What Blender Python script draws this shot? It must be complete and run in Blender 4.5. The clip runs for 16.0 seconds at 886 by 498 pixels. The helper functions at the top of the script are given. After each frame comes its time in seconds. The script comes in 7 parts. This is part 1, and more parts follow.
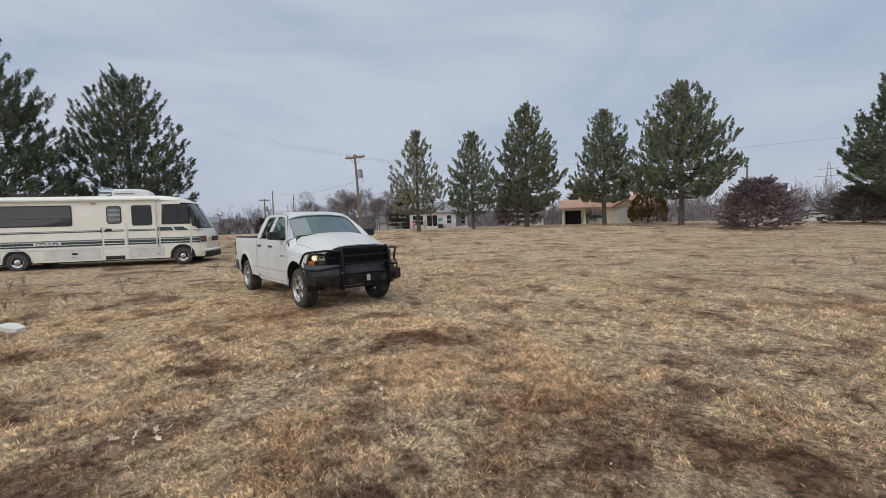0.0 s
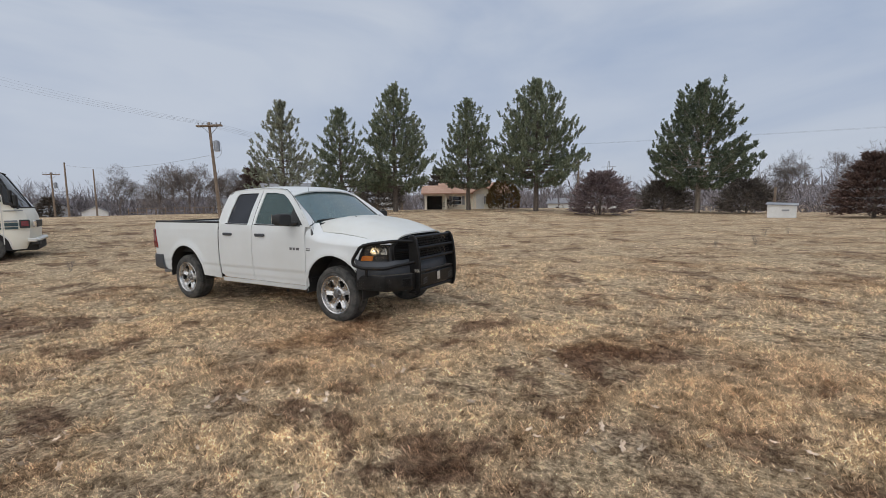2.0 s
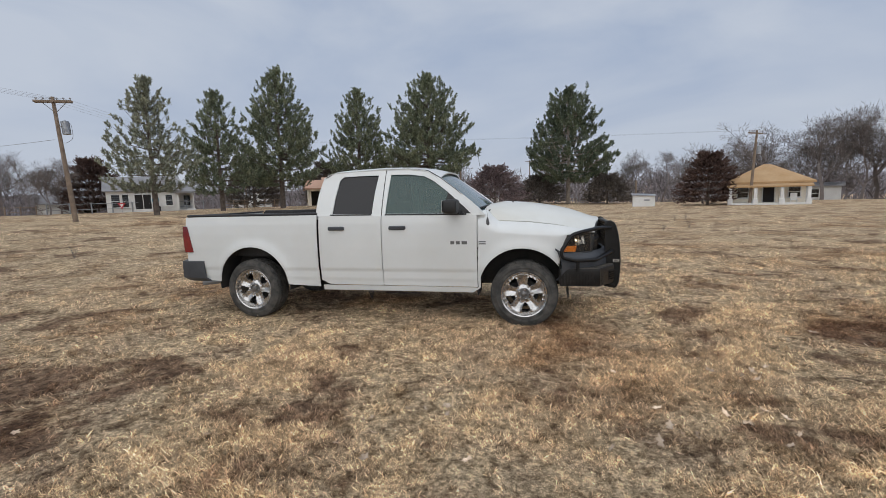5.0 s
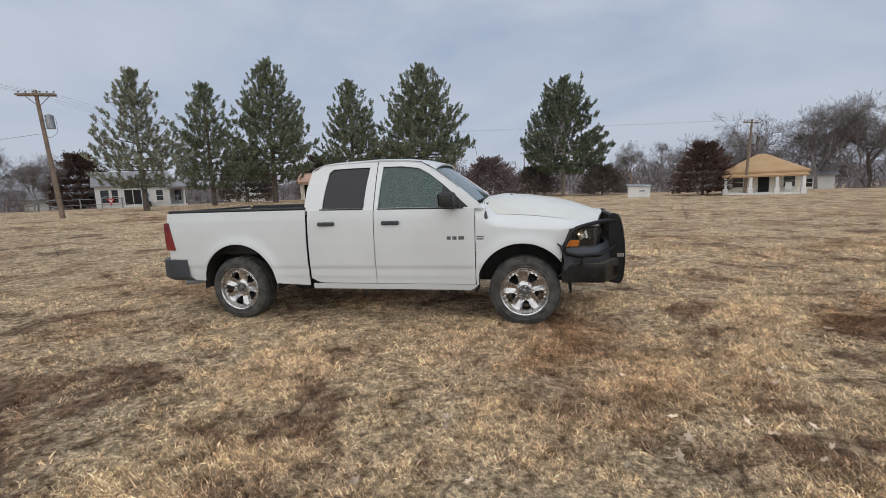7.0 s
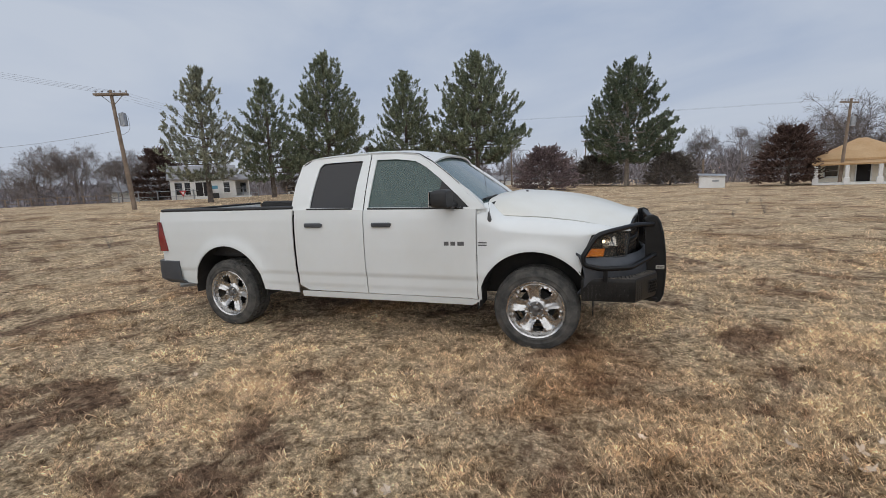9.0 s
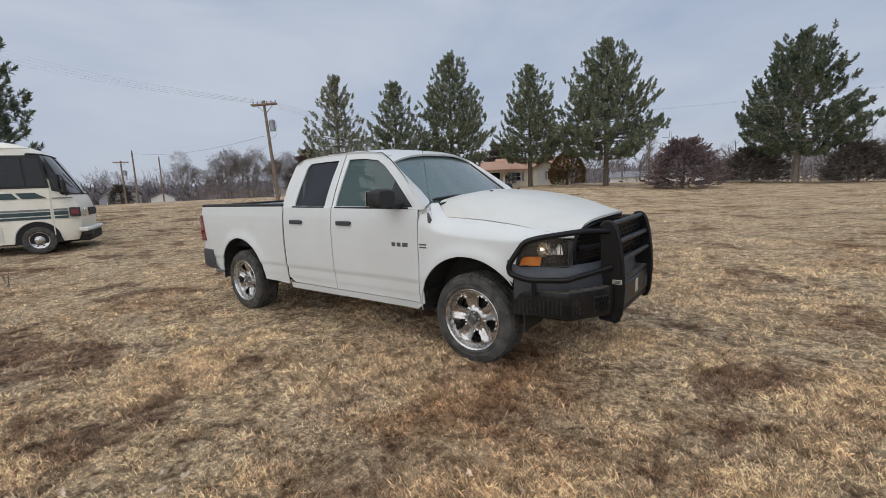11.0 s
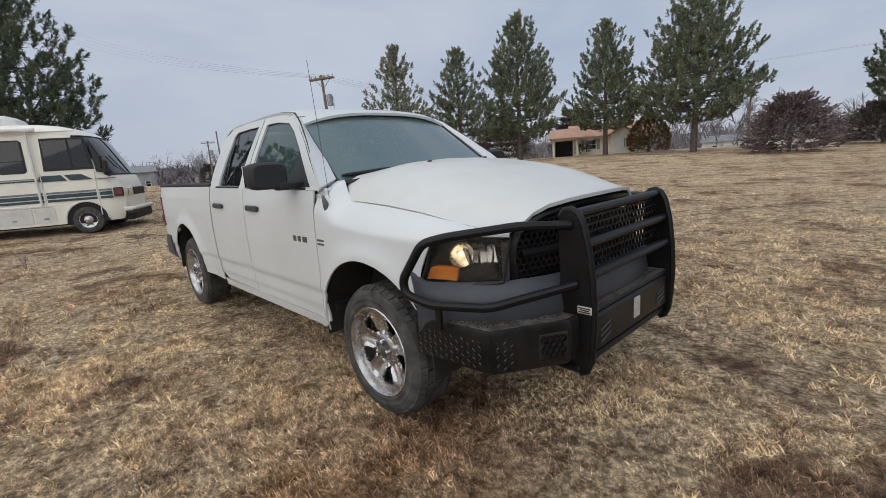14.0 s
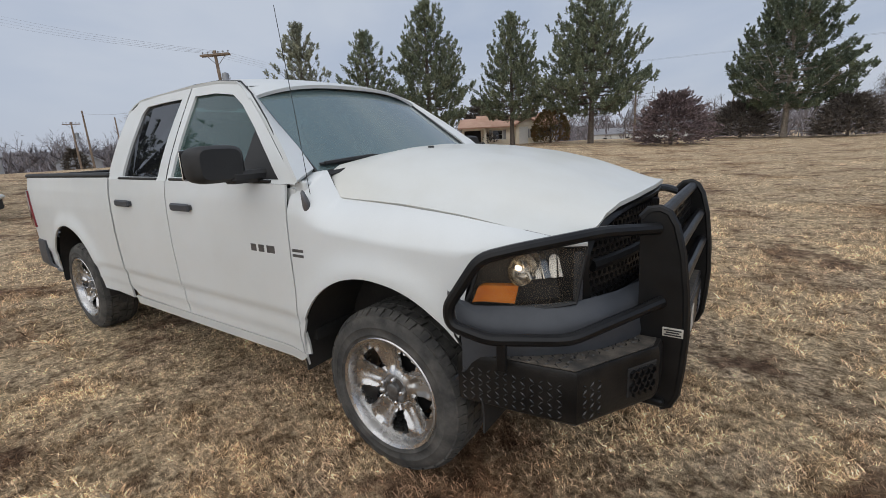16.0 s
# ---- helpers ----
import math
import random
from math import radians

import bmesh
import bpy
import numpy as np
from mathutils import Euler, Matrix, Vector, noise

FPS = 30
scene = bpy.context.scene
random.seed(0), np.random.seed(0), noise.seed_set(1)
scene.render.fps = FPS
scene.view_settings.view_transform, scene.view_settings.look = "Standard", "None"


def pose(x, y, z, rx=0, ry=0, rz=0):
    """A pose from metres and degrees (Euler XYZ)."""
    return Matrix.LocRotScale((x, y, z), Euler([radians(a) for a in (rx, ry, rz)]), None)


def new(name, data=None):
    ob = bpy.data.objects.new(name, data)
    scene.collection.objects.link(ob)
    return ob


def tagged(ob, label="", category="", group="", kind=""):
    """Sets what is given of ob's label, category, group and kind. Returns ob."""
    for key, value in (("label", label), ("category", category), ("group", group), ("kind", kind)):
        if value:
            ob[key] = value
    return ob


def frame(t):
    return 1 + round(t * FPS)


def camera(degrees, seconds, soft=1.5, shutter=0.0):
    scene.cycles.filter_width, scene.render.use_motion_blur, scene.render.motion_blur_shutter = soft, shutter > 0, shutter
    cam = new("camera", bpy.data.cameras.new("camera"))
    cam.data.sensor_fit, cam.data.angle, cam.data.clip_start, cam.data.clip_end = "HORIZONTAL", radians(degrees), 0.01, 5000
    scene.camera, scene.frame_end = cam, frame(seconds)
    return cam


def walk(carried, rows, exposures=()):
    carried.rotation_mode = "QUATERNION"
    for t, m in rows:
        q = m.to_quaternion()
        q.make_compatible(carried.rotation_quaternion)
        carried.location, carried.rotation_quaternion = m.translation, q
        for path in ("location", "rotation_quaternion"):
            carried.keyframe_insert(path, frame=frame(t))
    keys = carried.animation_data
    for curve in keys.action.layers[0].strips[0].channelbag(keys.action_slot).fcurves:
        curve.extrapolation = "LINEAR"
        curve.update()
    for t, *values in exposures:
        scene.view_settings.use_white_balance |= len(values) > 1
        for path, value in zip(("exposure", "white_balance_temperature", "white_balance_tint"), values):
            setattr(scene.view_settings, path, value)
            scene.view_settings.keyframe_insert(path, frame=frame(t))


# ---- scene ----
# ---- camera ----
cam = camera(89.5, 16.0, soft=0.6)
PATH = [
    (0.0, pose(8.646, -4.128, 1.610, 86.54, 1.72, 51.47)),
    (0.5, pose(7.675, -4.373, 1.614, 85.55, 1.56, 46.69)),
    (1.0, pose(6.481, -4.790, 1.623, 84.67, 1.53, 41.14)),
    (1.5, pose(5.328, -5.216, 1.637, 84.21, 1.30, 35.66)),
    (2.0, pose(4.400, -5.460, 1.630, 84.15, 0.87, 30.36)),
    (2.5, pose(3.431, -5.686, 1.615, 84.48, 0.67, 25.41)),
    (3.0, pose(2.437, -5.868, 1.595, 84.77, 0.53, 21.11)),
    (3.5, pose(1.520, -5.999, 1.593, 84.66, 0.43, 18.22)),
    (4.0, pose(0.773, -6.077, 1.604, 84.45, 0.63, 16.00)),
    (4.5, pose(0.281, -6.136, 1.554, 83.77, 1.13, 13.16)),
    (7.0, pose(0.144, -5.864, 1.556, 82.27, 2.07, 11.76)),
    (7.5, pose(0.195, -5.604, 1.572, 81.76, 2.64, 12.37)),
    (8.0, pose(0.223, -5.365, 1.591, 81.13, 2.53, 13.70)),
    (10.5, pose(1.630, -4.291, 1.578, 82.07, 2.54, 31.92)),
    (11.0, pose(2.032, -4.021, 1.546, 81.63, 2.42, 36.46)),
    (11.5, pose(2.368, -3.723, 1.530, 81.87, 2.25, 40.96)),
    (12.0, pose(2.671, -3.409, 1.520, 82.08, 2.14, 44.99)),
    (12.5, pose(2.854, -3.091, 1.483, 81.56, 2.60, 47.59)),
    (13.0, pose(2.796, -2.807, 1.453, 80.59, 3.20, 48.45)),
    (13.5, pose(2.493, -2.532, 1.456, 79.46, 3.58, 47.28)),
    (14.0, pose(2.074, -2.317, 1.459, 78.67, 3.92, 45.96)),
    (14.5, pose(1.722, -2.120, 1.463, 78.10, 3.86, 43.86)),
    (15.0, pose(1.493, -2.044, 1.470, 77.49, 3.57, 41.11)),
    (15.5, pose(1.291, -2.107, 1.473, 76.87, 3.23, 36.91)),
    (16.0, pose(1.271, -2.270, 1.476, 76.54, 3.09, 34.18)),
]
walk(cam, PATH)

# ---- sky and sun ----
SUN_EL, SUN_AZ = 54.0, 165.0
world = bpy.data.worlds.new("overcast_sky")
scene.world = world
world.use_nodes = True
wn, wl = world.node_tree.nodes, world.node_tree.links
wn.clear()
sky = wn.new("ShaderNodeTexSky")
sky.sky_type = "NISHITA"
sky.sun_disc = False
sky.sun_elevation, sky.sun_rotation = radians(SUN_EL), radians(SUN_AZ)
sky.air_density, sky.dust_density, sky.ozone_density = 1.0, 2.0, 1.5
tc = wn.new("ShaderNodeTexCoord")
mp = wn.new("ShaderNodeMapping")
mp.inputs["Scale"].default_value = (1.0, 1.0, 3.2)
mp.inputs["Rotation"].default_value = (0.12, 0.05, 0.6)
cl = wn.new("ShaderNodeTexNoise")
cl.inputs["Scale"].default_value, cl.inputs["Detail"].default_value = 1.5, 6.0
cl.inputs["Roughness"].default_value, cl.inputs["Distortion"].default_value = 0.5, 0.5
cr = wn.new("ShaderNodeValToRGB")
cr.color_ramp.elements[0].position, cr.color_ramp.elements[0].color = 0.32, (0.262, 0.342, 0.50, 1)
cr.color_ramp.elements[1].position, cr.color_ramp.elements[1].color = 0.66, (0.50, 0.548, 0.632, 1)
sx = wn.new("ShaderNodeSeparateXYZ")
hz = wn.new("ShaderNodeMapRange")
hz.inputs["From Min"].default_value, hz.inputs["From Max"].default_value = 0.0, 0.30
hz.inputs["To Min"].default_value, hz.inputs["To Max"].default_value = 0.72, 0.0
hm = wn.new("ShaderNodeMix")
hm.data_type = "RGBA"
hm.inputs["B"].default_value = (0.50, 0.535, 0.615, 1)
thin = wn.new("ShaderNodeMix")
thin.data_type = "RGBA"
thin.inputs["Factor"].default_value = 0.90
skys = wn.new("ShaderNodeVectorMath")
skys.operation = "SCALE"
skys.inputs["Scale"].default_value = 0.10
bgn, won = wn.new("ShaderNodeBackground"), wn.new("ShaderNodeOutputWorld")
wl.new(tc.outputs["Generated"], mp.inputs["Vector"])
wl.new(mp.outputs["Vector"], cl.inputs["Vector"])
veil = wn.new("ShaderNodeMath")
veil.operation = "MULTIPLY_ADD"
veil.inputs[1].default_value = -0.13
wl.new(sx.outputs["X"], veil.inputs[0])
wl.new(cl.outputs["Fac"], veil.inputs[2])
wl.new(veil.outputs[0], cr.inputs["Fac"])
wl.new(tc.outputs["Generated"], sx.inputs[0])
wl.new(sx.outputs["Z"], hz.inputs["Value"])
wl.new(hz.outputs["Result"], hm.inputs["Factor"])
wl.new(cr.outputs["Color"], hm.inputs["A"])
wl.new(sky.outputs["Color"], skys.inputs[0])
wl.new(skys.outputs[0], thin.inputs["A"])
wl.new(hm.outputs["Result"], thin.inputs["B"])
wl.new(thin.outputs["Result"], bgn.inputs["Color"])
wl.new(bgn.outputs[0], won.inputs[0])
bgn.inputs["Strength"].default_value = 1.08
sun = new("sun", bpy.data.lights.new("sun", "SUN"))
sun.data.energy, sun.data.angle, sun.data.color = 1.90, radians(110), (1.0, 0.955, 0.88)
sun.matrix_world = pose(0, 0, 30, 90 - SUN_EL, 0, 180 - SUN_AZ)

# ---- materials ----
def mat(name, c1, c2=None, scale=6.0, rough=0.6, metal=0.0, bump=0.0, bscale=60.0, fine=0.12, coat=0.0, isl=0.0, spec=0.5, obj=0.0):
    """A node material: two colours by noise, a fine grain, optional bump and variation from piece to piece."""
    m = bpy.data.materials.new(name)
    m.use_nodes = True
    n, l = m.node_tree.nodes, m.node_tree.links
    b = n["Principled BSDF"]
    tx = n.new("ShaderNodeTexCoord")
    big = n.new("ShaderNodeTexNoise")
    big.inputs["Scale"].default_value, big.inputs["Detail"].default_value = scale, 5.0
    big.inputs["Roughness"].default_value = 0.6
    l.new(tx.outputs["Object"], big.inputs["Vector"])
    rp = n.new("ShaderNodeValToRGB")
    rp.color_ramp.elements[0].position, rp.color_ramp.elements[1].position = 0.36, 0.66
    rp.color_ramp.elements[0].color = (*c1, 1)
    rp.color_ramp.elements[1].color = (*(c2 or [v * 0.86 for v in c1]), 1)
    l.new(big.outputs["Fac"], rp.inputs["Fac"])
    sm = n.new("ShaderNodeTexNoise")
    sm.inputs["Scale"].default_value, sm.inputs["Detail"].default_value = bscale, 3.0
    l.new(tx.outputs["Object"], sm.inputs["Vector"])
    g = n.new("ShaderNodeMapRange")
    g.inputs["To Min"].default_value, g.inputs["To Max"].default_value = 1 - fine, 1 + fine
    l.new(sm.outputs["Fac"], g.inputs["Value"])
    val = g.outputs["Result"]
    for amount, node, out in ((isl, "ShaderNodeNewGeometry", "Random Per Island"), (obj, "ShaderNodeObjectInfo", "Random")):
        if amount:
            q = n.new(node)
            r = n.new("ShaderNodeMapRange")
            r.inputs["To Min"].default_value, r.inputs["To Max"].default_value = 1 - amount, 1 + amount
            l.new(q.outputs[out], r.inputs["Value"])
            mu = n.new("ShaderNodeMath")
            mu.operation = "MULTIPLY"
            l.new(val, mu.inputs[0])
            l.new(r.outputs["Result"], mu.inputs[1])
            val = mu.outputs[0]
    mx = n.new("ShaderNodeVectorMath")
    mx.operation = "SCALE"
    l.new(rp.outputs["Color"], mx.inputs[0])
    l.new(val, mx.inputs["Scale"])
    l.new(mx.outputs[0], b.inputs["Base Color"])
    rr = n.new("ShaderNodeMapRange")
    rr.inputs["To Min"].default_value, rr.inputs["To Max"].default_value = max(rough - 0.12, 0.02), min(rough + 0.12, 1)
    l.new(big.outputs["Fac"], rr.inputs["Value"])
    l.new(rr.outputs["Result"], b.inputs["Roughness"])
    b.inputs["Metallic"].default_value, b.inputs["Coat Weight"].default_value = metal, coat
    b.inputs["Coat Roughness"].default_value = 0.06
    b.inputs["Specular IOR Level"].default_value = spec
    if bump:
        bp = n.new("ShaderNodeBump")
        bp.inputs["Strength"].default_value, bp.inputs["Distance"].default_value = bump, 0.02
        l.new(sm.outputs["Fac"], bp.inputs["Height"])
        l.new(bp.outputs["Normal"], b.inputs["Normal"])
    return m


def glass(name, tint, clear, sheen_w=0.05, film=(0.35, 0.36, 0.35), mirror=0.06):
    """Window glass: tinted see-through with a mirror that grows at grazing angles."""
    m = bpy.data.materials.new(name)
    m.use_nodes = True
    n, l = m.node_tree.nodes, m.node_tree.links
    n.clear()
    tr, gl, di = n.new("ShaderNodeBsdfTransparent"), n.new("ShaderNodeBsdfGlossy"), n.new("ShaderNodeBsdfDiffuse")
    tr.inputs["Color"].default_value = (*[v * clear for v in tint], 1)
    gl.inputs["Roughness"].default_value = 0.015
    di.inputs["Color"].default_value = (*film, 1)
    # diffuse film paints a pale sky reflection into the pane
    sheen = n.new("ShaderNodeMixShader")
    sheen.inputs[0].default_value = sheen_w
    lw, mx, out = n.new("ShaderNodeLayerWeight"), n.new("ShaderNodeMixShader"), n.new("ShaderNodeOutputMaterial")
    lw.inputs["Blend"].default_value = 0.5
    pw, fr = n.new("ShaderNodeMath"), n.new("ShaderNodeMath")
    pw.operation, fr.operation = "POWER", "MULTIPLY_ADD"
    pw.inputs[1].default_value = 3.5
    fr.inputs[1].default_value, fr.inputs[2].default_value = 0.85, mirror
    l.new(lw.outputs["Facing"], pw.inputs[0])
    l.new(pw.outputs[0], fr.inputs[0])
    l.new(tr.outputs[0], sheen.inputs[1])
    l.new(di.outputs[0], sheen.inputs[2])
    l.new(fr.outputs[0], mx.inputs[0])
    l.new(sheen.outputs[0], mx.inputs[1])
    l.new(gl.outputs[0], mx.inputs[2])
    l.new(mx.outputs[0], out.inputs[0])
    return m


def glow(name, color, strength):
    m = bpy.data.materials.new(name)
    m.use_nodes = True
    b = m.node_tree.nodes["Principled BSDF"]
    b.inputs["Base Color"].default_value = (*color, 1)
    b.inputs["Emission Color"].default_value, b.inputs["Emission Strength"].default_value = (*color, 1), strength
    return m


def field_mat(name, gain, isl):
    """Winter grass: straw, grey thatch, dark matted patches and bare reddish earth, by place on the field."""
    m = bpy.data.materials.new(name)
    m.use_nodes = True
    n, l = m.node_tree.nodes, m.node_tree.links
    b = n["Principled BSDF"]
    ge = n.new("ShaderNodeNewGeometry")

    def noi(scale, detail, rough, dist=0.0):
        q = n.new("ShaderNodeTexNoise")
        q.inputs["Scale"].default_value, q.inputs["Detail"].default_value = scale, detail
        q.inputs["Roughness"].default_value, q.inputs["Distortion"].default_value = rough, dist
        l.new(ge.outputs["Position"], q.inputs["Vector"])
        return q.outputs["Fac"]

    def ramp(fac, *stops):
        q = n.new("ShaderNodeValToRGB")
        e = q.color_ramp.elements
        e[0].position, e[0].color = stops[0][0], (*stops[0][1], 1)
        e[1].position, e[1].color = stops[-1][0], (*stops[-1][1], 1)
        for p, c in stops[1:-1]:
            k = e.new(p)
            k.color = (*c, 1)
        l.new(fac, q.inputs["Fac"])
        return q.outputs["Color"]

    def mixc(f, a, c):
        q = n.new("ShaderNodeMix")
        q.data_type = "RGBA"
        l.new(f, q.inputs["Factor"])
        l.new(a, q.inputs["A"])
        l.new(c, q.inputs["B"])
        return q.outputs["Result"]

    base = ramp(noi(1.1, 6, 0.62, 0.3), (0.34, (0.38, 0.29, 0.215)), (0.45, (0.53, 0.415, 0.28)), (0.56, (0.68, 0.54, 0.345)), (0.72, (0.51, 0.415, 0.335)))
    grit = ramp(noi(26, 10, 0.86), (0.42, (0.055, 0.037, 0.029)), (0.49, (0.425, 0.315, 0.215)), (0.56, (0.95, 0.80, 0.585)))
    dark = ramp(noi(0.8, 9, 0.72, 0.4), (0.535, (0, 0, 0)), (0.590, (0.90, 0.90, 0.90)))
    soil = ramp(noi(14, 8, 0.8), (0.38, (0.075, 0.046, 0.032)), (0.60, (0.34, 0.225, 0.155)))
    red = ramp(noi(0.30, 8, 0.62, 0.2), (0.53, (0, 0, 0)), (0.70, (0.44, 0.44, 0.44)))
    earth = ramp(noi(16, 6, 0.75), (0.3, (0.30, 0.18, 0.105)), (0.7, (0.56, 0.37, 0.22)))
    q = n.new("ShaderNodeMix")
    q.data_type = "RGBA"
    q.inputs["Factor"].default_value = 0.66
    l.new(base, q.inputs["A"])
    l.new(grit, q.inputs["B"])
    c = mixc(dark, q.outputs["Result"], soil)
    c = mixc(red, c, earth)
    tuft = ramp(noi(9.0, 6, 0.72, 0.5), (0.38, (0.48, 0.43, 0.39)), (0.50, (1.0, 0.99, 0.97)), (0.60, (1.30, 1.29, 1.26)))
    clump = ramp(noi(2.9, 8, 0.74, 0.6), (0.38, (0.58, 0.53, 0.49)), (0.47, (0.98, 0.97, 0.95)), (0.60, (1.20, 1.20, 1.18)))
    scrub = ramp(noi(0.42, 8, 0.70, 0.5), (0.42, (1.06, 1.05, 1.02)), (0.52, (1.0, 0.98, 0.95)), (0.62, (0.70, 0.60, 0.53)))
    for shade in (tuft, clump, scrub):
        mu = n.new("ShaderNodeVectorMath")
        mu.operation = "MULTIPLY"
        l.new(c, mu.inputs[0])
        l.new(shade, mu.inputs[1])
        c = mu.outputs[0]
    val = n.new("ShaderNodeVectorMath")
    val.operation = "SCALE"
    l.new(c, val.inputs[0])
    if isl:
        r = n.new("ShaderNodeMapRange")
        r.inputs["To Min"].default_value, r.inputs["To Max"].default_value = gain * (1 - isl), gain * (1 + isl)
        l.new(ge.outputs["Random Per Island"], r.inputs["Value"])
        l.new(r.outputs["Result"], val.inputs["Scale"])
    else:
        val.inputs["Scale"].default_value = gain
    l.new(val.outputs[0], b.inputs["Base Color"])
    b.inputs["Roughness"].default_value = 0.9
    b.inputs["Specular IOR Level"].default_value = 0.15
    if not isl:
        bp = n.new("ShaderNodeBump")
        bp.inputs["Strength"].default_value, bp.inputs["Distance"].default_value = 1.0, 0.08
        l.new(noi(18, 8, 0.75), bp.inputs["Height"])
        l.new(bp.outputs["Normal"], b.inputs["Normal"])
    return m


M = {}
M["field"] = field_mat("dry_field", 0.97, 0)
M["grass"] = field_mat("dry_grass", 1.37, 0.55)
M["white"] = mat("white_car_paint", (0.655, 0.676, 0.672), (0.605, 0.618, 0.60), 0.9, 0.46, fine=0.03, bscale=180, coat=0.30)
M["hood"] = mat("dusty_white_hood_paint", (0.640, 0.650, 0.620), (0.585, 0.580, 0.530), 1.4, 0.48, fine=0.03, bscale=180, coat=0.22)
M["black"] = mat("black_powder_coat", (0.005, 0.005, 0.0055), (0.010, 0.010, 0.010), 8, 0.36, bump=0.04, bscale=220, spec=0.28)
M["plate"] = mat("tread_plate_black", (0.006, 0.006, 0.006), (0.020, 0.018, 0.016), 7, 0.36, fine=0.3, bump=0.08, bscale=120, spec=0.25)
M["stud"] = mat("worn_plate_lozenge", (0.014, 0.014, 0.014), (0.045, 0.042, 0.038), 14, 0.26, 0.3, fine=0.3)
M["dustplate"] = mat("dusty_tread_plate", (0.035, 0.032, 0.028), (0.125, 0.105, 0.082), 16, 0.8, fine=0.3, bump=0.1)
M["plastic"] = mat("dark_grey_plastic", (0.032, 0.036, 0.043), (0.055, 0.059, 0.066), 5, 0.48, bump=0.04, bscale=300)
M["smoke"] = mat("smoked_lamp_plastic", (0.016, 0.016, 0.017), (0.03, 0.03, 0.031), 6, 0.4)
M["trim"] = mat("black_rubber_trim", (0.012, 0.012, 0.012), (0.02, 0.02, 0.02), 9, 0.6)
M["tyre"] = mat("dusty_tyre_rubber", (0.028, 0.028, 0.027), (0.100, 0.094, 0.084), 8, 0.85, fine=0.25, bump=0.1, bscale=90)
M["rim"] = mat("scuffed_silver_rim", (0.60, 0.59, 0.575), (0.40, 0.39, 0.375), 9, 0.27, 0.92, fine=0.14, bump=0.03, bscale=70)
M["hubgrey"] = mat("dull_hub_metal", (0.22, 0.22, 0.22), (0.13, 0.125, 0.12), 12, 0.42, 0.8, fine=0.2)
M["chrome"] = mat("chrome", (0.80, 0.80, 0.80), (0.7, 0.7, 0.7), 4, 0.14, 1.0)
M["under"] = mat("underbody_black", (0.010, 0.010, 0.010), (0.03, 0.027, 0.024), 6, 0.85, bump=0.1)
M["red"] = mat("red_lens", (0.20, 0.010, 0.012), (0.12, 0.007, 0.010), 5, 0.15, coat=0.8)
M["lampchrome"] = mat("warm_lamp_chrome", (0.58, 0.53, 0.46), (0.46, 0.42, 0.37), 9, 0.22, 1.0)
M["amber"] = mat("amber_lens", (0.85, 0.27, 0.03), (0.70, 0.18, 0.02), 30, 0.2, coat=0.7)
M["lamp"] = glow("lit_headlamp_bulb", (1.0, 0.82, 0.55), 3.0)
M["seat"] = mat("grey_seat_cloth", (0.17, 0.17, 0.165), (0.12, 0.12, 0.12), 8, 0.9)
M["bed"] = mat("bed_liner_black", (0.012, 0.012, 0.013), (0.03, 0.028, 0.027), 5, 0.7, bump=0.2, bscale=80)
M["gfront"] = glass("teal_side_glass", (0.62, 0.86, 0.82), 0.50, 0.18, (0.19, 0.29, 0.275), 0.045)
M["gdark"] = glass("privacy_glass", (0.55, 0.55, 0.60), 0.10, 0.10, (0.07, 0.07, 0.09), 0.045)
M["gshield"] = glass("windscreen_glass", (0.68, 0.88, 0.85), 0.58, 0.27, (0.33, 0.45, 0.45), 0.12)
M["lens"] = glass("clear_lens", (0.97, 0.97, 0.96), 0.95, 0.015, mirror=0.03)
M["badge"] = mat("badge_grey", (0.16, 0.16, 0.165), (0.10, 0.10, 0.10), 30, 0.35, 0.6)
M["paper"] = mat("pale_sticker", (0.55, 0.52, 0.46), (0.40, 0.37, 0.32), 30, 0.7)
M["rvwhite"] = mat("cream_motorhome_paint", (0.88, 0.855, 0.745), (0.81, 0.77, 0.645), 1.1, 0.42, fine=0.04, bscale=40, coat=0.2)
M["rvlow"] = mat("grubby_white_skirt", (0.74, 0.73, 0.68), (0.60, 0.58, 0.52), 2.0, 0.5, fine=0.06)
M["rvgreen"] = mat("dark_green_stripe", (0.022, 0.050, 0.056), (0.04, 0.07, 0.075), 4, 0.45)
M["rvgrey"] = mat("grey_stripe", (0.20, 0.22, 0.23), (0.15, 0.165, 0.175), 4, 0.5)
M["rvblind"] = mat("grey_blind", (0.20, 0.20, 0.21), (0.13, 0.13, 0.14), 3, 0.8)
M["gblack"] = glass("dark_window_glass", (0.5, 0.52, 0.55), 0.22)
M["bark"] = mat("pine_bark", (0.085, 0.066, 0.054), (0.17, 0.14, 0.115), 5, 0.95, bump=0.6, bscale=25)
M["barklight"] = mat("weathered_trunk", (0.36, 0.31, 0.26), (0.22, 0.185, 0.15), 5, 0.95, bump=0.5, bscale=25)
M["needle"] = mat("pine_needles", (0.128, 0.156, 0.106), (0.230, 0.250, 0.158), 0.7, 0.75, isl=0.45, fine=0.1, bscale=3, spec=0.25)
M["needle2"] = mat("grey_green_needles", (0.200, 0.215, 0.165), (0.31, 0.315, 0.225), 0.7, 0.75, isl=0.45, fine=0.1, bscale=3, spec=0.25)
M["needle3"] = mat("deep_green_needles", (0.084, 0.110, 0.080), (0.165, 0.190, 0.115), 0.7, 0.75, isl=0.45, fine=0.1, bscale=3, spec=0.25)
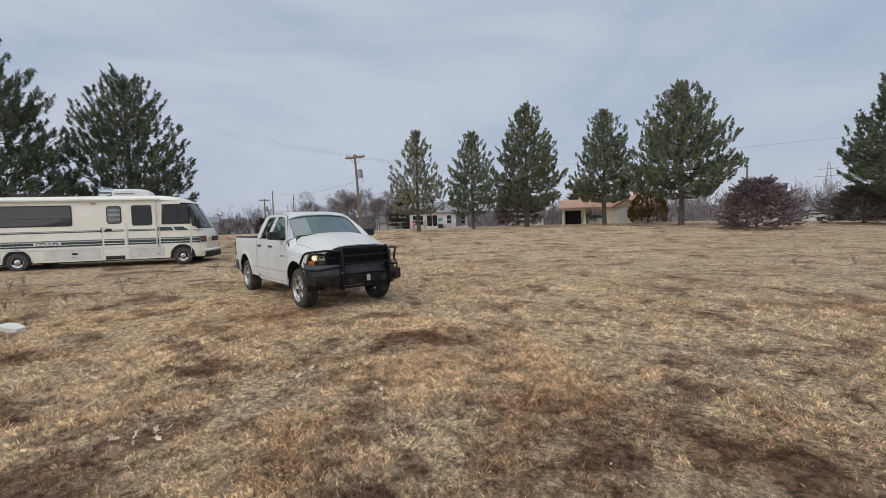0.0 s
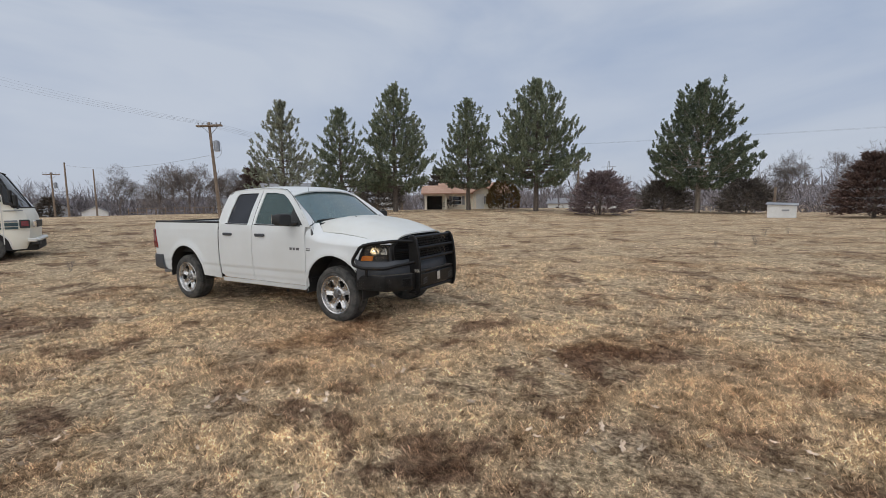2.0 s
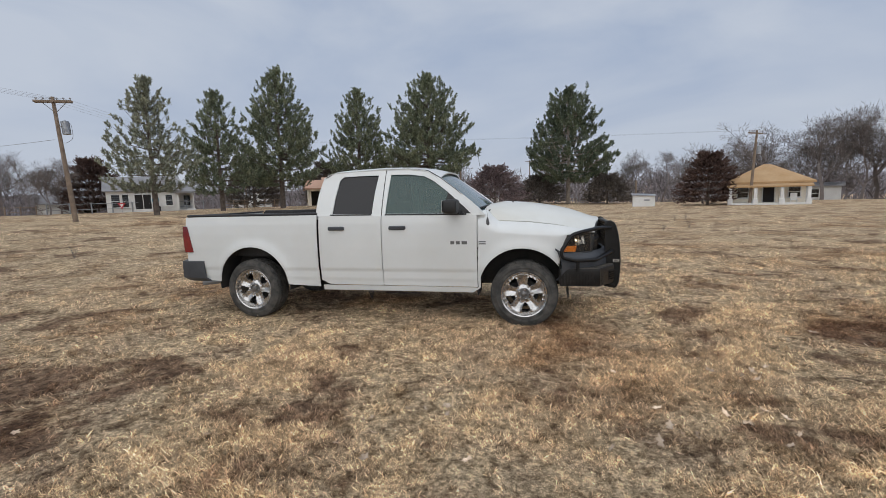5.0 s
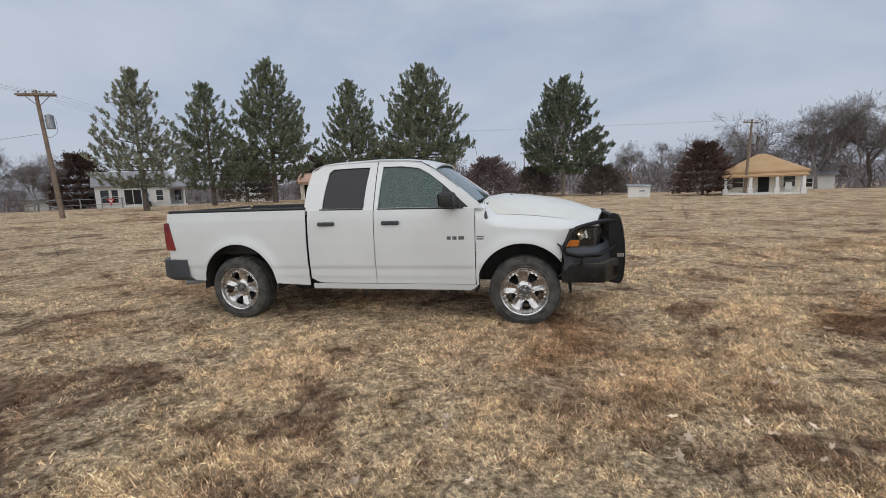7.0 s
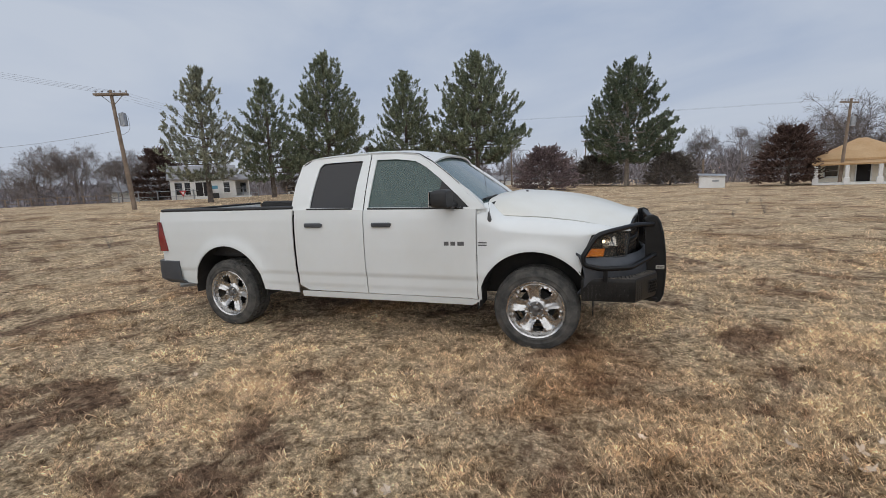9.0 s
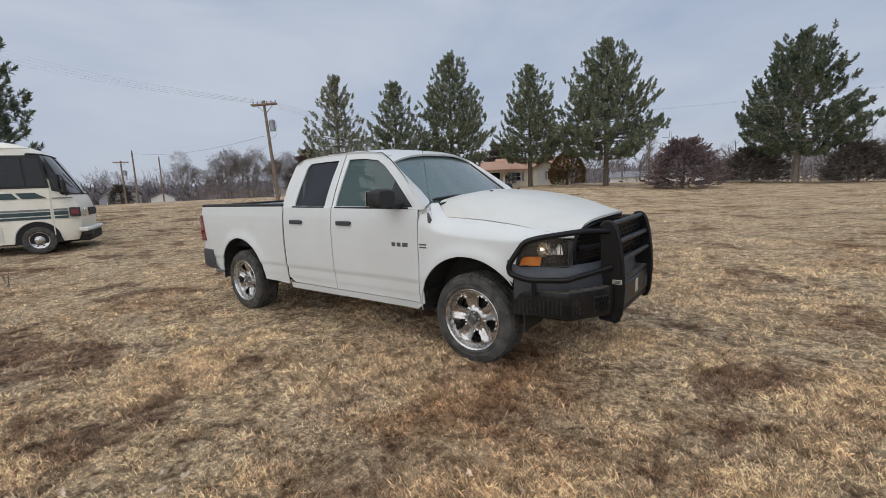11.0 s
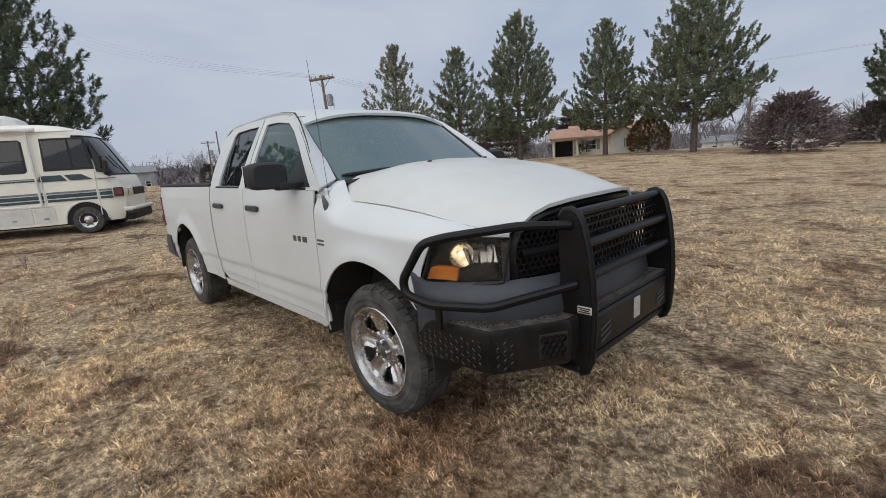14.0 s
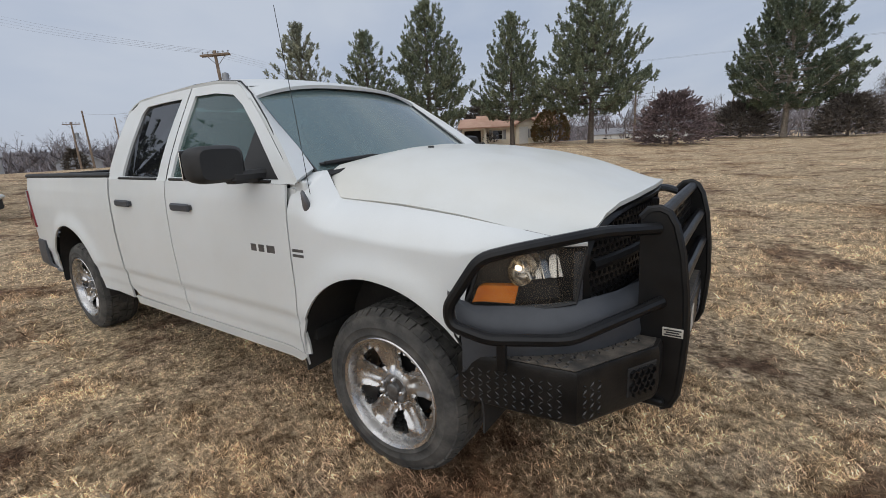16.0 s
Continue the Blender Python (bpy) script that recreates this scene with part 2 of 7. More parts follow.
M["cedar"] = mat("purple_brown_cedar", (0.145, 0.108, 0.112), (0.265, 0.210, 0.208), 0.8, 0.85, isl=0.5, fine=0.1, bscale=4, spec=0.2)
M["cedar2"] = mat("rust_brown_cedar", (0.095, 0.062, 0.054), (0.165, 0.112, 0.096), 0.9, 0.85, isl=0.5, fine=0.1, bscale=4, spec=0.2)
M["dkcedar"] = mat("dark_green_cedar", (0.105, 0.092, 0.082), (0.185, 0.160, 0.140), 0.8, 0.85, isl=0.5, fine=0.1, bscale=4, spec=0.2)
M["shrub"] = mat("bronzed_arborvitae", (0.15, 0.13, 0.055), (0.25, 0.145, 0.065), 0.9, 0.85, isl=0.45, fine=0.1, bscale=4, spec=0.2)
M["twig"] = mat("bare_twigs", (0.125, 0.106, 0.099), (0.205, 0.176, 0.165), 0.6, 0.95, isl=0.3)
# far woods and ridge: distance haze is put into these paler, bluish colours
M["wood_far"] = mat("haze_tinted_far_wood", (0.155, 0.142, 0.150), (0.225, 0.203, 0.203), 0.05, 0.95, isl=0.35, spec=0.1)
M["hill"] = mat("haze_tinted_ridge", (0.20, 0.195, 0.215), (0.25, 0.235, 0.245), 0.02, 1.0, fine=0.2, bscale=0.3, spec=0.0)
M["polewood"] = mat("weathered_pole", (0.25, 0.19, 0.14), (0.16, 0.12, 0.09), 3, 0.9, bump=0.3, bscale=30)
M["wire"] = mat("cable", (0.26, 0.27, 0.30), None, 4, 0.7)
M["steel"] = mat("galvanised_steel", (0.35, 0.37, 0.39), (0.27, 0.28, 0.30), 6, 0.5, 0.6)
M["porcelain"] = mat("insulator", (0.30, 0.30, 0.31), None, 4, 0.3)
M["hwhite"] = mat("white_siding", (0.70, 0.70, 0.69), (0.60, 0.60, 0.58), 0.8, 0.7, bump=0.1, bscale=12)
M["hcream"] = mat("cream_siding", (0.84, 0.79, 0.68), (0.76, 0.70, 0.59), 0.8, 0.75, bump=0.1, bscale=12)
M["hgrey"] = mat("grey_siding", (0.30, 0.31, 0.33), (0.24, 0.25, 0.26), 0.8, 0.75)
M["roofred"] = mat("faded_red_brown_shingle", (0.42, 0.25, 0.17), (0.52, 0.33, 0.24), 0.7, 0.9, fine=0.2, bscale=9, bump=0.3)
M["rooftan"] = mat("tan_shingle", (0.40, 0.25, 0.12), (0.46, 0.31, 0.17), 0.7, 0.9, fine=0.2, bscale=9, bump=0.3)
M["roofgrey"] = mat("grey_shingle", (0.20, 0.20, 0.21), (0.28, 0.28, 0.29), 0.7, 0.9, fine=0.2, bscale=9, bump=0.3)
# near-black: unlit openings painted as solid panels, also dark door leaves
M["dark"] = mat("dark_opening", (0.012, 0.011, 0.011), (0.02, 0.018, 0.018), 2, 0.9)
M["frame"] = mat("window_frame_white", (0.72, 0.72, 0.70), None, 4, 0.6)
M["pane"] = glass("house_glass", (0.4, 0.42, 0.45), 0.25)
M["signred"] = mat("sign_red", (0.50, 0.03, 0.04), None, 4, 0.5)
M["leaf"] = mat("fallen_leaf_tan", (0.50, 0.34, 0.20), (0.58, 0.45, 0.31), 3, 0.85, isl=0.5, fine=0.15)
M["leaf1"] = mat("fallen_oak_leaf", (0.56, 0.40, 0.26), (0.74, 0.62, 0.50), 3, 0.85, obj=0.4, fine=0.15)
M["blue"] = mat("blue_sign", (0.10, 0.28, 0.38), None, 4, 0.6)
M["brick"] = mat("red_brick_low", (0.33, 0.11, 0.07), None, 4, 0.9)


# ---- mesh helpers ----
def mk(name, vf, m, parent=None, label="", smooth=True, angle=35, solid=0.0):
    """Links vertices and faces as one mesh object under its thing."""
    me = bpy.data.meshes.new(name)
    me.from_pydata([tuple(map(float, v)) for v in vf[0]], [], [tuple(int(i) for i in f) for f in vf[1]])
    me.materials.append(m)
    if smooth and me.polygons:
        me.polygons.foreach_set("use_smooth", [True] * len(me.polygons))
        me.set_sharp_from_angle(angle=radians(angle))
    me.validate()
    me.update()
    ob = new(name, me)
    ob.parent = parent
    if label:
        tagged(ob, label)
    if solid:
        sm = ob.modifiers.new("thickness", "SOLIDIFY")
        sm.thickness, sm.offset = solid, -1
        if smooth:
            sp = ob.modifiers.new("crisp_edges", "EDGE_SPLIT")
            sp.split_angle = radians(max(angle, 40))
    return ob


def fast(name, verts, faces, m, parent=None, label="", smooth=False):
    """The same from large numpy arrays of triangles or quads."""
    me = bpy.data.meshes.new(name)
    v, f = np.asarray(verts, np.float32), np.asarray(faces, np.int32)
    k = f.shape[1]
    me.vertices.add(len(v))
    me.vertices.foreach_set("co", v.ravel())
    me.loops.add(f.size)
    me.loops.foreach_set("vertex_index", f.ravel())
    me.polygons.add(len(f))
    me.polygons.foreach_set("loop_start", np.arange(0, f.size, k, dtype=np.int32))
    me.polygons.foreach_set("use_smooth", np.full(len(f), smooth))
    me.materials.append(m)
    me.update(calc_edges=True)
    ob = new(name, me)
    ob.parent = parent
    if label:
        tagged(ob, label)
    return ob


def thing(name, label, category, group="", m=None):
    ob = new(name)
    ob.empty_display_size = 0.3
    if m is not None:
        ob.matrix_world = m
    return tagged(ob, label, category, group)


def join(*vfs):
    V, Fc = [], []
    for v, f in vfs:
        k = len(V)
        V += [tuple(p) for p in v]
        Fc += [tuple(i + k for i in q) for q in f]
    return V, Fc


def moved(vf, m):
    return [m @ Vector(p) for p in vf[0]], vf[1]


def flip(vf):
    """The mirror image across the truck's middle."""
    return [(p[0], -p[1], p[2]) for p in vf[0]], [tuple(reversed(f)) for f in vf[1]]


def box(cx, cy, cz, sx, sy, sz, b=0.0):
    """A box with chamfered edges."""
    hx, hy, hz = sx / 2, sy / 2, sz / 2
    b = min(b, hx * 0.9, hy * 0.9, hz * 0.9)
    if b <= 0:
        v = [(cx + i * hx, cy + j * hy, cz + k * hz) for i in (-1, 1) for j in (-1, 1) for k in (-1, 1)]
        return v, [(0, 1, 3, 2), (4, 6, 7, 5), (0, 4, 5, 1), (2, 3, 7, 6), (0, 2, 6, 4), (1, 5, 7, 3)]
    v, f, ix = [], [], {}
    for i in (-1, 1):
        for j in (-1, 1):
            for k in (-1, 1):
                for a in range(3):
                    ix[i, j, k, a] = len(v)
                    d = [hx - b, hy - b, hz - b]
                    d[a] += b
                    v.append((cx + i * d[0], cy + j * d[1], cz + k * d[2]))
    q = ((-1, -1), (1, -1), (1, 1), (-1, 1))
    for s in (-1, 1):
        f.append(tuple(ix[s, j, k, 0] for j, k in (q if s > 0 else q[::-1])))
        f.append(tuple(ix[i, s, k, 1] for i, k in (q[::-1] if s > 0 else q)))
        f.append(tuple(ix[i, j, s, 2] for i, j in (q if s > 0 else q[::-1])))
    for s in (-1, 1):
        for t in (-1, 1):
            f.append((ix[-1, s, t, 1], ix[1, s, t, 1], ix[1, s, t, 2], ix[-1, s, t, 2]))
            f.append((ix[s, -1, t, 0], ix[s, 1, t, 0], ix[s, 1, t, 2], ix[s, -1, t, 2]))
            f.append((ix[s, t, -1, 0], ix[s, t, 1, 0], ix[s, t, 1, 1], ix[s, t, -1, 1]))
    for i in (-1, 1):
        for j in (-1, 1):
            for k in (-1, 1):
                f.append((ix[i, j, k, 0], ix[i, j, k, 1], ix[i, j, k, 2]))
    return v, f


def tube(pts, r, seg=8, taper=None, caps=True):
    """A round bar along a line of points."""
    P = [Vector(p) for p in pts]
    v, f, up = [], [], None
    for i, p in enumerate(P):
        d = (P[min(i + 1, len(P) - 1)] - P[max(i - 1, 0)]).normalized()
        if up is None:
            up = d.orthogonal().normalized()
        up = (up - d * up.dot(d)).normalized()
        s = d.cross(up)
        rad = r if taper is None else r + (taper - r) * i / (len(P) - 1)
        v += [p + (up * math.cos(a) + s * math.sin(a)) * rad for a in (math.tau * k / seg for k in range(seg))]
    for i in range(len(P) - 1):
        for k in range(seg):
            a, b = i * seg + k, i * seg + (k + 1) % seg
            f.append((a, b, b + seg, a + seg))
    if caps:
        f += [tuple(range(seg - 1, -1, -1)), tuple(range(len(v) - seg, len(v)))]
    return v, f


def rounded(pts, rad=0.05, n=4):
    """A line of points with its corners rounded."""
    P = [Vector(p) for p in pts]
    out = [P[0]]
    for a, b, c in zip(P, P[1:], P[2:]):
        r = min(rad, (a - b).length * 0.45, (c - b).length * 0.45)
        s, e = b + (a - b).normalized() * r, b + (c - b).normalized() * r
        out += [(1 - t) ** 2 * s + 2 * t * (1 - t) * b + t * t * e for t in (k / n for k in range(n + 1))]
    return out + [P[-1]]


def lathe(prof, seg=32, axis="y"):
    """Turns a profile of (along, radius) round an axis."""
    v, f = [], []
    for h, r in prof:
        for k in range(seg):
            a = math.tau * k / seg
            c, s = r * math.cos(a), r * math.sin(a)
            v.append({"y": (c, h, s), "x": (h, c, s), "z": (c, s, h)}[axis])
    for i in range(len(prof) - 1):
        for k in range(seg):
            a, b = i * seg + k, i * seg + (k + 1) % seg
            f.append((a, a + seg, b + seg, b))
    return v, f


def grid(rows):
    """A skin over rows of points."""
    n = len(rows[0])
    v = [p for r in rows for p in r]
    f = [(i * n + k, i * n + k + 1, (i + 1) * n + k + 1, (i + 1) * n + k) for i in range(len(rows) - 1) for k in range(n - 1)]
    return v, f


def prism(poly, a, b, axis="z"):
    """A flat outline drawn out between two levels."""
    n = len(poly)
    put = {"z": lambda p, h: (p[0], p[1], h), "y": lambda p, h: (p[0], h, p[1]), "x": lambda p, h: (h, p[0], p[1])}[axis]
    v = [put(p, a) for p in poly] + [put(p, b) for p in poly]
    f = [tuple(range(n - 1, -1, -1)), tuple(range(n, 2 * n))]
    f += [(i, (i + 1) % n, n + (i + 1) % n, n + i) for i in range(n)]
    return v, f


def lerp(x, *pts):
    return float(np.interp(x, [p[0] for p in pts], [p[1] for p in pts]))


def rise(x, y):
    """Height of the field: level round the truck, a slow rise to the tree row, then a fall towards the far woods."""
    v = -0.95 * x + 0.3 * y
    t = min(max((v - 8) / 26, 0), 1)
    far = min(max((math.hypot(x, y) - 58) / 75, 0), 1)
    return 0.75 * t * t * (3 - 2 * t) - 3.2 * far * far * (3 - 2 * far)

# ---- ground ----
def lumps(x, y):
    """Small unevenness of the field, flat under the truck."""
    flat = min(1, max(0, (math.hypot(max(abs(x + 1.8) - 2.4, 0), max(abs(y) - 1.1, 0))) / 1.5))
    return flat * (0.045 * noise.noise((x * 0.45, y * 0.45, 0)) + 0.02 * noise.noise((x * 1.7, y * 1.7, 3)))


def build_ground():
    ring = [0, 0.6, 1.2, 1.8, 2.4, 3.0, 3.7, 4.5, 5.4, 6.4, 7.5, 9, 11, 13, 16, 19, 23, 28, 34, 41, 50, 62, 80, 110, 160, 240, 400, 700, 1200, 2200]
    seg = 144
    v, f = [(0.5, -2.5, 0)], []
    for r in ring[1:]:
        for k in range(seg):
            a = math.tau * k / seg
            x, y = 0.5 + r * math.cos(a), -2.5 + r * math.sin(a)
            v.append((x, y, rise(x, y) + (lumps(x, y) if r < 60 else 0)))
    for k in range(seg):
        f.append((0, 1 + k, 1 + (k + 1) % seg))
    for i in range(len(ring) - 2):
        for k in range(seg):
            a, b = 1 + i * seg + k, 1 + i * seg + (k + 1) % seg
            f.append((a, a + seg, b + seg, b))
    g = mk("ground", (v, f), M["field"], smooth=True, angle=80)
    return tagged(g, "dry winter grass field with bare dark patches", "ground", kind="structure")


ground = build_ground()

# ---- pickup truck: front axle at the origin, nose towards +x ----
truck = thing("pickup_truck", "white four-door pickup truck with black ranch guard, parked on grass", "truck")
AF, AR, RA = (-0.02, 0.43), (-3.53, 0.45), 0.505


def side(x, z):
    """Half width of the body side."""
    y = lerp(z, (0.36, 0.905), (0.46, 0.925), (0.540, 0.930), (0.552, 0.937), (0.655, 0.939), (0.678, 0.952), (0.95, 0.960), (1.12, 0.956), (1.24, 0.948), (1.36, 0.928))
    y -= lerp(x, (0.05, 0.0), (0.30, 0.02), (0.45, 0.055), (0.60, 0.115), (0.72, 0.19), (0.84, 0.30), (0.90, 0.37))
    y -= lerp(x, (-4.6, 0.02), (-4.3, 0.0))
    for cx, cz in (AF, AR):
        d = math.hypot(x - cx, z - cz) - RA
        y += 0.028 * math.exp(-(d / 0.085) ** 2)
    return y


def arch(x, low):
    """Lower edge of the body, over the wheels."""
    z = low
    for cx, cz in (AF, AR):
        d = RA ** 2 - (x - cx) ** 2
        if d > 0:
            z = max(z, cz + math.sqrt(d))
    return z


def stations(a, b, n):
    xs = set(np.linspace(a, b, n).round(4))
    for cx, cz in (AF, AR):
        for k in range(0, 41):
            x = cx - RA * 0.9995 * math.cos(math.pi * k / 40)
            if a < x < b:
                xs.add(round(x, 4))
    return sorted(xs)


def panel(name, a, b, low, top, label="", n=22, m=44, bow=0.0):
    rows = []
    for x in stations(a, b, n):
        lo, hi = arch(x, low(x)), top(x)
        rows.append([(x, -side(x, lo + (hi - lo) * k / m), lo + (hi - lo) * k / m) for k in range(m + 1)])
    vf = grid(rows)
    for s, w in ((0, vf), (1, flip(vf))):
        mk(name, w, M["white"], truck, label, angle=40, solid=0.012)
    return vf


belt = lambda x: lerp(x, (-2.6, 1.345), (-1.7, 1.335), (-0.5, 1.32))
panel("bed_side", -4.54, -2.585, lambda x: lerp(x, (-4.54, 0.56), (-4.3, 0.50), (-3.0, 0.46), (-2.58, 0.44)), lambda x: 1.355)
panel("rear_door", -2.555, -1.722, lambda x: lerp(x, (-2.55, 0.53), (-2.45, 0.475), (-1.7, 0.47)), belt)
panel("front_door", -1.712, -0.537, lambda x: 0.47, belt)
panel("rocker_panel", -2.54, -0.50, lambda x: 0.400, lambda x: 0.463, m=6)


# front wing with its rounded shoulder up to the bonnet line
def hoodline(x):
    return lerp(x, (-0.60, 0.80), (-0.43, 0.775), (-0.36, 0.80), (-0.30, 0.815), (0.06, 0.825), (0.33, 0.81), (0.55, 0.785), (0.70, 0.75), (0.80, 0.69)), lerp(x, (-0.60, 1.345), (-0.43, 1.365), (-0.36, 1.285), (-0.30, 1.238), (0.06, 1.215), (0.33, 1.183), (0.55, 1.145), (0.70, 1.112), (0.80, 1.092))


def build_wing():
    rows = []
    for x in stations(-0.527, 0.80, 40):
        lo = arch(x, 0.400 if x < 0 else 0.60)
        if x > 0.41:
            lo = lerp(x, (0.40, 0.88), (0.48, 1.074), (0.66, 1.098), (0.78, 1.088), (0.86, 1.083))
        zs = lerp(x, (-0.6, 1.18), (-0.3, 1.12), (0, 1.09), (0.40, 1.07), (0.48, 1.080), (0.66, 1.104), (0.80, 1.089))
        hy, hz = hoodline(x)
        row = [(x, -side(x, lo + (zs - lo) * k / 16), lo + (zs - lo) * k / 16) for k in range(17)]
        y0 = side(x, zs)
        for k in range(1, 13):
            a = 1.02 * k / 12
            fy, fz = (1 - math.cos(a)) / (1 - math.cos(1.02)), math.sin(a) / math.sin(1.02)
            crease = 0.55 * min(1, max(0, (x + 0.45) / 0.25))
            row.append((x, -(y0 - (y0 - hy) * (fy + (k / 12 - fy) * crease)), zs + (hz - zs) * (fz + (k / 12 - fz) * crease)))
        rows.append(row)
    vf = grid(rows)
    mk("front_wing", vf, M["white"], truck, solid=0.012)
    mk("front_wing", flip(vf), M["white"], truck, solid=0.012)


build_wing()


def build_hood():
    rows = []
    for v in np.linspace(0, 1, 44):
        xs = -0.30 + 1.085 * v
        hy, hz = hoodline(xs)
        zc = lerp(-0.46 + 1.445 * v, (-0.46, 1.415), (-0.25, 1.446), (0.1, 1.420), (0.4, 1.380), (0.6, 1.344), (0.72, 1.316), (0.81, 1.290), (0.88, 1.264), (0.94, 1.235), (0.985, 1.205))
        w, w6 = v ** 2.5, v ** 7
        row = []
        for k in range(-20, 21):
            u = abs(k) / 20
            rx = lerp(u, (0, -0.46), (0.86, -0.47), (0.93, -0.43), (1, -0.30))
            fx = lerp(u, (0, 0.905), (0.4, 0.890), (0.6, 0.852), (0.75, 0.822), (0.85, 0.806), (1, 0.785))
            fy = lerp(u, (0, 0), (0.4, 0.30), (0.6, 0.44), (0.75, 0.525), (0.85, 0.578), (1, 0.69))
            fz = lerp(u, (0, 1.214), (0.4, 1.209), (0.6, 1.192), (0.75, 1.162), (0.85, 1.128), (1, 1.090))
            drop = lerp(u, (0, 0), (0.35, 0.03), (0.48, 0.09), (0.60, 0.19), (0.72, 0.35), (0.82, 0.53), (0.91, 0.75), (1, 1.0))
            drop0 = lerp(u, (0, 0), (0.5, 0.06), (0.80, 0.24), (0.93, 0.52), (1, 1.0))
            d = drop + (drop0 - drop) * max(0, 1 - v / 0.30) ** 1.5
            z = zc + (hz + 0.002 - zc) * d
            row.append((rx + (fx - rx) * v, math.copysign((hy - 0.004) * (u * (1 - w) + fy / 0.69 * w), k), z + (fz - z) * w6))
        rows.append(row)
    mk("hood", grid(rows), M["hood"], truck, "white hood with raised centre and faint dirt", solid=0.02, angle=60)
    mk("washer_nozzle", box(-0.16, -0.28, 1.452, 0.03, 0.025, 0.018, 0.005), M["trim"], truck)
    mk("washer_nozzle", box(-0.16, 0.28, 1.452, 0.03, 0.025, 0.018, 0.005), M["trim"], truck)


build_hood()
for s in (-1, 1):
    mk("hood_seam", tube([(x, s * (hoodline(x)[0] - 0.002), hoodline(x)[1] + 0.0015 + 0.0045 * min(1, max(0, (x - 0.15) / 0.2))) for x in np.linspace(-0.43, 0.785, 60)], 0.0055, 6), M["trim"], truck)


# cab: roof, pillars, windows
def tum(z):
    return 0.937 - 0.262 * max(0, (z - 1.33) / 0.56) ** 1.15


def ring(outer, inner, name, m, depth=0.02):
    """A window surround between two outlines, leaning in with the cab side."""
    n = len(outer)
    v = [(x, -tum(z), z) for x, z in outer] + [(x, -tum(z) + 0.006, z) for x, z in inner] + [(x, -tum(z) + depth + 0.012, z) for x, z in inner]
    f = []
    for i in range(n):
        j = (i + 1) % n
        f += [(i, j, n + j, n + i), (n + i, n + j, 2 * n + j, 2 * n + i)]
    for w in ((v, f), flip((v, f))):
        mk(name, w, m, truck, angle=50)


def pane(poly, name, m, lab="", off=0.022):
    v = [(x, -tum(z) + off, z) for x, z in poly] + [(x, -tum(z) + off + 0.005, z) for x, z in poly]
    n = len(poly)
    f = [tuple(range(n)), tuple(range(2 * n - 1, n - 1, -1))] + [(i, n + i, n + (i + 1) % n, (i + 1) % n) for i in range(n)]
    
    for w in ((v, f), flip((v, f))):
        ob = mk(name, w, m, truck, lab, smooth=False)
        ob.visible_shadow = False


def dense(poly, k=4):
    out = []
    for (a, b), (c, d) in zip(poly, poly[1:] + poly[:1]):
        out += [(a + (c - a) * t / k, b + (d - b) * t / k) for t in range(k)]
    return out


rear_out = [(-2.585, 1.342), (-1.722, 1.336), (-1.722, 1.60), (-1.722, 1.893), (-2.12, 1.890), (-2.43, 1.870), (-2.548, 1.80), (-2.582, 1.58)]
rear_in = [(-2.375, 1.362), (-1.845, 1.356), (-1.835, 1.60), (-1.812, 1.835), (-2.07, 1.835), (-2.290, 1.828), (-2.336, 1.785), (-2.362, 1.57)]
ring(dense(rear_out), dense(rear_in), "rear_door_frame", M["white"])
pane(dense(rear_in), "rear_side_window", M["gdark"], "dark tinted rear side glass")
front_out = [(-1.712, 1.336), (-0.455, 1.322), (-0.615, 1.455), (-0.82, 1.625), (-1.03, 1.775), (-1.175, 1.855), (-1.42, 1.886), (-1.712, 1.893)]
front_in = [(-1.672, 1.356), (-0.605, 1.342), (-0.73, 1.455), (-0.905, 1.605), (-1.08, 1.735), (-1.21, 1.803), (-1.42, 1.832), (-1.650, 1.836)]
ring(dense(front_out), dense(front_in), "front_door_frame", M["white"])
pane(dense(front_in), "front_side_window", M["gfront"], "pale teal front side glass")
for s in (-1, 1):
    tri = [(-0.95, 1.35), (-0.61, 1.345), (-0.90, 1.60)]
    v = [(x, s * (tum(z) - 0.012), z) for x, z in tri] + [(x, s * (tum(z) - 0.03), z) for x, z in tri]
    mk("mirror_sail", (v, [(0, 1, 2), (5, 4, 3), (0, 3, 4, 1), (1, 4, 5, 2), (2, 5, 3, 0)]), M["trim"], truck, smooth=False)
    mk("belt_weatherstrip", tube([(-2.40, s * (tum(1.352) + 0.003), 1.352), (-1.85, s * (tum(1.35) + 0.003), 1.348)], 0.009, 6), M["trim"], truck)
    mk("belt_weatherstrip", tube([(-1.67, s * (tum(1.348) + 0.003), 1.345), (-0.66, s * (tum(1.338) + 0.003), 1.335)], 0.009, 6), M["trim"], truck)


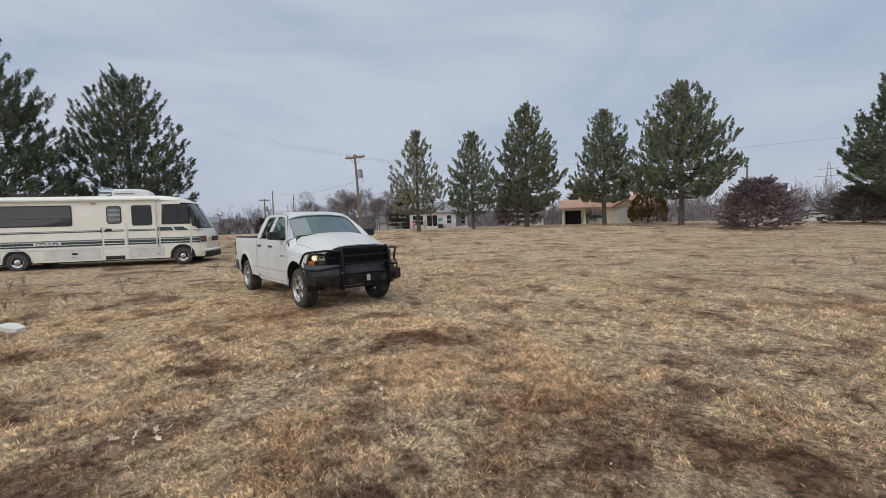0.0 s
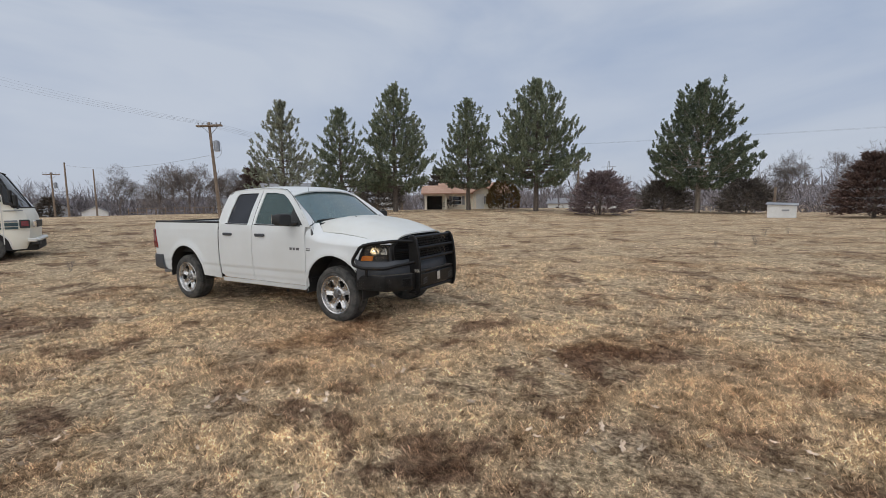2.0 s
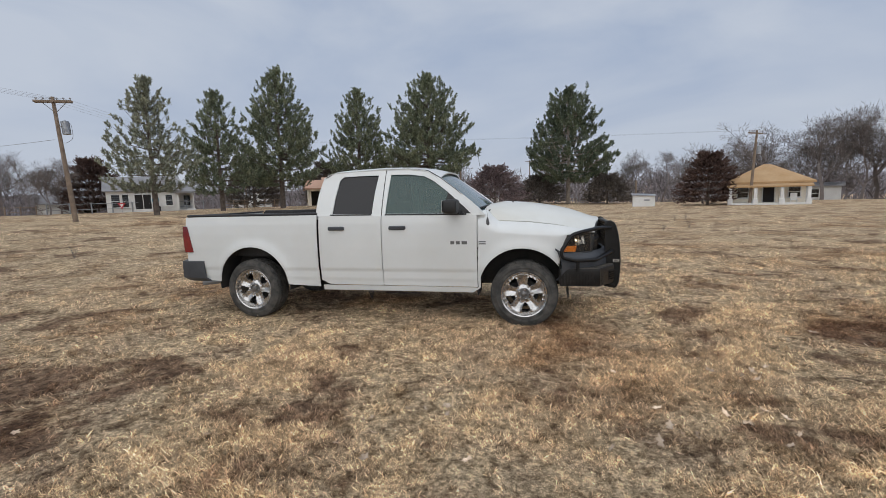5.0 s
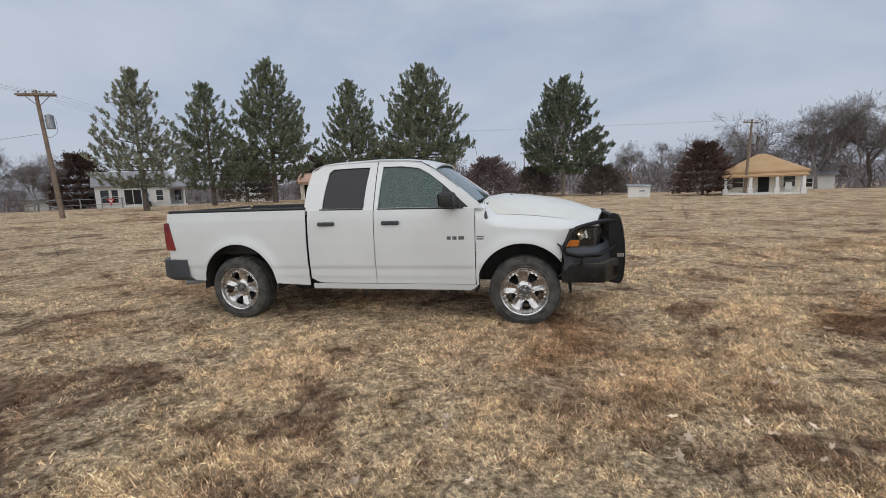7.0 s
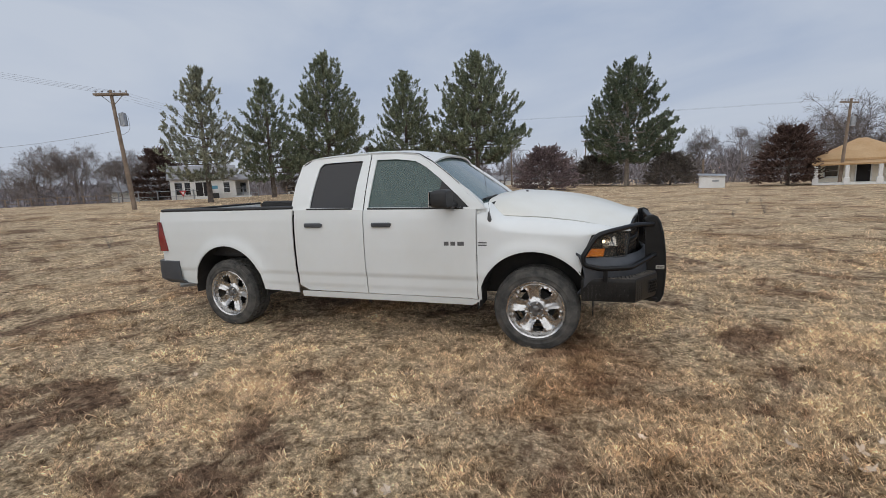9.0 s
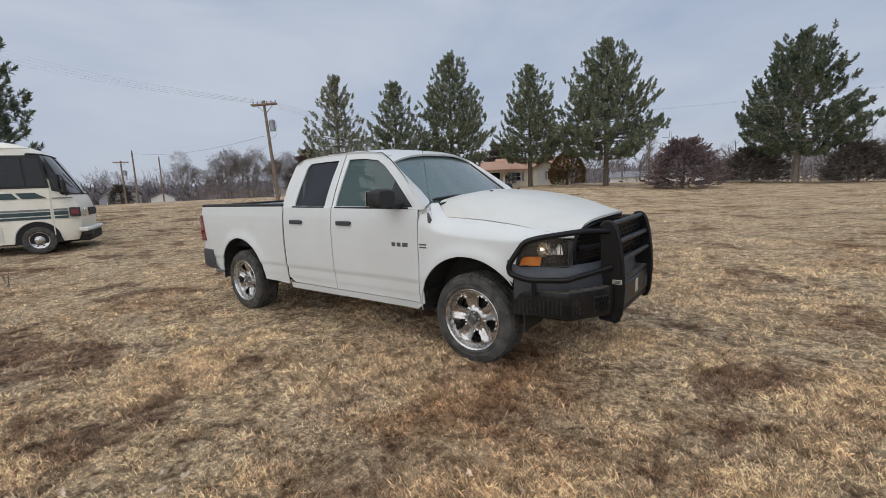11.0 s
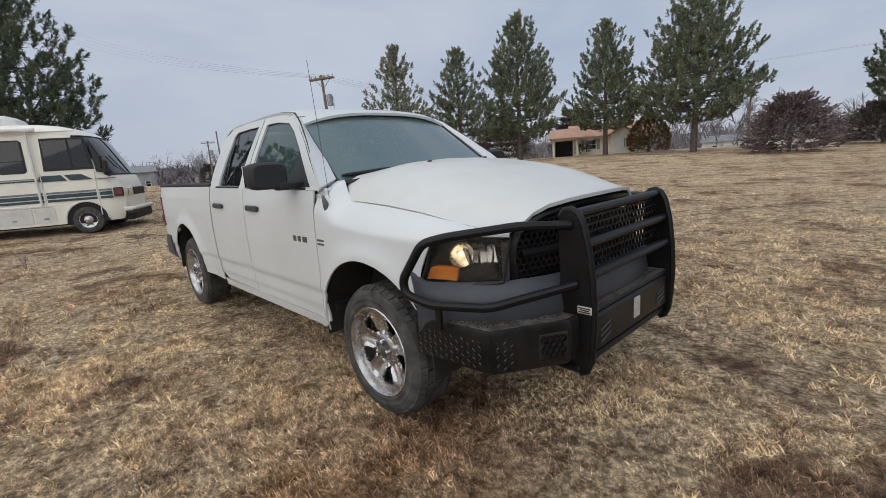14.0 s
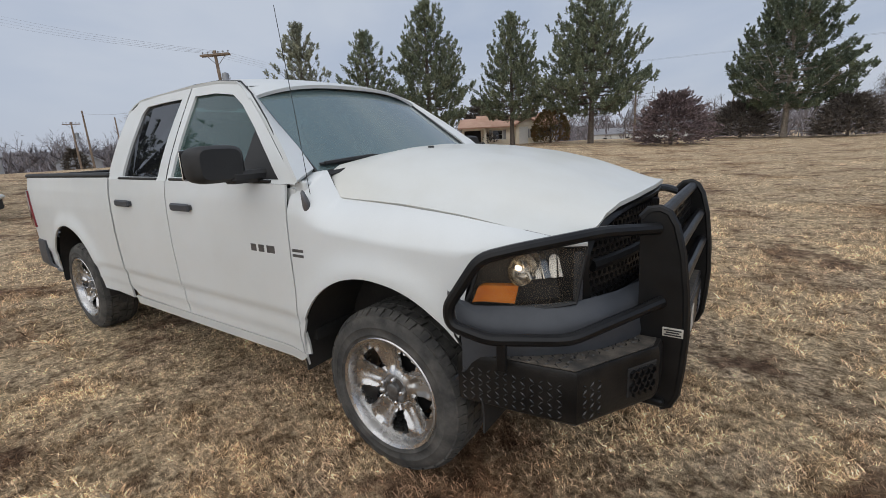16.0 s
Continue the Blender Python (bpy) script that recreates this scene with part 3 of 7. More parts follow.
def build_roof():
    rows = []
    for x in np.linspace(-2.56, -1.03, 26):
        zc = lerp(x, (-2.56, 1.868), (-2.50, 1.902), (-2.3, 1.922), (-1.8, 1.936), (-1.4, 1.922), (-1.2, 1.893), (-1.03, 1.845))
        ze = lerp(x, (-2.56, 1.790), (-2.50, 1.838), (-2.42, 1.870), (-1.72, 1.893), (-1.42, 1.886), (-1.20, 1.855), (-1.10, 1.80), (-1.03, 1.745))
        ye = tum(ze) - 0.010
        row = []
        for k in range(-12, 13):
            u = k / 12
            row.append((x + 0.05 * (1 - u * u) * max(0, (x + 1.4) / 0.37), ye * u, ze + (zc - ze) * (1 - abs(u) ** 3.0)))
        rows.append(row)
    mk("roof", grid(rows), M["white"], truck, solid=0.02, angle=60)
    rows = []
    for z in np.linspace(1.30, 1.83, 8):
        x = lerp(z, (1.30, -2.585), (1.60, -2.58), (1.83, -2.54))
        rows.append([(x - 0.02 * (1 - (k / 6) ** 2), (tum(max(z, 1.33)) - 0.005) * k / 6, z) for k in range(-6, 7)])
    back = grid(rows)
    keep = [f for i, f in enumerate(back[1]) if not (1 <= i // 12 <= 5 and 2 <= i % 12 <= 9)]
    mk("cab_back", (back[0], keep), M["white"], truck, solid=0.02)
    ob = mk("rear_window", box(-2.585, 0, 1.58, 0.008, 1.06, 0.40, 0.002), M["gdark"], truck)
    ob.visible_shadow = False
    mk("high_brake_lamp", box(-2.565, 0, 1.862, 0.03, 0.30, 0.035, 0.01), M["red"], truck)
    # windscreen and its black edge
    rows, edge = [], []
    for k in range(0, 13):
        t = k / 12
        z = 1.375 + (1.846 - 1.375) * t
        half = 0.782 + (0.684 - 0.782) * t
        xc = -0.395 + (-1.015 + 0.395) * t
        rows.append([(xc - 0.10 * abs(u) ** 2.2, half * u, z - 0.012 * u * u) for u in np.linspace(-1, 1, 17)])
    ob = mk("windscreen", grid(rows), M["gshield"], truck, "pale teal windscreen with tinted top band", solid=0.005)
    ob.visible_shadow = False
    loop = rows[0] + [r[-1] for r in rows[1:]] + rows[-1][::-1][1:] + [r[0] for r in rows[::-1][1:]]
    mk("windscreen_seal", tube(loop, 0.009, 6, caps=False), M["trim"], truck)
    for s in (-1, 1):
        a = [(-0.47, s * 0.945, 1.318), (-0.62, s * 0.885, 1.46), (-0.84, s * 0.80, 1.63), (-1.05, s * 0.725, 1.785), (-1.13, s * 0.695, 1.83)]
        b = [(-0.525, s * 0.795, 1.362), (-0.66, s * 0.768, 1.474), (-0.85, s * 0.745, 1.614), (-1.05, s * 0.712, 1.768), (-1.135, s * 0.690, 1.822)]
        mid = [tuple((p + q) / 2 + o for p, q, o in zip(m1, m2, (0.0, 0.0, 0.002))) for m1, m2 in zip(a, b)]
        vf = grid([a, mid, b])
        mk("a_pillar", vf if s < 0 else (vf[0], [tuple(reversed(f)) for f in vf[1]]), M["white"], truck, solid=0.03, angle=60)
        mk("roof_drip_seam", tube([(x, s * (tum(z) - 0.012), z + 0.012) for x, z in ((-2.54, 1.81), (-2.43, 1.871), (-1.72, 1.899), (-1.42, 1.892), (-1.175, 1.862), (-1.03, 1.782), (-0.82, 1.632), (-0.615, 1.462), (-0.47, 1.335))], 0.005, 5), M["trim"], truck)
    # cowl and wipers
    rows = [[(x - 0.13 * abs(u) ** 2.2, 0.79 * u, z - 0.045 * u * u) for u in np.linspace(-1, 1, 13)] for x, z in ((-0.47, 1.335), (-0.36, 1.36), (-0.30, 1.395))]
    mk("cowl_grille", grid(rows), M["trim"], truck, solid=0.02)
    for y0, y1, z1 in ((-0.12, -0.72, 1.405), (0.48, -0.08, 1.415)):
        mk("wiper", join(tube([(-0.42, y0, 1.395), (-0.455, (y0 + y1) / 2, 1.425), (-0.50, y1, z1)], 0.011, 6), tube([(-0.43, y0 - 0.12, 1.41), (-0.515, y1 - 0.02, z1 - 0.004)], 0.009, 5)), M["trim"], truck)


build_roof()


# cargo bed
def build_bed():
    for s in (-1, 1):
        mk("bed_rail_cap", box(-3.55, s * 0.885, 1.372, 1.94, 0.115, 0.035, 0.014), M["trim"], truck, "black plastic bed rail cap")
        mk("bed_inner_wall", box(-3.55, s * 0.80, 1.10, 1.92, 0.03, 0.53, 0.004), M["bed"], truck)
        mk("wheel_housing", box(-3.55, s * 0.66, 0.94, 0.86, 0.26, 0.24, 0.04), M["bed"], truck)
    mk("bed_floor", box(-3.55, 0, 0.83, 1.92, 1.64, 0.03), M["bed"], truck)
    for k in range(9):
        mk("bed_floor_rib", box(-3.55, -0.6 + k * 0.15, 0.853, 1.90, 0.05, 0.016, 0.006), M["bed"], truck)
    mk("bed_front_wall", box(-2.61, 0, 1.09, 0.03, 1.78, 0.53, 0.01), M["bed"], truck)
    mk("bed_front_cap", box(-2.61, 0, 1.368, 0.05, 1.80, 0.03, 0.01), M["trim"], truck)
    mk("tailgate", box(-4.545, 0, 1.10, 0.05, 1.60, 0.52, 0.018), M["white"], truck)
    mk("tailgate_cap", box(-4.545, 0, 1.368, 0.06, 1.62, 0.025, 0.01), M["trim"], truck)
    mk("tailgate_handle", box(-4.575, 0, 1.22, 0.02, 0.22, 0.07, 0.01), M["trim"], truck)
    for s in (-1, 1):
        rows = [[(x, s * (side(x, z) + 0.008), z) for x in np.linspace(a, b, 5)] for z, a, b in ((0.885, -4.552, -4.435), (0.95, -4.560, -4.445), (1.05, -4.567, -4.470), (1.15, -4.570, -4.492), (1.235, -4.570, -4.515))]
        rows = [[(-4.59, s * 0.80, r[0][2])] + r for r in rows]
        vf = grid(rows)
        mk("tail_lamp", vf if s > 0 else (vf[0], [tuple(reversed(f)) for f in vf[1]]), M["red"], truck, "dark red tail lamp", solid=0.02)
    plan = [(-4.28, -0.965), (-4.52, -0.955), (-4.66, -0.90), (-4.72, -0.75), (-4.74, -0.4), (-4.74, 0.4), (-4.72, 0.75), (-4.66, 0.90), (-4.52, 0.955), (-4.28, 0.965)]
    rows = [[(x + dx, y * dy, z) for x, y in plan] for z, dx, dy in ((0.50, 0.05, 0.97), (0.54, 0.0, 1.0), (0.66, 0.0, 1.0), (0.745, 0.0, 0.995), (0.77, 0.06, 0.96), (0.77, 0.20, 0.9))]
    for r in rows:
        r[0] = (r[0][0] - (0.77 - r[0][2]) * -0.10, r[0][1], r[0][2])
    mk("rear_bumper", grid(rows), M["plastic"], truck, "dark grey rear step bumper", solid=0.02)
    mk("exhaust_tip", tube([(-4.05, -0.66, 0.47), (-4.25, -0.80, 0.455), (-4.40, -0.88, 0.45)], 0.038, 10), M["steel"], truck)
    mk("fuel_door", box(-3.05, 0.995, 1.08, 0.16, 0.006, 0.16, 0.002), M["white"], truck)


build_bed()


# bonnet front: grille, lamps, lower fascia
def hexmesh(u0, u1, v0, v1, cell, bar, depth, inside=None):
    """Bars of a honeycomb in a flat rectangle, in (u, v, w)."""
    V, Fc, seen = [], [], set()
    h = cell / math.sqrt(3)
    nj = int((v1 - v0) / (1.5 * h)) + 2
    ni = int((u1 - u0) / cell) + 2
    for j in range(nj):
        for i in range(ni):
            cu, cv = u0 + cell * (i + 0.5 * (j % 2)), v0 + 1.5 * h * j
            pts = [(cu + h * math.sin(math.tau * k / 6), cv + h * math.cos(math.tau * k / 6)) for k in range(6)]
            for k in range(6):
                a, b = pts[k], pts[(k + 1) % 6]
                key = tuple(sorted(((round(a[0], 3), round(a[1], 3)), (round(b[0], 3), round(b[1], 3)))))
                mu, mv = (a[0] + b[0]) / 2, (a[1] + b[1]) / 2
                if key in seen or not (u0 <= mu <= u1 and v0 <= mv <= v1) or (inside and not inside(mu, mv)):
                    continue
                seen.add(key)
                d = Vector((b[0] - a[0], b[1] - a[1])).normalized()
                px, py = -d.y * bar / 2, d.x * bar / 2
                o = len(V)
                for w in (0, depth):
                    V += [(a[0] + px, a[1] + py, w), (b[0] + px, b[1] + py, w), (b[0] - px, b[1] - py, w), (a[0] - px, a[1] - py, w)]
                Fc += [(o + 3, o + 2, o + 1, o), (o + 4, o + 5, o + 6, o + 7), (o, o + 1, o + 5, o + 4), (o + 2, o + 3, o + 7, o + 6)]
    return V, Fc


def grille_in(y, z):
    return abs(y) < lerp(z, (0.81, 0.55), (0.87, 0.65), (1.0, 0.645), (1.08, 0.60), (1.12, 0.53), (1.15, 0.44), (1.17, 0.25)) and 0.83 < z < 1.165


gx = lambda y: 0.905 - 0.105 * (abs(y) / 0.6) ** 2


def build_front():
    v, f = hexmesh(-0.67, 0.67, 0.80, 1.24, 0.034, 0.011, 0.03, grille_in)
    mk("grille_mesh", ([(gx(u) - 0.035 + w, u, z) for u, z, w in v], f), M["black"], truck, "black honeycomb radiator grille", smooth=False)
    half = [(0.42, 0.795), (0.58, 0.805), (0.655, 0.85), (0.672, 0.95), (0.664, 1.045), (0.636, 1.098), (0.575, 1.140), (0.49, 1.171), (0.37, 1.192), (0.2, 1.202), (0.0, 1.205)]
    loop = half + [(-y, z) for y, z in half[::-1][1:]]
    ring_pts = []
    for (a, b), (c, d) in zip(loop, loop[1:] + loop[:1]):
        ring_pts += [(a + (c - a) * t / 4, b + (d - b) * t / 4) for t in range(4)]
    rows = []
    for y, z in ring_pts + ring_pts[:1]:
        iy, iz = y * 0.915, 1.01 + (z - 1.01) * 0.80
        rows.append([(gx(y) - 0.095, y, z), (gx(y) - 0.020, y * 1.002, z + 0.001), (gx(y) + 0.004, y * 0.985, 1.01 + (z - 1.01) * 0.97), (gx(iy) + 0.002, (y + iy) / 2, (z + iz) / 2), (gx(iy) - 0.016, iy, iz), (gx(iy) - 0.075, iy * 0.985, 1.01 + (iz - 1.01) * 0.98)])
    mk("grille_frame", grid(rows), M["black"], truck, "broad black grille surround", angle=50)
    mk("grille_back", grid([[(gx(y) - 0.10, y, z) for y in np.linspace(-0.64, 0.64, 9)] for z in (0.78, 1.0, 1.17)]), M["under"], truck, solid=0.01)
    mk("grille_crossbar", join(tube([(gx(y) - 0.01, y, 0.985) for y in np.linspace(-0.6, 0.6, 9)], 0.026, 8), tube([(0.90, 0, 0.82), (0.90, 0, 1.17)], 0.026, 8)), M["black"], truck)
    plan = [(0.40, 0.965), (0.50, 0.935), (0.62, 0.875), (0.74, 0.79), (0.84, 0.69), (0.92, 0.54), (0.98, 0.34), (1.01, 0.12)]
    plan = [(x, -y) for x, y in plan] + [(x, y) for x, y in plan[::-1]]
    rows = [[(x + dx, y * sy, z + (0.06 if x < 0.45 and z > 0.8 else 0)) for x, y in plan] for z, dx, sy in ((0.56, -0.03, 0.99), (0.62, 0.02, 1.0), (0.72, 0.03, 1.01), (0.79, 0.02, 1.005), (0.845, -0.012, 0.995), (0.872, -0.05, 0.975))]
    mk("front_fascia", grid(rows), M["plastic"], truck, "dark grey lower front fascia", solid=0.02)
    for s in (-1, 1):
        def lamp(off, us, vs):
            rows = []
            for v in vs:
                row = []
                for u in us:
                    x = lerp(u, (0, 0.400 + 0.075 * v), (1, 0.775 + 0.03 * v))
                    lo, hi = lerp(x, (0.40, 0.868), (0.6, 0.852), (0.85, 0.878)), lerp(x, (0.40, 0.90), (0.48, 1.072), (0.66, 1.096), (0.78, 1.087), (0.86, 1.082))
                    z = lo + (hi - lo) * v
                    row.append((x - off * 0.75, s * (side(x, z) - off * 0.66), z))
                rows.append(row)
            w = grid(rows)
            return w if s < 0 else (w[0], [tuple(reversed(q)) for q in w[1]])
        ob = mk("headlamp_lens", lamp(0.0, np.linspace(0, 1, 11), np.linspace(0, 1, 7)), M["lens"], truck, "clear headlamp lens", solid=0.004)
        ob.visible_shadow = False
        mk("headlamp_housing", lamp(0.10, np.linspace(0, 1, 8), np.linspace(-0.03, 1.03, 5)), M["smoke"], truck, "smoked black lamp housing", solid=0.01)
        mk("side_marker", lamp(0.016, np.linspace(0.10, 0.50, 8), np.linspace(0.10, 0.40, 4)), M["amber"], truck, "amber turn signal lens", solid=0.03)
        edge = lamp(0.004, np.linspace(0, 1, 11), np.linspace(0, 1, 7))[0]
        n = 11
        loop = [edge[i] for i in range(n)] + [edge[n * j + n - 1] for j in range(1, 7)] + [edge[n * 6 + i] for i in range(n - 2, -1, -1)] + [edge[n * j] for j in range(5, -1, -1)]
        mk("headlamp_bezel", tube(loop, 0.008, 5, caps=False), M["trim"], truck)
        c = (0.565, s * 0.79, 1.005)
        bowl = lathe([(0.0, 0.010), (0.010, 0.034), (0.028, 0.052), (0.050, 0.062)], 16, "x")
        mk("headlamp_reflector", moved(bowl, Matrix.Translation(c) @ pose(0, 0, 0, 0, 0, s * 34)), M["lampchrome"], truck, "chrome lamp reflector")
        mk("headlamp_bulb", moved(lathe([(0.01, 0.001), (0.012, 0.010), (0.03, 0.010), (0.035, 0.001)], 10, "x"), Matrix.Translation(c) @ pose(0, 0, 0, 0, 0, s * 34)), M["lamp"], truck, "lit warm headlamp bulb")
        for k in range(5):
            turn = s * (28 + 9 * k + (12 if k % 2 else -12))
            c2 = (0.60 + 0.024 * k, s * (0.765 - 0.026 * k), 1.005 - 0.004 * k)
            mk("reflector_facet", moved(box(0, 0, 0, 0.014, 0.036, 0.115 - 0.006 * k, 0.004), Matrix.Translation(c2) @ pose(0, 0, 0, 0, -34 + 5 * k, turn)), M["lampchrome"], truck)
        mk("lamp_inner_bezel", moved(box(0, 0, 0, 0.012, 0.035, 0.19, 0.005), Matrix.Translation((0.772, s * 0.690, 0.965)) @ pose(0, 0, 0, 0, 0, s * 48)), M["plastic"], truck, "grey strip at the lamp's inner edge")
        # brand-free side badges as plain bars
        for k, (dx, w) in enumerate(((-0.830, 0.052), (-0.764, 0.052), (-0.686, 0.070))):
            mk("door_badge", box(dx, s * (side(dx, 1.0) + 0.006), 1.0, w, 0.014, 0.042, 0.003), M["badge"], truck, "grey raised badge bar")
        mk("wing_badge", join(box(-0.475, s * (side(-0.475, 1.0) + 0.006), 1.012, 0.085, 0.014, 0.018, 0.003), box(-0.475, s * (side(-0.475, 0.98) + 0.006), 0.987, 0.085, 0.014, 0.018, 0.003)), M["badge"], truck, "grey double-bar badge")


build_front()


# ranch-style guard and bumper of tread plate
def studs(origin, du, dv, nu, nv, normal, step=0.05):
    """Raised lozenges of a tread plate."""
    o, du, dv, nn = Vector(origin), Vector(du).normalized(), Vector(dv).normalized(), Vector(normal).normalized()
    V, Fc = [], []
    nu, nv, step = int(nu * step / 0.033), int(nv * step / 0.033), 0.033
    for i in range(nu):
        for j in range(nv):
            c = o + du * (step * (i + 0.5)) + dv * (step * 0.62 * (j + 0.5))
            s = 1 if (i + j) % 2 else -1
            a = (du * math.cos(0.7) + dv * math.sin(0.7) * s).normalized()
            b = nn.cross(a)
            k = len(V)
            V += [c - a * 0.013, c + b * 0.0038, c + a * 0.013, c - b * 0.0038, c + nn * 0.0045]
            Fc += [(k, k + 3, k + 4), (k + 3, k + 2, k + 4), (k + 2, k + 1, k + 4), (k + 1, k, k + 4)]
    return V, Fc


guard = M["black"]


def build_guard():
    for s in (-1, 1):
        poly = [(0.40, -0.965), (0.845, -0.915), (1.045, -0.57), (1.045, -0.49), (0.80, -0.49), (0.40, -0.74)]
        rows = []
        for z, g in ((0.488, 0.94), (0.50, 0.985), (0.55, 1.0), (0.66, 1.0), (0.687, 0.985), (0.695, 0.965)):
            rows.append([(0.72 + (x - 0.72) * g, -0.75 + (y + 0.75) * g, z + (0.05 * (0.845 - x) if z < 0.5 else 0)) for x, y in poly])
        n = len(poly)
        v = [p for r in rows for p in r]
        f = [(i * n + k, i * n + (k + 1) % n, (i + 1) * n + (k + 1) % n, (i + 1) * n + k) for i in range(5) for k in range(n)]
        f += [tuple(range(n - 1, -1, -1)), tuple(range(5 * n, 6 * n))]
        w = (v, f)
        pat = join(studs((0.41, -0.966, 0.505), (0.445, 0.05, 0), (0, 0, 1), 8, 5, (0.11, -1, 0)),
                   studs((0.855, -0.900, 0.505), (0.2, 0.345, 0), (0, 0, 1), 2, 5, (0.865, -0.5, 0)),
                   studs((0.42, -0.945, 0.6988), (1, 0.11, 0), (0, 1, 0), 8, 6, (0, 0, 1)),
                   studs((0.82, -0.84, 0.6988), (0.5, 0.865, 0), (-0.865, 0.5, 0), 7, 5, (0, 0, 1)))
        if s > 0:
            w, pat = flip(w), flip(pat)
        mk("bumper_wing", w, M["plate"], truck, "black tread-plate bumper wing", angle=25)
        tagged(mk("tread_pattern", pat, M["stud"], truck, "raised tread-plate lozenges", smooth=False), kind="stuff")
        top = [(0.72 + (x - 0.72) * 0.93, s * (0.75 - (y + 0.75) * 0.93)) for x, y in poly]
        mk("wing_top_plate", prism(top if s < 0 else top[::-1], 0.6955, 0.6985), M["dustplate"], truck, "dusty top of the tread plate", smooth=False)
        # fog-lamp opening with honeycomb
        hv, hf = hexmesh(-0.062, 0.062, -0.048, 0.048, 0.030, 0.005, 0.012)
        m = Matrix.Translation((1.000, s * 0.650, 0.590)) @ pose(0, 0, 0, 0, 0, s * 30.1)
        pl = box(0, 0, 0, 0.006, 0.145, 0.115, 0.002)
        mk("fog_lamp_opening", moved(pl, m), M["under"], truck)
        mk("fog_lamp_mesh", ([m @ Vector((0.003 + w2, u, v2)) for u, v2, w2 in hv], hf), guard, truck, smooth=False)
        # upright plate
        prof = [(0.985, 0.405), (1.045, 0.40), (1.075, 0.415), (1.098, 0.47), (1.108, 0.58), (1.114, 0.71), (1.106, 0.87), (1.086, 1.03), (1.060, 1.135), (1.035, 1.18), (1.005, 1.196), (0.970, 1.190), (0.945, 1.16), (0.942, 1.09), (0.948, 0.84), (0.955, 0.46)]
        pv = prism(prof, s * 0.472, s * 0.50, "y")
        if s < 0:
            pv = (pv[0], [tuple(reversed(q)) for q in pv[1]])
        mk("guard_upright", pv, guard, truck, "thick black guard upright", angle=20)
        edge = [(x, s * 0.486, z) for x, z in prof[1:13]]
        mk("upright_edge", tube(edge, 0.017, 8), guard, truck)
        # tube round the lamp
        lp = [(1.005, s * 0.50, 1.125), (0.86, s * 0.69, 1.140), (0.64, s * 0.955, 1.115), (0.53, s * 1.0, 1.085), (0.415, s * 1.035, 0.905), (0.425, s * 1.035, 0.835), (0.56, s * 1.005, 0.795), (0.80, s * 0.86, 0.785), (1.03, s * 0.50, 0.845)]
        mk("lamp_guard_tube", tube(rounded(lp, 0.045), 0.022, 10), guard, truck, "black bent tube round the headlamp")
        mk("tube_strut", box(0.60, s * 0.985, 0.735, 0.035, 0.022, 0.12, 0.004), guard, truck)
        mk("upright_foot", box(1.0, s * 0.486, 0.43, 0.12, 0.09, 0.03, 0.008), guard, truck)
    for z, x in ((1.172, 1.010), (1.03, 1.055), (0.885, 1.075), (0.455, 1.05)):
        mk("guard_cross_tube", tube([(x, -0.475, z), (x, 0.475, z)], 0.024, 10), guard, truck)
    hv, hf = hexmesh(-0.47, 0.47, 0.90, 1.165, 0.042, 0.008, 0.01)
    mk("guard_mesh", ([(1.012 + w - (z - 0.9) * 0.07, u, z) for u, z, w in hv], hf), guard, truck, "black honeycomb guard screen", smooth=False)
    mk("guard_emblem", moved(prism([(-0.075, 0), (-0.03, 0.014), (0, 0.03), (0.03, 0.014), (0.075, 0), (0.03, -0.008), (0, -0.014), (-0.03, -0.008)], 0, 0.008, "x"), Matrix.Translation((1.015, 0, 1.16))), M["steel"], truck, "small plain metal emblem")
    mk("bumper_channel", join(box(1.01, 0, 0.585, 0.16, 0.94, 0.19, 0.014), box(0.965, 0, 0.70, 0.24, 0.94, 0.025, 0.006)), M["plate"], truck, "black centre bumper channel")
    tagged(mk("tread_pattern", studs((0.855, -0.46, 0.7162), (1, 0, 0), (0, 1, 0), 4, 29, (0, 0, 1)), M["stud"], truck, smooth=False), kind="stuff")
    mk("channel_top_plate", box(0.965, 0, 0.7142, 0.225, 0.92, 0.0034), M["dustplate"], truck, "dusty tread-plate step", smooth=False)
    mk("bumper_sticker", box(1.093, 0.03, 0.60, 0.006, 0.075, 0.115, 0.002), M["paper"], truck, "faded paper sticker")
    for y in (-0.33, 0.36):
        for k in range(3):
            mk("bumper_slot", moved(box(0, 0, 0, 0.006, 0.11, 0.014, 0.002), Matrix.Translation((1.093, y, 0.545 + 0.03 * k)) @ pose(0, 0, 0, 12)), M["plastic"], truck)
    mk("maker_plate", box(1.075, -0.5035, 0.728, 0.072, 0.006, 0.036, 0.002), M["paper"], truck, "small pale label plate")
    for k in range(3):
        mk("maker_plate_bar", box(1.075, -0.5075, 0.738 - 0.0095 * k, 0.06 - 0.014 * (k == 1), 0.003, 0.005), M["trim"], truck)


build_guard()


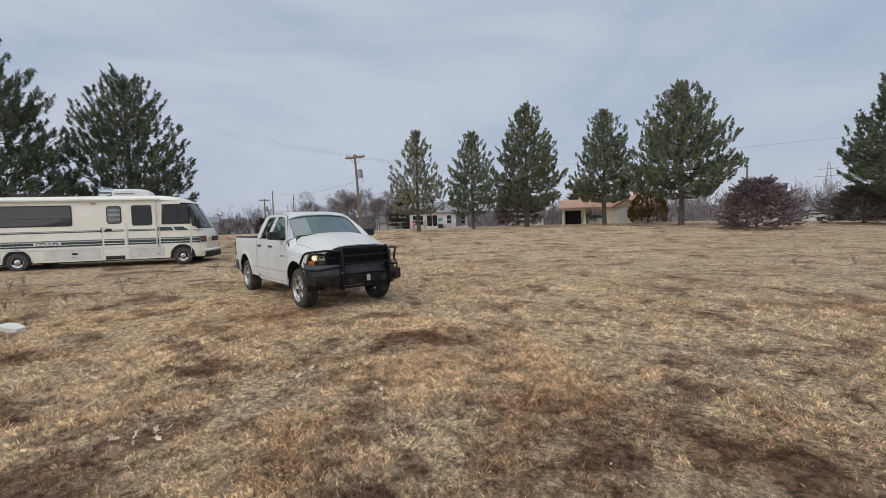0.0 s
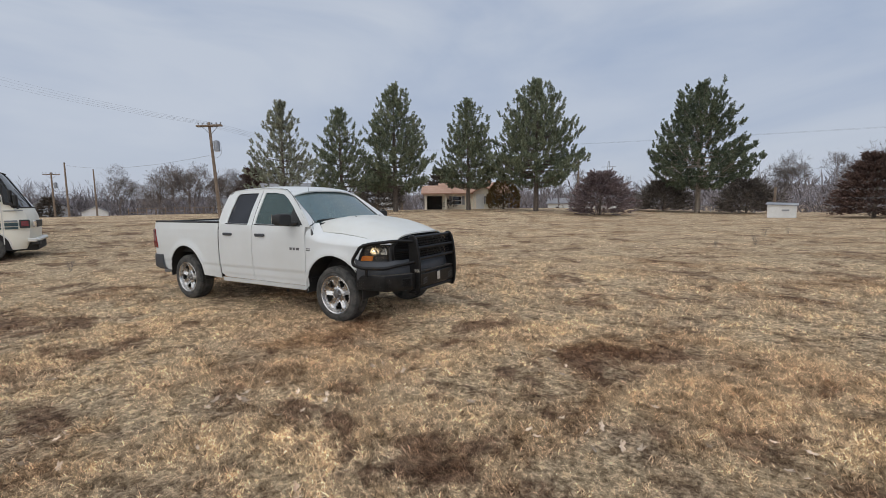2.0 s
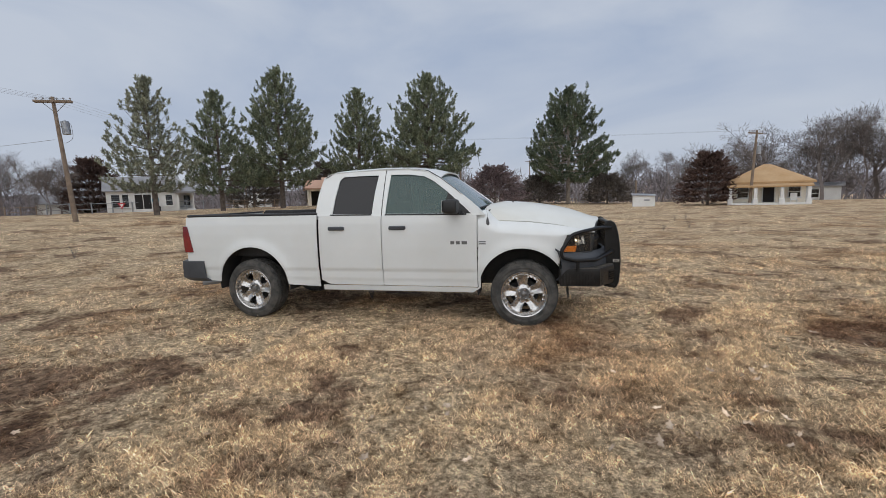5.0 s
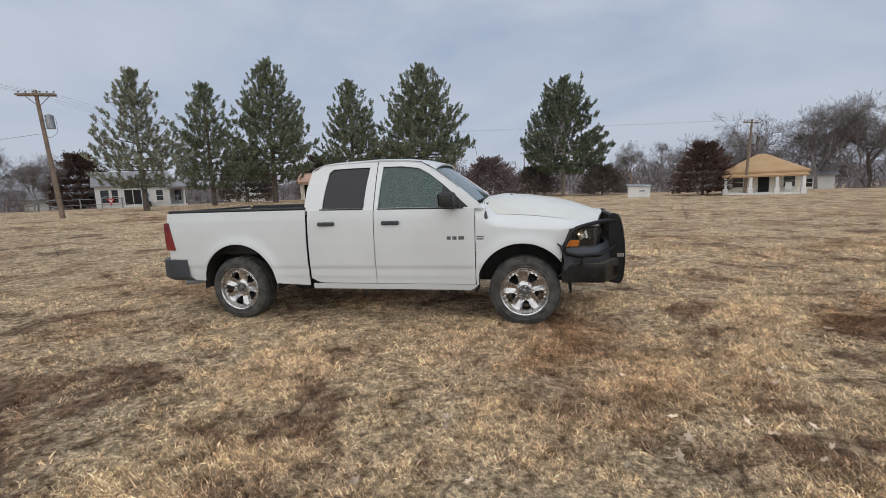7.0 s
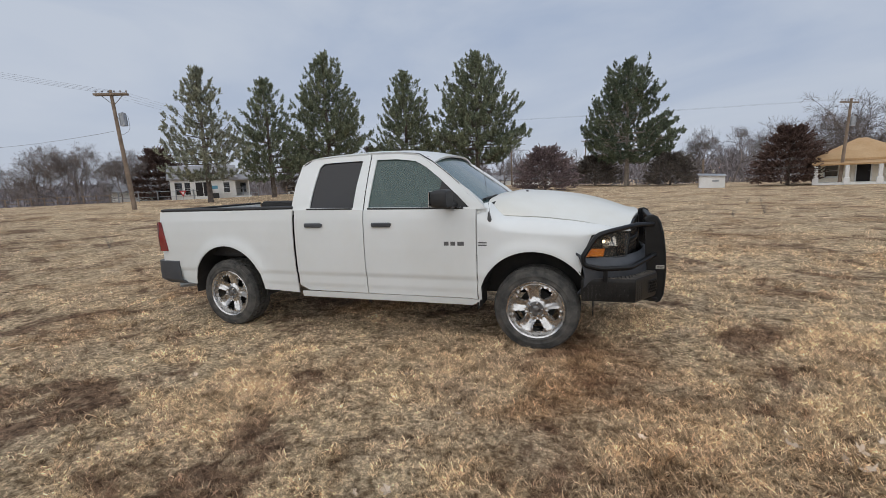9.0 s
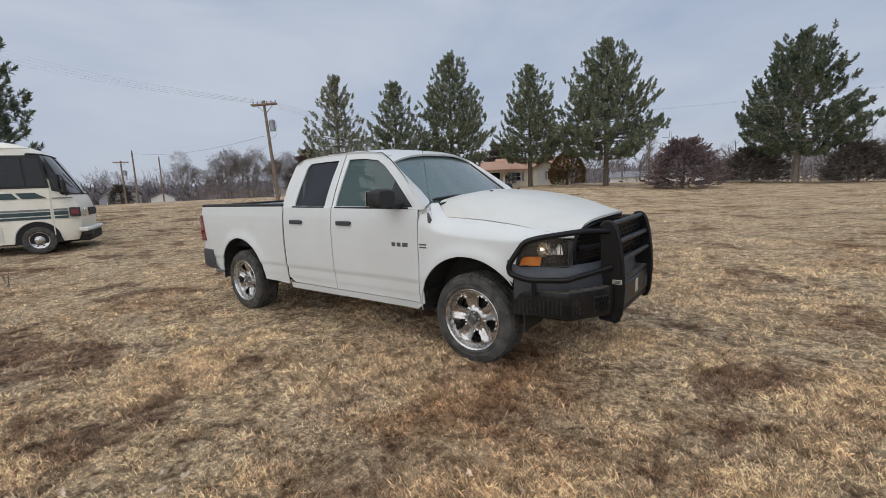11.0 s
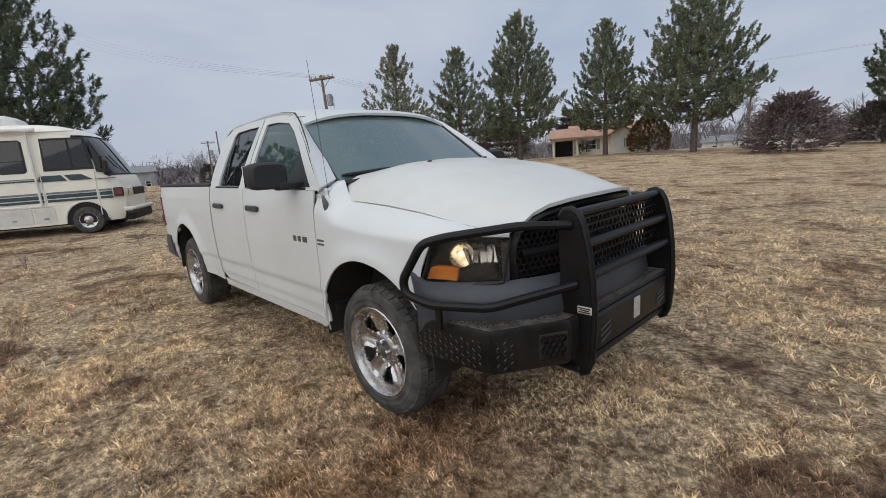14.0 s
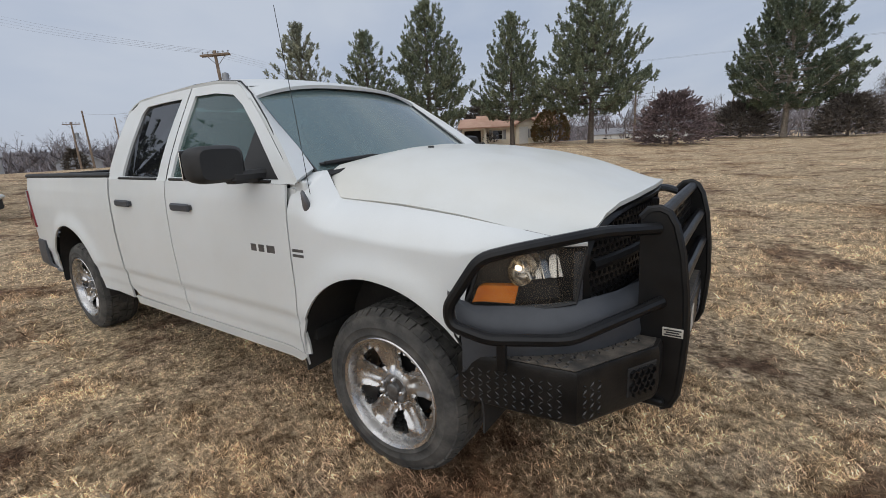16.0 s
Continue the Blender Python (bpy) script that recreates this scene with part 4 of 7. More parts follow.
# wheels
def tyre_data():
    w = 0.132
    prof = [(-w + 0.012, 0.262), (-w - 0.004, 0.274), (-w - 0.009, 0.287), (-w - 0.013, 0.291), (-w - 0.010, 0.298), (-w - 0.010, 0.322), (-w - 0.013, 0.327), (-w - 0.008, 0.336), (-w - 0.006, 0.348), (-w + 0.004, 0.374), (-w + 0.022, 0.388), (-0.06, 0.392), (0.06, 0.392), (w - 0.022, 0.388), (w - 0.004, 0.374), (w + 0.006, 0.345), (w + 0.010, 0.30), (w + 0.004, 0.262), (w - 0.012, 0.240)]
    return lathe(prof, 64)


def tread_data():
    V, Fc = [], []
    n = 56
    for row, (h0, h1, off) in enumerate(((-0.128, -0.092, 0), (-0.082, -0.034, 0.5), (-0.026, 0.026, 0), (0.034, 0.082, 0.5), (0.092, 0.128, 0))):
        for k in range(n):
            a0, a1 = math.tau * (k + off + 0.08) / n, math.tau * (k + off + 0.90) / n
            ch = 0.10 * math.tau / n * (1 if k % 2 else -1) * (row % 2 * 2 - 1)
            r0 = 0.385 if row not in (0, 4) else 0.366
            o = len(V)
            for h, rr in ((h0, 0.404 if row != 0 else 0.383), (h1, 0.404 if row != 4 else 0.383)):
                for a in (a0, a1):
                    a = a + (ch if h == h0 else 0)
                    V += [(r0 * math.cos(a), h, r0 * math.sin(a)), (rr * math.cos(a), h, rr * math.sin(a))]
            Fc += [(o + 1, o + 5, o + 7, o + 3), (o, o + 1, o + 3, o + 2), (o + 4, o + 6, o + 7, o + 5), (o, o + 4, o + 5, o + 1), (o + 2, o + 3, o + 7, o + 6)]
    return V, Fc


def disc_data():
    """Five broad spokes with raised rims round the openings, pressed in one wheel disc, outer face towards -y."""
    V, Fc = [], []
    seg, rings = 160, (0.035, 0.066, 0.080, 0.092, 0.104, 0.118, 0.132, 0.146, 0.160, 0.174, 0.188, 0.200, 0.214, 0.228)
    edge = lambda r: lerp(r, (0.102, 0.0), (0.108, 0.10), (0.118, 0.165), (0.146, 0.215), (0.174, 0.238), (0.190, 0.225), (0.198, 0.15), (0.203, 0.0))
    for r in rings:
        for k in range(seg):
            a = math.tau * k / seg
            ph = 0.5 - abs(((a / math.tau * 5) % 1) - 0.5)
            y = lerp(r, (0.035, -0.052), (0.066, -0.054), (0.080, -0.040), (0.104, -0.036), (0.16, -0.046), (0.20, -0.060), (0.214, -0.066), (0.228, -0.060))
            if 0.09 < r < 0.21:
                gap = ph - edge(r)
                y -= 0.016 * math.exp(-(gap / 0.045) ** 2) - 0.011 * math.exp(-((ph - 0.5) / 0.12) ** 2)
            V.append((r * math.cos(a), y, r * math.sin(a)))
    near = lambda k: 0.5 - abs((((k + 0.5) / seg * 5) % 1) - 0.5)
    for i in range(len(rings) - 1):
        for k in range(seg):
            if near(k) >= edge((rings[i] + rings[i + 1]) / 2):
                a, b = i * seg + k, i * seg + (k + 1) % seg
                Fc.append((a, a + seg, b + seg, b))
    return V, Fc


def build_wheel(x, y, s, spin):
    hub = new("wheel")
    hub.parent = truck
    hub.matrix_basis = pose(x, y, 0.386, 0, spin, 0 if s < 0 else 180) @ Matrix.Diagonal((0.975, 0.975, 0.975, 1))
    mk("tyre", tyre_data(), M["tyre"], hub, "worn dusty all-terrain tyre")
    mk("tyre_tread", tread_data(), M["tyre"], hub, smooth=False)
    lip = [(-0.118, 0.264), (-0.134, 0.276), (-0.138, 0.272), (-0.132, 0.262), (-0.108, 0.252), (-0.06, 0.246), (0.05, 0.240), (0.11, 0.264)]
    mk("rim_barrel", lathe(lip, 56), M["rim"], hub, solid=0.004)
    d = disc_data()
    mk("wheel_disc", ([(a * 1.10, b - 0.030, c * 1.10) for a, b, c in d[0]], d[1]), M["rim"], hub, "scuffed five-spoke steel wheel", angle=60, solid=0.012)
    mk("hub_cap", lathe([(-0.06, 0.076), (-0.084, 0.072), (-0.088, 0.066), (-0.088, 0.038), (-0.104, 0.033), (-0.108, 0.026), (-0.109, 0.001)], 32), M["hubgrey"], hub, "dark grey hub cap", angle=30)
    for k in range(5):
        a = math.tau * k / 5 + 0.3
        mk("lug_nut", moved(lathe([(-0.085, 0.0115), (-0.112, 0.011), (-0.118, 0.007), (-0.119, 0.001)], 6), Matrix.Translation((0.058 * math.cos(a), 0, 0.058 * math.sin(a)))), M["chrome"], hub, smooth=False)
    mk("brake_disc", lathe([(0.0, 0.02), (0.0, 0.17), (0.03, 0.17), (0.03, 0.02)], 24), M["under"], hub)


for x, y, s, spin in ((0, -0.815, -1, 12), (0, 0.815, 1, 40), (-3.57, -0.815, -1, 31), (-3.57, 0.815, 1, 5)):
    build_wheel(x, y, s, spin)


# underside, wheel arches, cabin
def build_under():
    for (cx, cz), tag in ((AF, "f"), (AR, "r")):
        for s in (-1, 1):
            rows = []
            for y in (0.955, 0.60):
                rows.append([(cx + (RA + 0.012) * math.cos(a), s * y, cz + (RA + 0.012) * math.sin(a)) for a in np.linspace(-0.12, math.pi + 0.12, 26)])
            mk("wheel_arch_liner", grid(rows), M["under"], truck, "black inner wheel arch liner", solid=0.008)
            mk("arch_wall", box(cx, s * 0.61, 0.72, 1.0, 0.02, 0.50), M["under"], truck)
    mk("chassis_rail", box(-1.9, -0.42, 0.50, 5.4, 0.10, 0.16, 0.02), M["under"], truck)
    mk("chassis_rail", box(-1.9, 0.42, 0.50, 5.4, 0.10, 0.16, 0.02), M["under"], truck)
    mk("cab_floor", box(-1.50, 0, 0.55, 2.0, 1.80, 0.06), M["under"], truck)
    mk("engine_block", box(0.15, 0, 0.75, 0.85, 0.9, 0.45, 0.05), M["under"], truck)
    mk("front_axle", tube([(0, -0.75, 0.39), (0, 0.75, 0.39)], 0.05, 10), M["under"], truck)
    mk("rear_axle", tube([(-3.57, -0.75, 0.39), (-3.57, 0.75, 0.39)], 0.06, 10), M["under"], truck)
    mk("differential", moved(lathe([(-0.16, 0.02), (-0.1, 0.12), (0.1, 0.12), (0.16, 0.02)], 14), Matrix.Translation((-3.57, 0, 0.39))), M["under"], truck)
    mk("fuel_tank", box(-2.2, 0.25, 0.50, 1.1, 0.5, 0.22, 0.04), M["under"], truck)
    mk("spare_tyre", moved(lathe([(-0.1, 0.2), (-0.1, 0.36), (0.1, 0.36), (0.1, 0.2)], 24, "z"), Matrix.Translation((-4.15, 0, 0.62))), M["tyre"], truck)


def build_cabin():
    for s in (-1, 1):
        mk("front_seat", join(box(-1.42, s * 0.42, 0.90, 0.52, 0.52, 0.18, 0.05), moved(box(0, 0, 0.30, 0.15, 0.50, 0.62, 0.06), pose(-1.70, s * 0.42, 0.92, 0, -14)), moved(box(0, 0, 0, 0.10, 0.26, 0.19, 0.04), pose(-1.88, s * 0.42, 1.62, 0, -10))), M["seat"], truck, "grey cloth seat")
        mk("door_trim", box(-1.55, s * 0.90, 1.0, 1.9, 0.03, 0.62, 0.01), M["seat"], truck)
    mk("rear_bench", join(box(-2.22, 0, 0.92, 0.45, 1.45, 0.16, 0.05), moved(box(0, 0, 0.3, 0.12, 1.45, 0.58, 0.05), pose(-2.42, 0, 0.92, 0, -10))), M["seat"], truck)
    rows = [[(x, y, z - 0.03 * (y / 0.75) ** 2) for y in np.linspace(-0.80, 0.80, 9)] for x, z in ((-0.45, 1.32), (-0.70, 1.325), (-0.84, 1.29), (-0.88, 1.15), (-0.80, 0.85))]
    mk("dashboard", grid(rows), M["plastic"], truck, solid=0.02)
    mk("dash_binnacle", box(-0.82, 0.40, 1.33, 0.16, 0.42, 0.09, 0.03), M["plastic"], truck)
    ringp = [(0.19 * math.cos(a), 0.19 * math.sin(a), 0) for a in np.linspace(0, math.tau, 25)]
    w = join(tube(ringp, 0.016, 8, caps=False), tube([(-0.18, 0, 0), (0.18, 0, 0)], 0.016, 6), tube([(0, 0, 0), (0, -0.18, 0)], 0.016, 6), lathe([(-0.03, 0.05), (0.01, 0.05), (0.012, 0.001)], 12, "z"))
    mk("steering_wheel", moved(w, Matrix.Translation((-1.02, 0.40, 1.27)) @ pose(0, 0, 0, 0, -62, 0) @ pose(0, 0, 0, 0, 0, 90)), M["trim"], truck)
    mk("rear_view_mirror", box(-1.06, 0, 1.73, 0.03, 0.24, 0.06, 0.01), M["trim"], truck)
    mk("headliner", grid([[(x, y, 1.86 - 0.05 * (y / 0.6) ** 2) for y in np.linspace(-0.62, 0.62, 7)] for x in (-2.5, -1.15)]), M["seat"], truck, solid=0.01)


build_under()
build_cabin()


# door furniture, mirrors, aerial
for s in (-1, 1):
    for x in (-1.51, -2.31):
        mk("door_handle", join(moved(box(0, 0, 0, 0.215, 0.022, 0.046, 0.010), Matrix.Translation((x, s * (side(x, 1.18) + 0.030), 1.185))), box(x - 0.09, s * (side(x, 1.18) + 0.012), 1.185, 0.03, 0.03, 0.03, 0.004), box(x + 0.09, s * (side(x, 1.18) + 0.012), 1.185, 0.03, 0.03, 0.03, 0.004)), M["plastic"], truck, "dark grey door handle")
        mk("handle_recess", box(x, s * (side(x, 1.18) + 0.001), 1.18, 0.17, 0.006, 0.06, 0.002), M["plastic"], truck)
    rows = []
    for x, g in ((-0.885, 0.60), (-0.87, 0.86), (-0.83, 0.97), (-0.78, 1.0), (-0.745, 0.96), (-0.725, 0.80)):
        rows.append([(x, s * (1.125 + 0.125 * g * math.copysign(abs(math.cos(a)) ** 0.45, math.cos(a))), 1.432 + 0.086 * g * math.copysign(abs(math.sin(a)) ** 0.45, math.sin(a))) for a in np.linspace(0, math.tau, 29)])
    vf = grid(rows)
    n = 29
    cap = [tuple(range(n - 1)), tuple(range(5 * n + n - 2, 5 * n - 1, -1))]
    mk("wing_mirror", (vf[0], vf[1] + cap), M["trim"], truck, "large black door mirror", angle=45)
    mk("mirror_arm", box(-0.77, s * 0.98, 1.365, 0.10, 0.22, 0.06, 0.018), M["trim"], truck)
    mk("mirror_glass", box(-0.888, s * 1.125, 1.435, 0.006, 0.215, 0.135, 0.002), M["chrome"], truck)
mk("aerial_base", moved(lathe([(0, 0.022), (0.03, 0.020), (0.09, 0.010), (0.10, 0.004)], 12, "z"), pose(-0.41, -0.930, 1.200, 14, 0, 0)), M["badge"], truck)
mk("aerial", tube([(-0.41, -0.91, 1.275), (-0.46, -0.90, 1.65), (-0.53, -0.885, 2.10)], 0.0016, 5), M["trim"], truck)

for s in (-1, 1):
    mk("door_jamb", join(box(-0.535, s * 0.912, 1.12, 0.06, 0.02, 0.36), box(-0.50, s * 0.885, 1.30, 0.12, 0.05, 0.07, 0.01)), M["white"], truck)
    mk("door_jamb", box(-1.717, s * 0.915, 0.90, 0.06, 0.02, 0.84), M["white"], truck)

# ---- motorhome: local frame x forward, y left, s measured from the front wheel ----
RVM = pose(-14.25, -1.0, rise(-14.25, -1.0), 0, 0, 66) @ pose(0.18, 1.18, 0, 0, 0, 0)
rv = thing("motorhome", "old cream motorhome with dark green stripes parked on grass", "motorhome", m=RVM)
RL, RH, HW = -8.6, 3.22, 1.18


def rv_nose(z):
    return lerp(z, (0.30, 0.92), (0.55, 1.03), (0.9, 1.07), (1.30, 1.03), (1.55, 0.95), (2.1, 0.66), (2.65, 0.36), (2.84, 0.16), (2.95, -0.06), (3.04, -0.36), (3.09, -0.75))


def build_rv():
    # one closed shell of sections
    zs = [0.32, 0.45, 0.62, 0.9, 1.15, 1.35, 1.55, 1.85, 2.2, 2.55, 2.72, 2.84, 2.95, 3.04, 3.09]
    rows = []
    for z in zs:
        f = rv_nose(z)
        w = HW - lerp(z, (0.3, 0.02), (0.6, 0), (2.6, 0.03), (2.84, 0.06), (2.95, 0.11), (3.04, 0.22), (3.09, 0.36))
        pts = [(RL, -w), (-6, -w), (-4, -w), (-2, -w), (-0.62, -w), (-0.5, -w), (0, -w), (f - 0.55, -w), (f - 0.30, -w * 0.965), (f - 0.12, -w * 0.85), (f - 0.02, -w * 0.55), (f, 0)]
        pts = [(min(x, f - 0.55 - 0.02 * (7 - i)) if 3 < i < 7 else x, y) for i, (x, y) in enumerate(pts)]
        pts = pts + [(x, -y) for x, y in pts[::-1][1:]]
        rows.append([(x, y, z) for x, y in pts])
    vf = grid(rows)
    n = len(rows[0])
    faces = list(vf[1]) + [tuple(range(14 * n, 15 * n))]
    for i in range(14):
        faces.append((i * n, (i + 1) * n, (i + 1) * n + n - 1, i * n + n - 1))
    # no openings are cut for the wheel arches: near-black plates paint their shade on the skirt
    mk("body", (vf[0], faces), M["rvwhite"], rv, "cream moulded body shell", angle=28)
    mk("roof_edge_trim", tube([(RL, -HW + 0.03, 2.86), (0.1, -HW + 0.03, 2.86)], 0.018, 6), M["frame"], rv)
    mk("chassis", box(-3.4, 0, 0.42, 9.0, 1.9, 0.30, 0.03), M["under"], rv)

    def plate(name, x0, x1, z0, z1, m, off=0.006, label="", r=0.0, th=0.012, lean=None):
        pts = [(x0 + r, z0), (x1 - r, z0), (x1, z0 + r), (x1, z1 - r), (x1 - r, z1), (x0 + r, z1), (x0, z1 - r), (x0, z0 + r)] if r else [(x0, z0), (x1, z0), (x1, z1), (x0, z1)]
        if lean:
            pts = lean
        dw = lambda z: HW - lerp(z, (0.3, 0.02), (0.6, 0), (2.6, 0.03), (2.95, 0.07))
        v = [(x, -dw(z) - off, z) for x, z in pts] + [(x, -dw(z) + th, z) for x, z in pts]
        k = len(pts)
        f = [tuple(range(k)), tuple(range(2 * k - 1, k - 1, -1))] + [(i, k + i, k + (i + 1) % k, (i + 1) % k) for i in range(k)]
        return mk(name, (v, f), m, rv, label, smooth=False)

    def window(x0, x1, z0, z1, blind=0.5):
        plate("window_frame", x0, x1, z0, z1, M["trim"], 0.012, "black rubber window frame", 0.06)
        plate("window_blind", x0 + 0.05, x1 - 0.05, z0 + (z1 - z0) * (1 - blind), z1 - 0.05, M["rvblind"], 0.015)
        plate("window_glass", x0 + 0.045, x1 - 0.045, z0 + 0.045, z1 - 0.045, M["gblack"], 0.020, "", 0.04, -0.017).visible_shadow = False
        plate("window_rail", x0 + 0.05, x1 - 0.05, z0 + (z1 - z0) * 0.36, z0 + (z1 - z0) * 0.36 + 0.02, M["trim"], 0.024)

    window(-1.92, -1.14, 1.78, 2.66, 0.5)
    window(-6.85, -4.12, 1.82, 2.70, 0.62)
    window(-8.4, -7.5, 1.82, 2.66, 0.6)
    # entry door
    plate("entry_door", -3.02, -2.22, 0.62, 2.80, M["rvwhite"], 0.012, "cream entry door", 0.05)
    plate("door_window_frame", -2.86, -2.30, 1.88, 2.64, M["trim"], 0.018, "", 0.08)
    plate("door_window", -2.82, -2.34, 1.92, 2.60, M["rvblind"], 0.022, "grey door window with pale blind bands", 0.05)
    for k in range(3):
        plate("door_blind_band", -2.80, -2.36, 2.02 + 0.2 * k, 2.10 + 0.2 * k, M["steel"], 0.025)
    plate("door_latch", -2.92, -2.70, 1.56, 1.68, M["trim"], 0.04, "", 0.02)
    plate("door_hinge_rail", -3.10, -3.07, 1.50, 1.72, M["trim"], 0.03)
    plate("grab_rail", -2.16, -2.12, 0.95, 1.9, M["frame"], 0.03)
    plate("door_step", -2.98, -2.26, 0.34, 0.50, M["trim"], 0.02, "black entry step")
    plate("porch_lamp", -3.42, -3.24, 2.72, 2.80, M["steel"], 0.04)
    mk("drip_rail", tube([(-3.06, -HW - 0.02, 2.80), (-2.9, -HW - 0.02, 2.86), (-2.3, -HW - 0.02, 2.86), (-2.14, -HW - 0.02, 2.80)], 0.014, 6), M["frame"], rv)
    # cab window: dark frame in two lights, sloping forward edge
    plate("cab_window_frame", 0, 0, 0, 0, M["trim"], 0.012, "black cab side window frame", lean=[(-0.78, 1.80), (0.38, 1.80), (0.28, 2.68), (-0.74, 2.68)])
    plate("cab_window_glass", 0, 0, 0, 0, M["gblack"], 0.022, "", th=-0.018, lean=[(-0.72, 1.86), (-0.12, 1.86), (-0.14, 2.62), (-0.69, 2.62)]).visible_shadow = False
    plate("cab_window_glass", 0, 0, 0, 0, M["gblack"], 0.022, "", th=-0.018, lean=[(-0.07, 1.86), (0.32, 1.86), (0.23, 2.62), (-0.09, 2.62)]).visible_shadow = False
    plate("cab_curtain", -0.70, -0.50, 1.9, 2.6, M["rvlow"], 0.016)
    plate("quarter_window_frame", 0, 0, 0, 0, M["trim"], 0.012, "", lean=[(0.42, 1.72), (0.78, 1.62), (0.48, 2.40), (0.36, 2.66)])
    plate("quarter_window_glass", 0, 0, 0, 0, M["gblack"], 0.020, "", th=-0.016, lean=[(0.47, 1.78), (0.70, 1.71), (0.47, 2.32), (0.41, 2.48)]).visible_shadow = False
    # windscreen across the nose
    rows = []
    for z in np.linspace(1.62, 2.72, 8):
        f = rv_nose(z) + 0.012
        rows.append([(f - 0.30, -HW * 0.955, z), (f - 0.12, -HW * 0.85, z), (f - 0.02, -HW * 0.55, z), (f, 0, z), (f - 0.02, HW * 0.55, z), (f - 0.12, HW * 0.85, z), (f - 0.30, HW * 0.955, z)])
    mk("windscreen", grid(rows), M["gblack"], rv, "dark wraparound motorhome windscreen", solid=0.006)
    for r in (rows[0], rows[-1]):
        mk("windscreen_seal", tube(r, 0.022, 6), M["trim"], rv)
    mk("windscreen_pillar", tube([r[0] for r in rows], 0.03, 6), M["trim"], rv)
    mk("windscreen_pillar", tube([r[6] for r in rows], 0.03, 6), M["trim"], rv)
    mk("windscreen_divider", tube([r[3] for r in rows], 0.02, 6), M["trim"], rv)
    mk("wiper", tube([(rv_nose(1.6) + 0.02, -0.3, 1.6), (rv_nose(1.9) + 0.04, -0.62, 1.9), (rv_nose(2.2) + 0.03, -0.68, 2.2)], 0.012, 5), M["trim"], rv)
    # stripes in bands, broken by body seams
    for a, b in ((RL + 0.02, -3.08), (-3.0, -2.24), (-2.10, -0.92)):
        plate("grey_stripe_band", a, b, 1.60, 1.625, M["rvgrey"], 0.016)
        plate("green_stripe_band", a, b, 1.545, 1.58, M["rvgreen"], 0.016)
    for a, b in ((RL + 0.02, -3.08), (-3.0, -2.24), (-2.10, -0.92), (-0.84, 0.32), (0.40, 0.70)):
        plate("grey_stripe_band", a, b, 1.175, 1.225, M["rvgrey"], 0.016)
        plate("green_stripe_band", a, b, 1.050, 1.150, M["rvgreen"], 0.016, "dark green stripe band")
        plate("green_stripe_band", a, b, 0.955, 1.020, M["rvgreen"], 0.016)
    plate("chevron_stripe", 0, 0, 0, 0, M["rvgreen"], 0.018, "dark green slanted stripe", lean=[(-0.92, 1.52), (-0.30, 1.52), (-0.42, 1.68), (-0.92, 1.68)])
    plate("chevron_stripe", 0, 0, 0, 0, M["rvgreen"], 0.018, lean=[(-0.22, 1.52), (0.30, 1.52), (0.05, 1.68), (-0.34, 1.68)])
    plate("hood_stripe", 0.40, 0.85, 1.505, 1.53, M["rvgrey"], 0.018)
    for k in range(7):
        plate("script_lettering_bar", -5.55 + 0.145 * k, -5.44 + 0.145 * k, 1.04 + 0.012 * (k % 2), 1.15 - 0.02 * (k % 3), M["frame"], 0.022, "white bar in place of script lettering" if k == 0 else "")
    # seams, lockers and lamps
    for x in (-3.055, -2.13, -0.88, 0.36):
        plate("body_seam", x - 0.012, x + 0.012, 0.5, 1.75 if x > -1 or x < -3 else 0.6, M["rvlow"], 0.020)
    for a, b in ((RL + 0.1, -6.7), (-5.2, -3.15), (-2.08, -1.25), (-1.20, -0.72)):
        plate("locker_door", a, b, 0.40, 0.80, M["rvlow"], 0.016, "grubby white locker door", 0.02)
        plate("locker_latch", (a + b) / 2 - 0.05, (a + b) / 2 + 0.05, 0.50, 0.53, M["steel"], 0.03)
    plate("skirt_rail", RL, -0.75, 0.84, 0.875, M["frame"], 0.03)
    plate("side_vent", -4.2, -4.0, 0.60, 0.68, M["trim"], 0.03)
    plate("headlamp_surround", 0.74, 0.98, 0.98, 1.24, M["trim"], 0.02, "dark headlamp surround", 0.02)
    plate("turn_lamp", 0.78, 0.95, 1.04, 1.20, M["red"], 0.03, "dark red corner lamp")
    for s in (-1, 1):
        mk("headlamp", box(1.04, s * 0.78, 1.10, 0.06, 0.34, 0.20, 0.02), M["chrome"], rv)
    mk("nose_grille", box(1.065, 0, 1.10, 0.03, 1.1, 0.22, 0.01), M["trim"], rv)
    mk("front_bumper", join(box(1.09, 0, 0.60, 0.14, 2.1, 0.13, 0.05), box(0.99, -1.08, 0.60, 0.24, 0.10, 0.12, 0.03), box(0.99, 1.08, 0.60, 0.24, 0.10, 0.12, 0.03)), M["rvlow"], rv, "dull white front bumper")
    mk("bumper_guard", box(1.06, -0.9, 0.50, 0.20, 0.36, 0.12, 0.02), M["trim"], rv)
    # awning arm and roll, roof units
    mk("awning_arm", join(box(-0.97, -HW - 0.055, 1.85, 0.055, 0.05, 1.95, 0.01), box(-0.97, -HW - 0.055, 2.86, 0.11, 0.08, 0.08, 0.02)), M["frame"], rv, "white awning arm")
    mk("awning_roll", tube([(-8.3, -HW - 0.07, 2.90), (-0.75, -HW - 0.07, 2.90)], 0.055, 10), M["rvlow"], rv, "rolled pale awning")
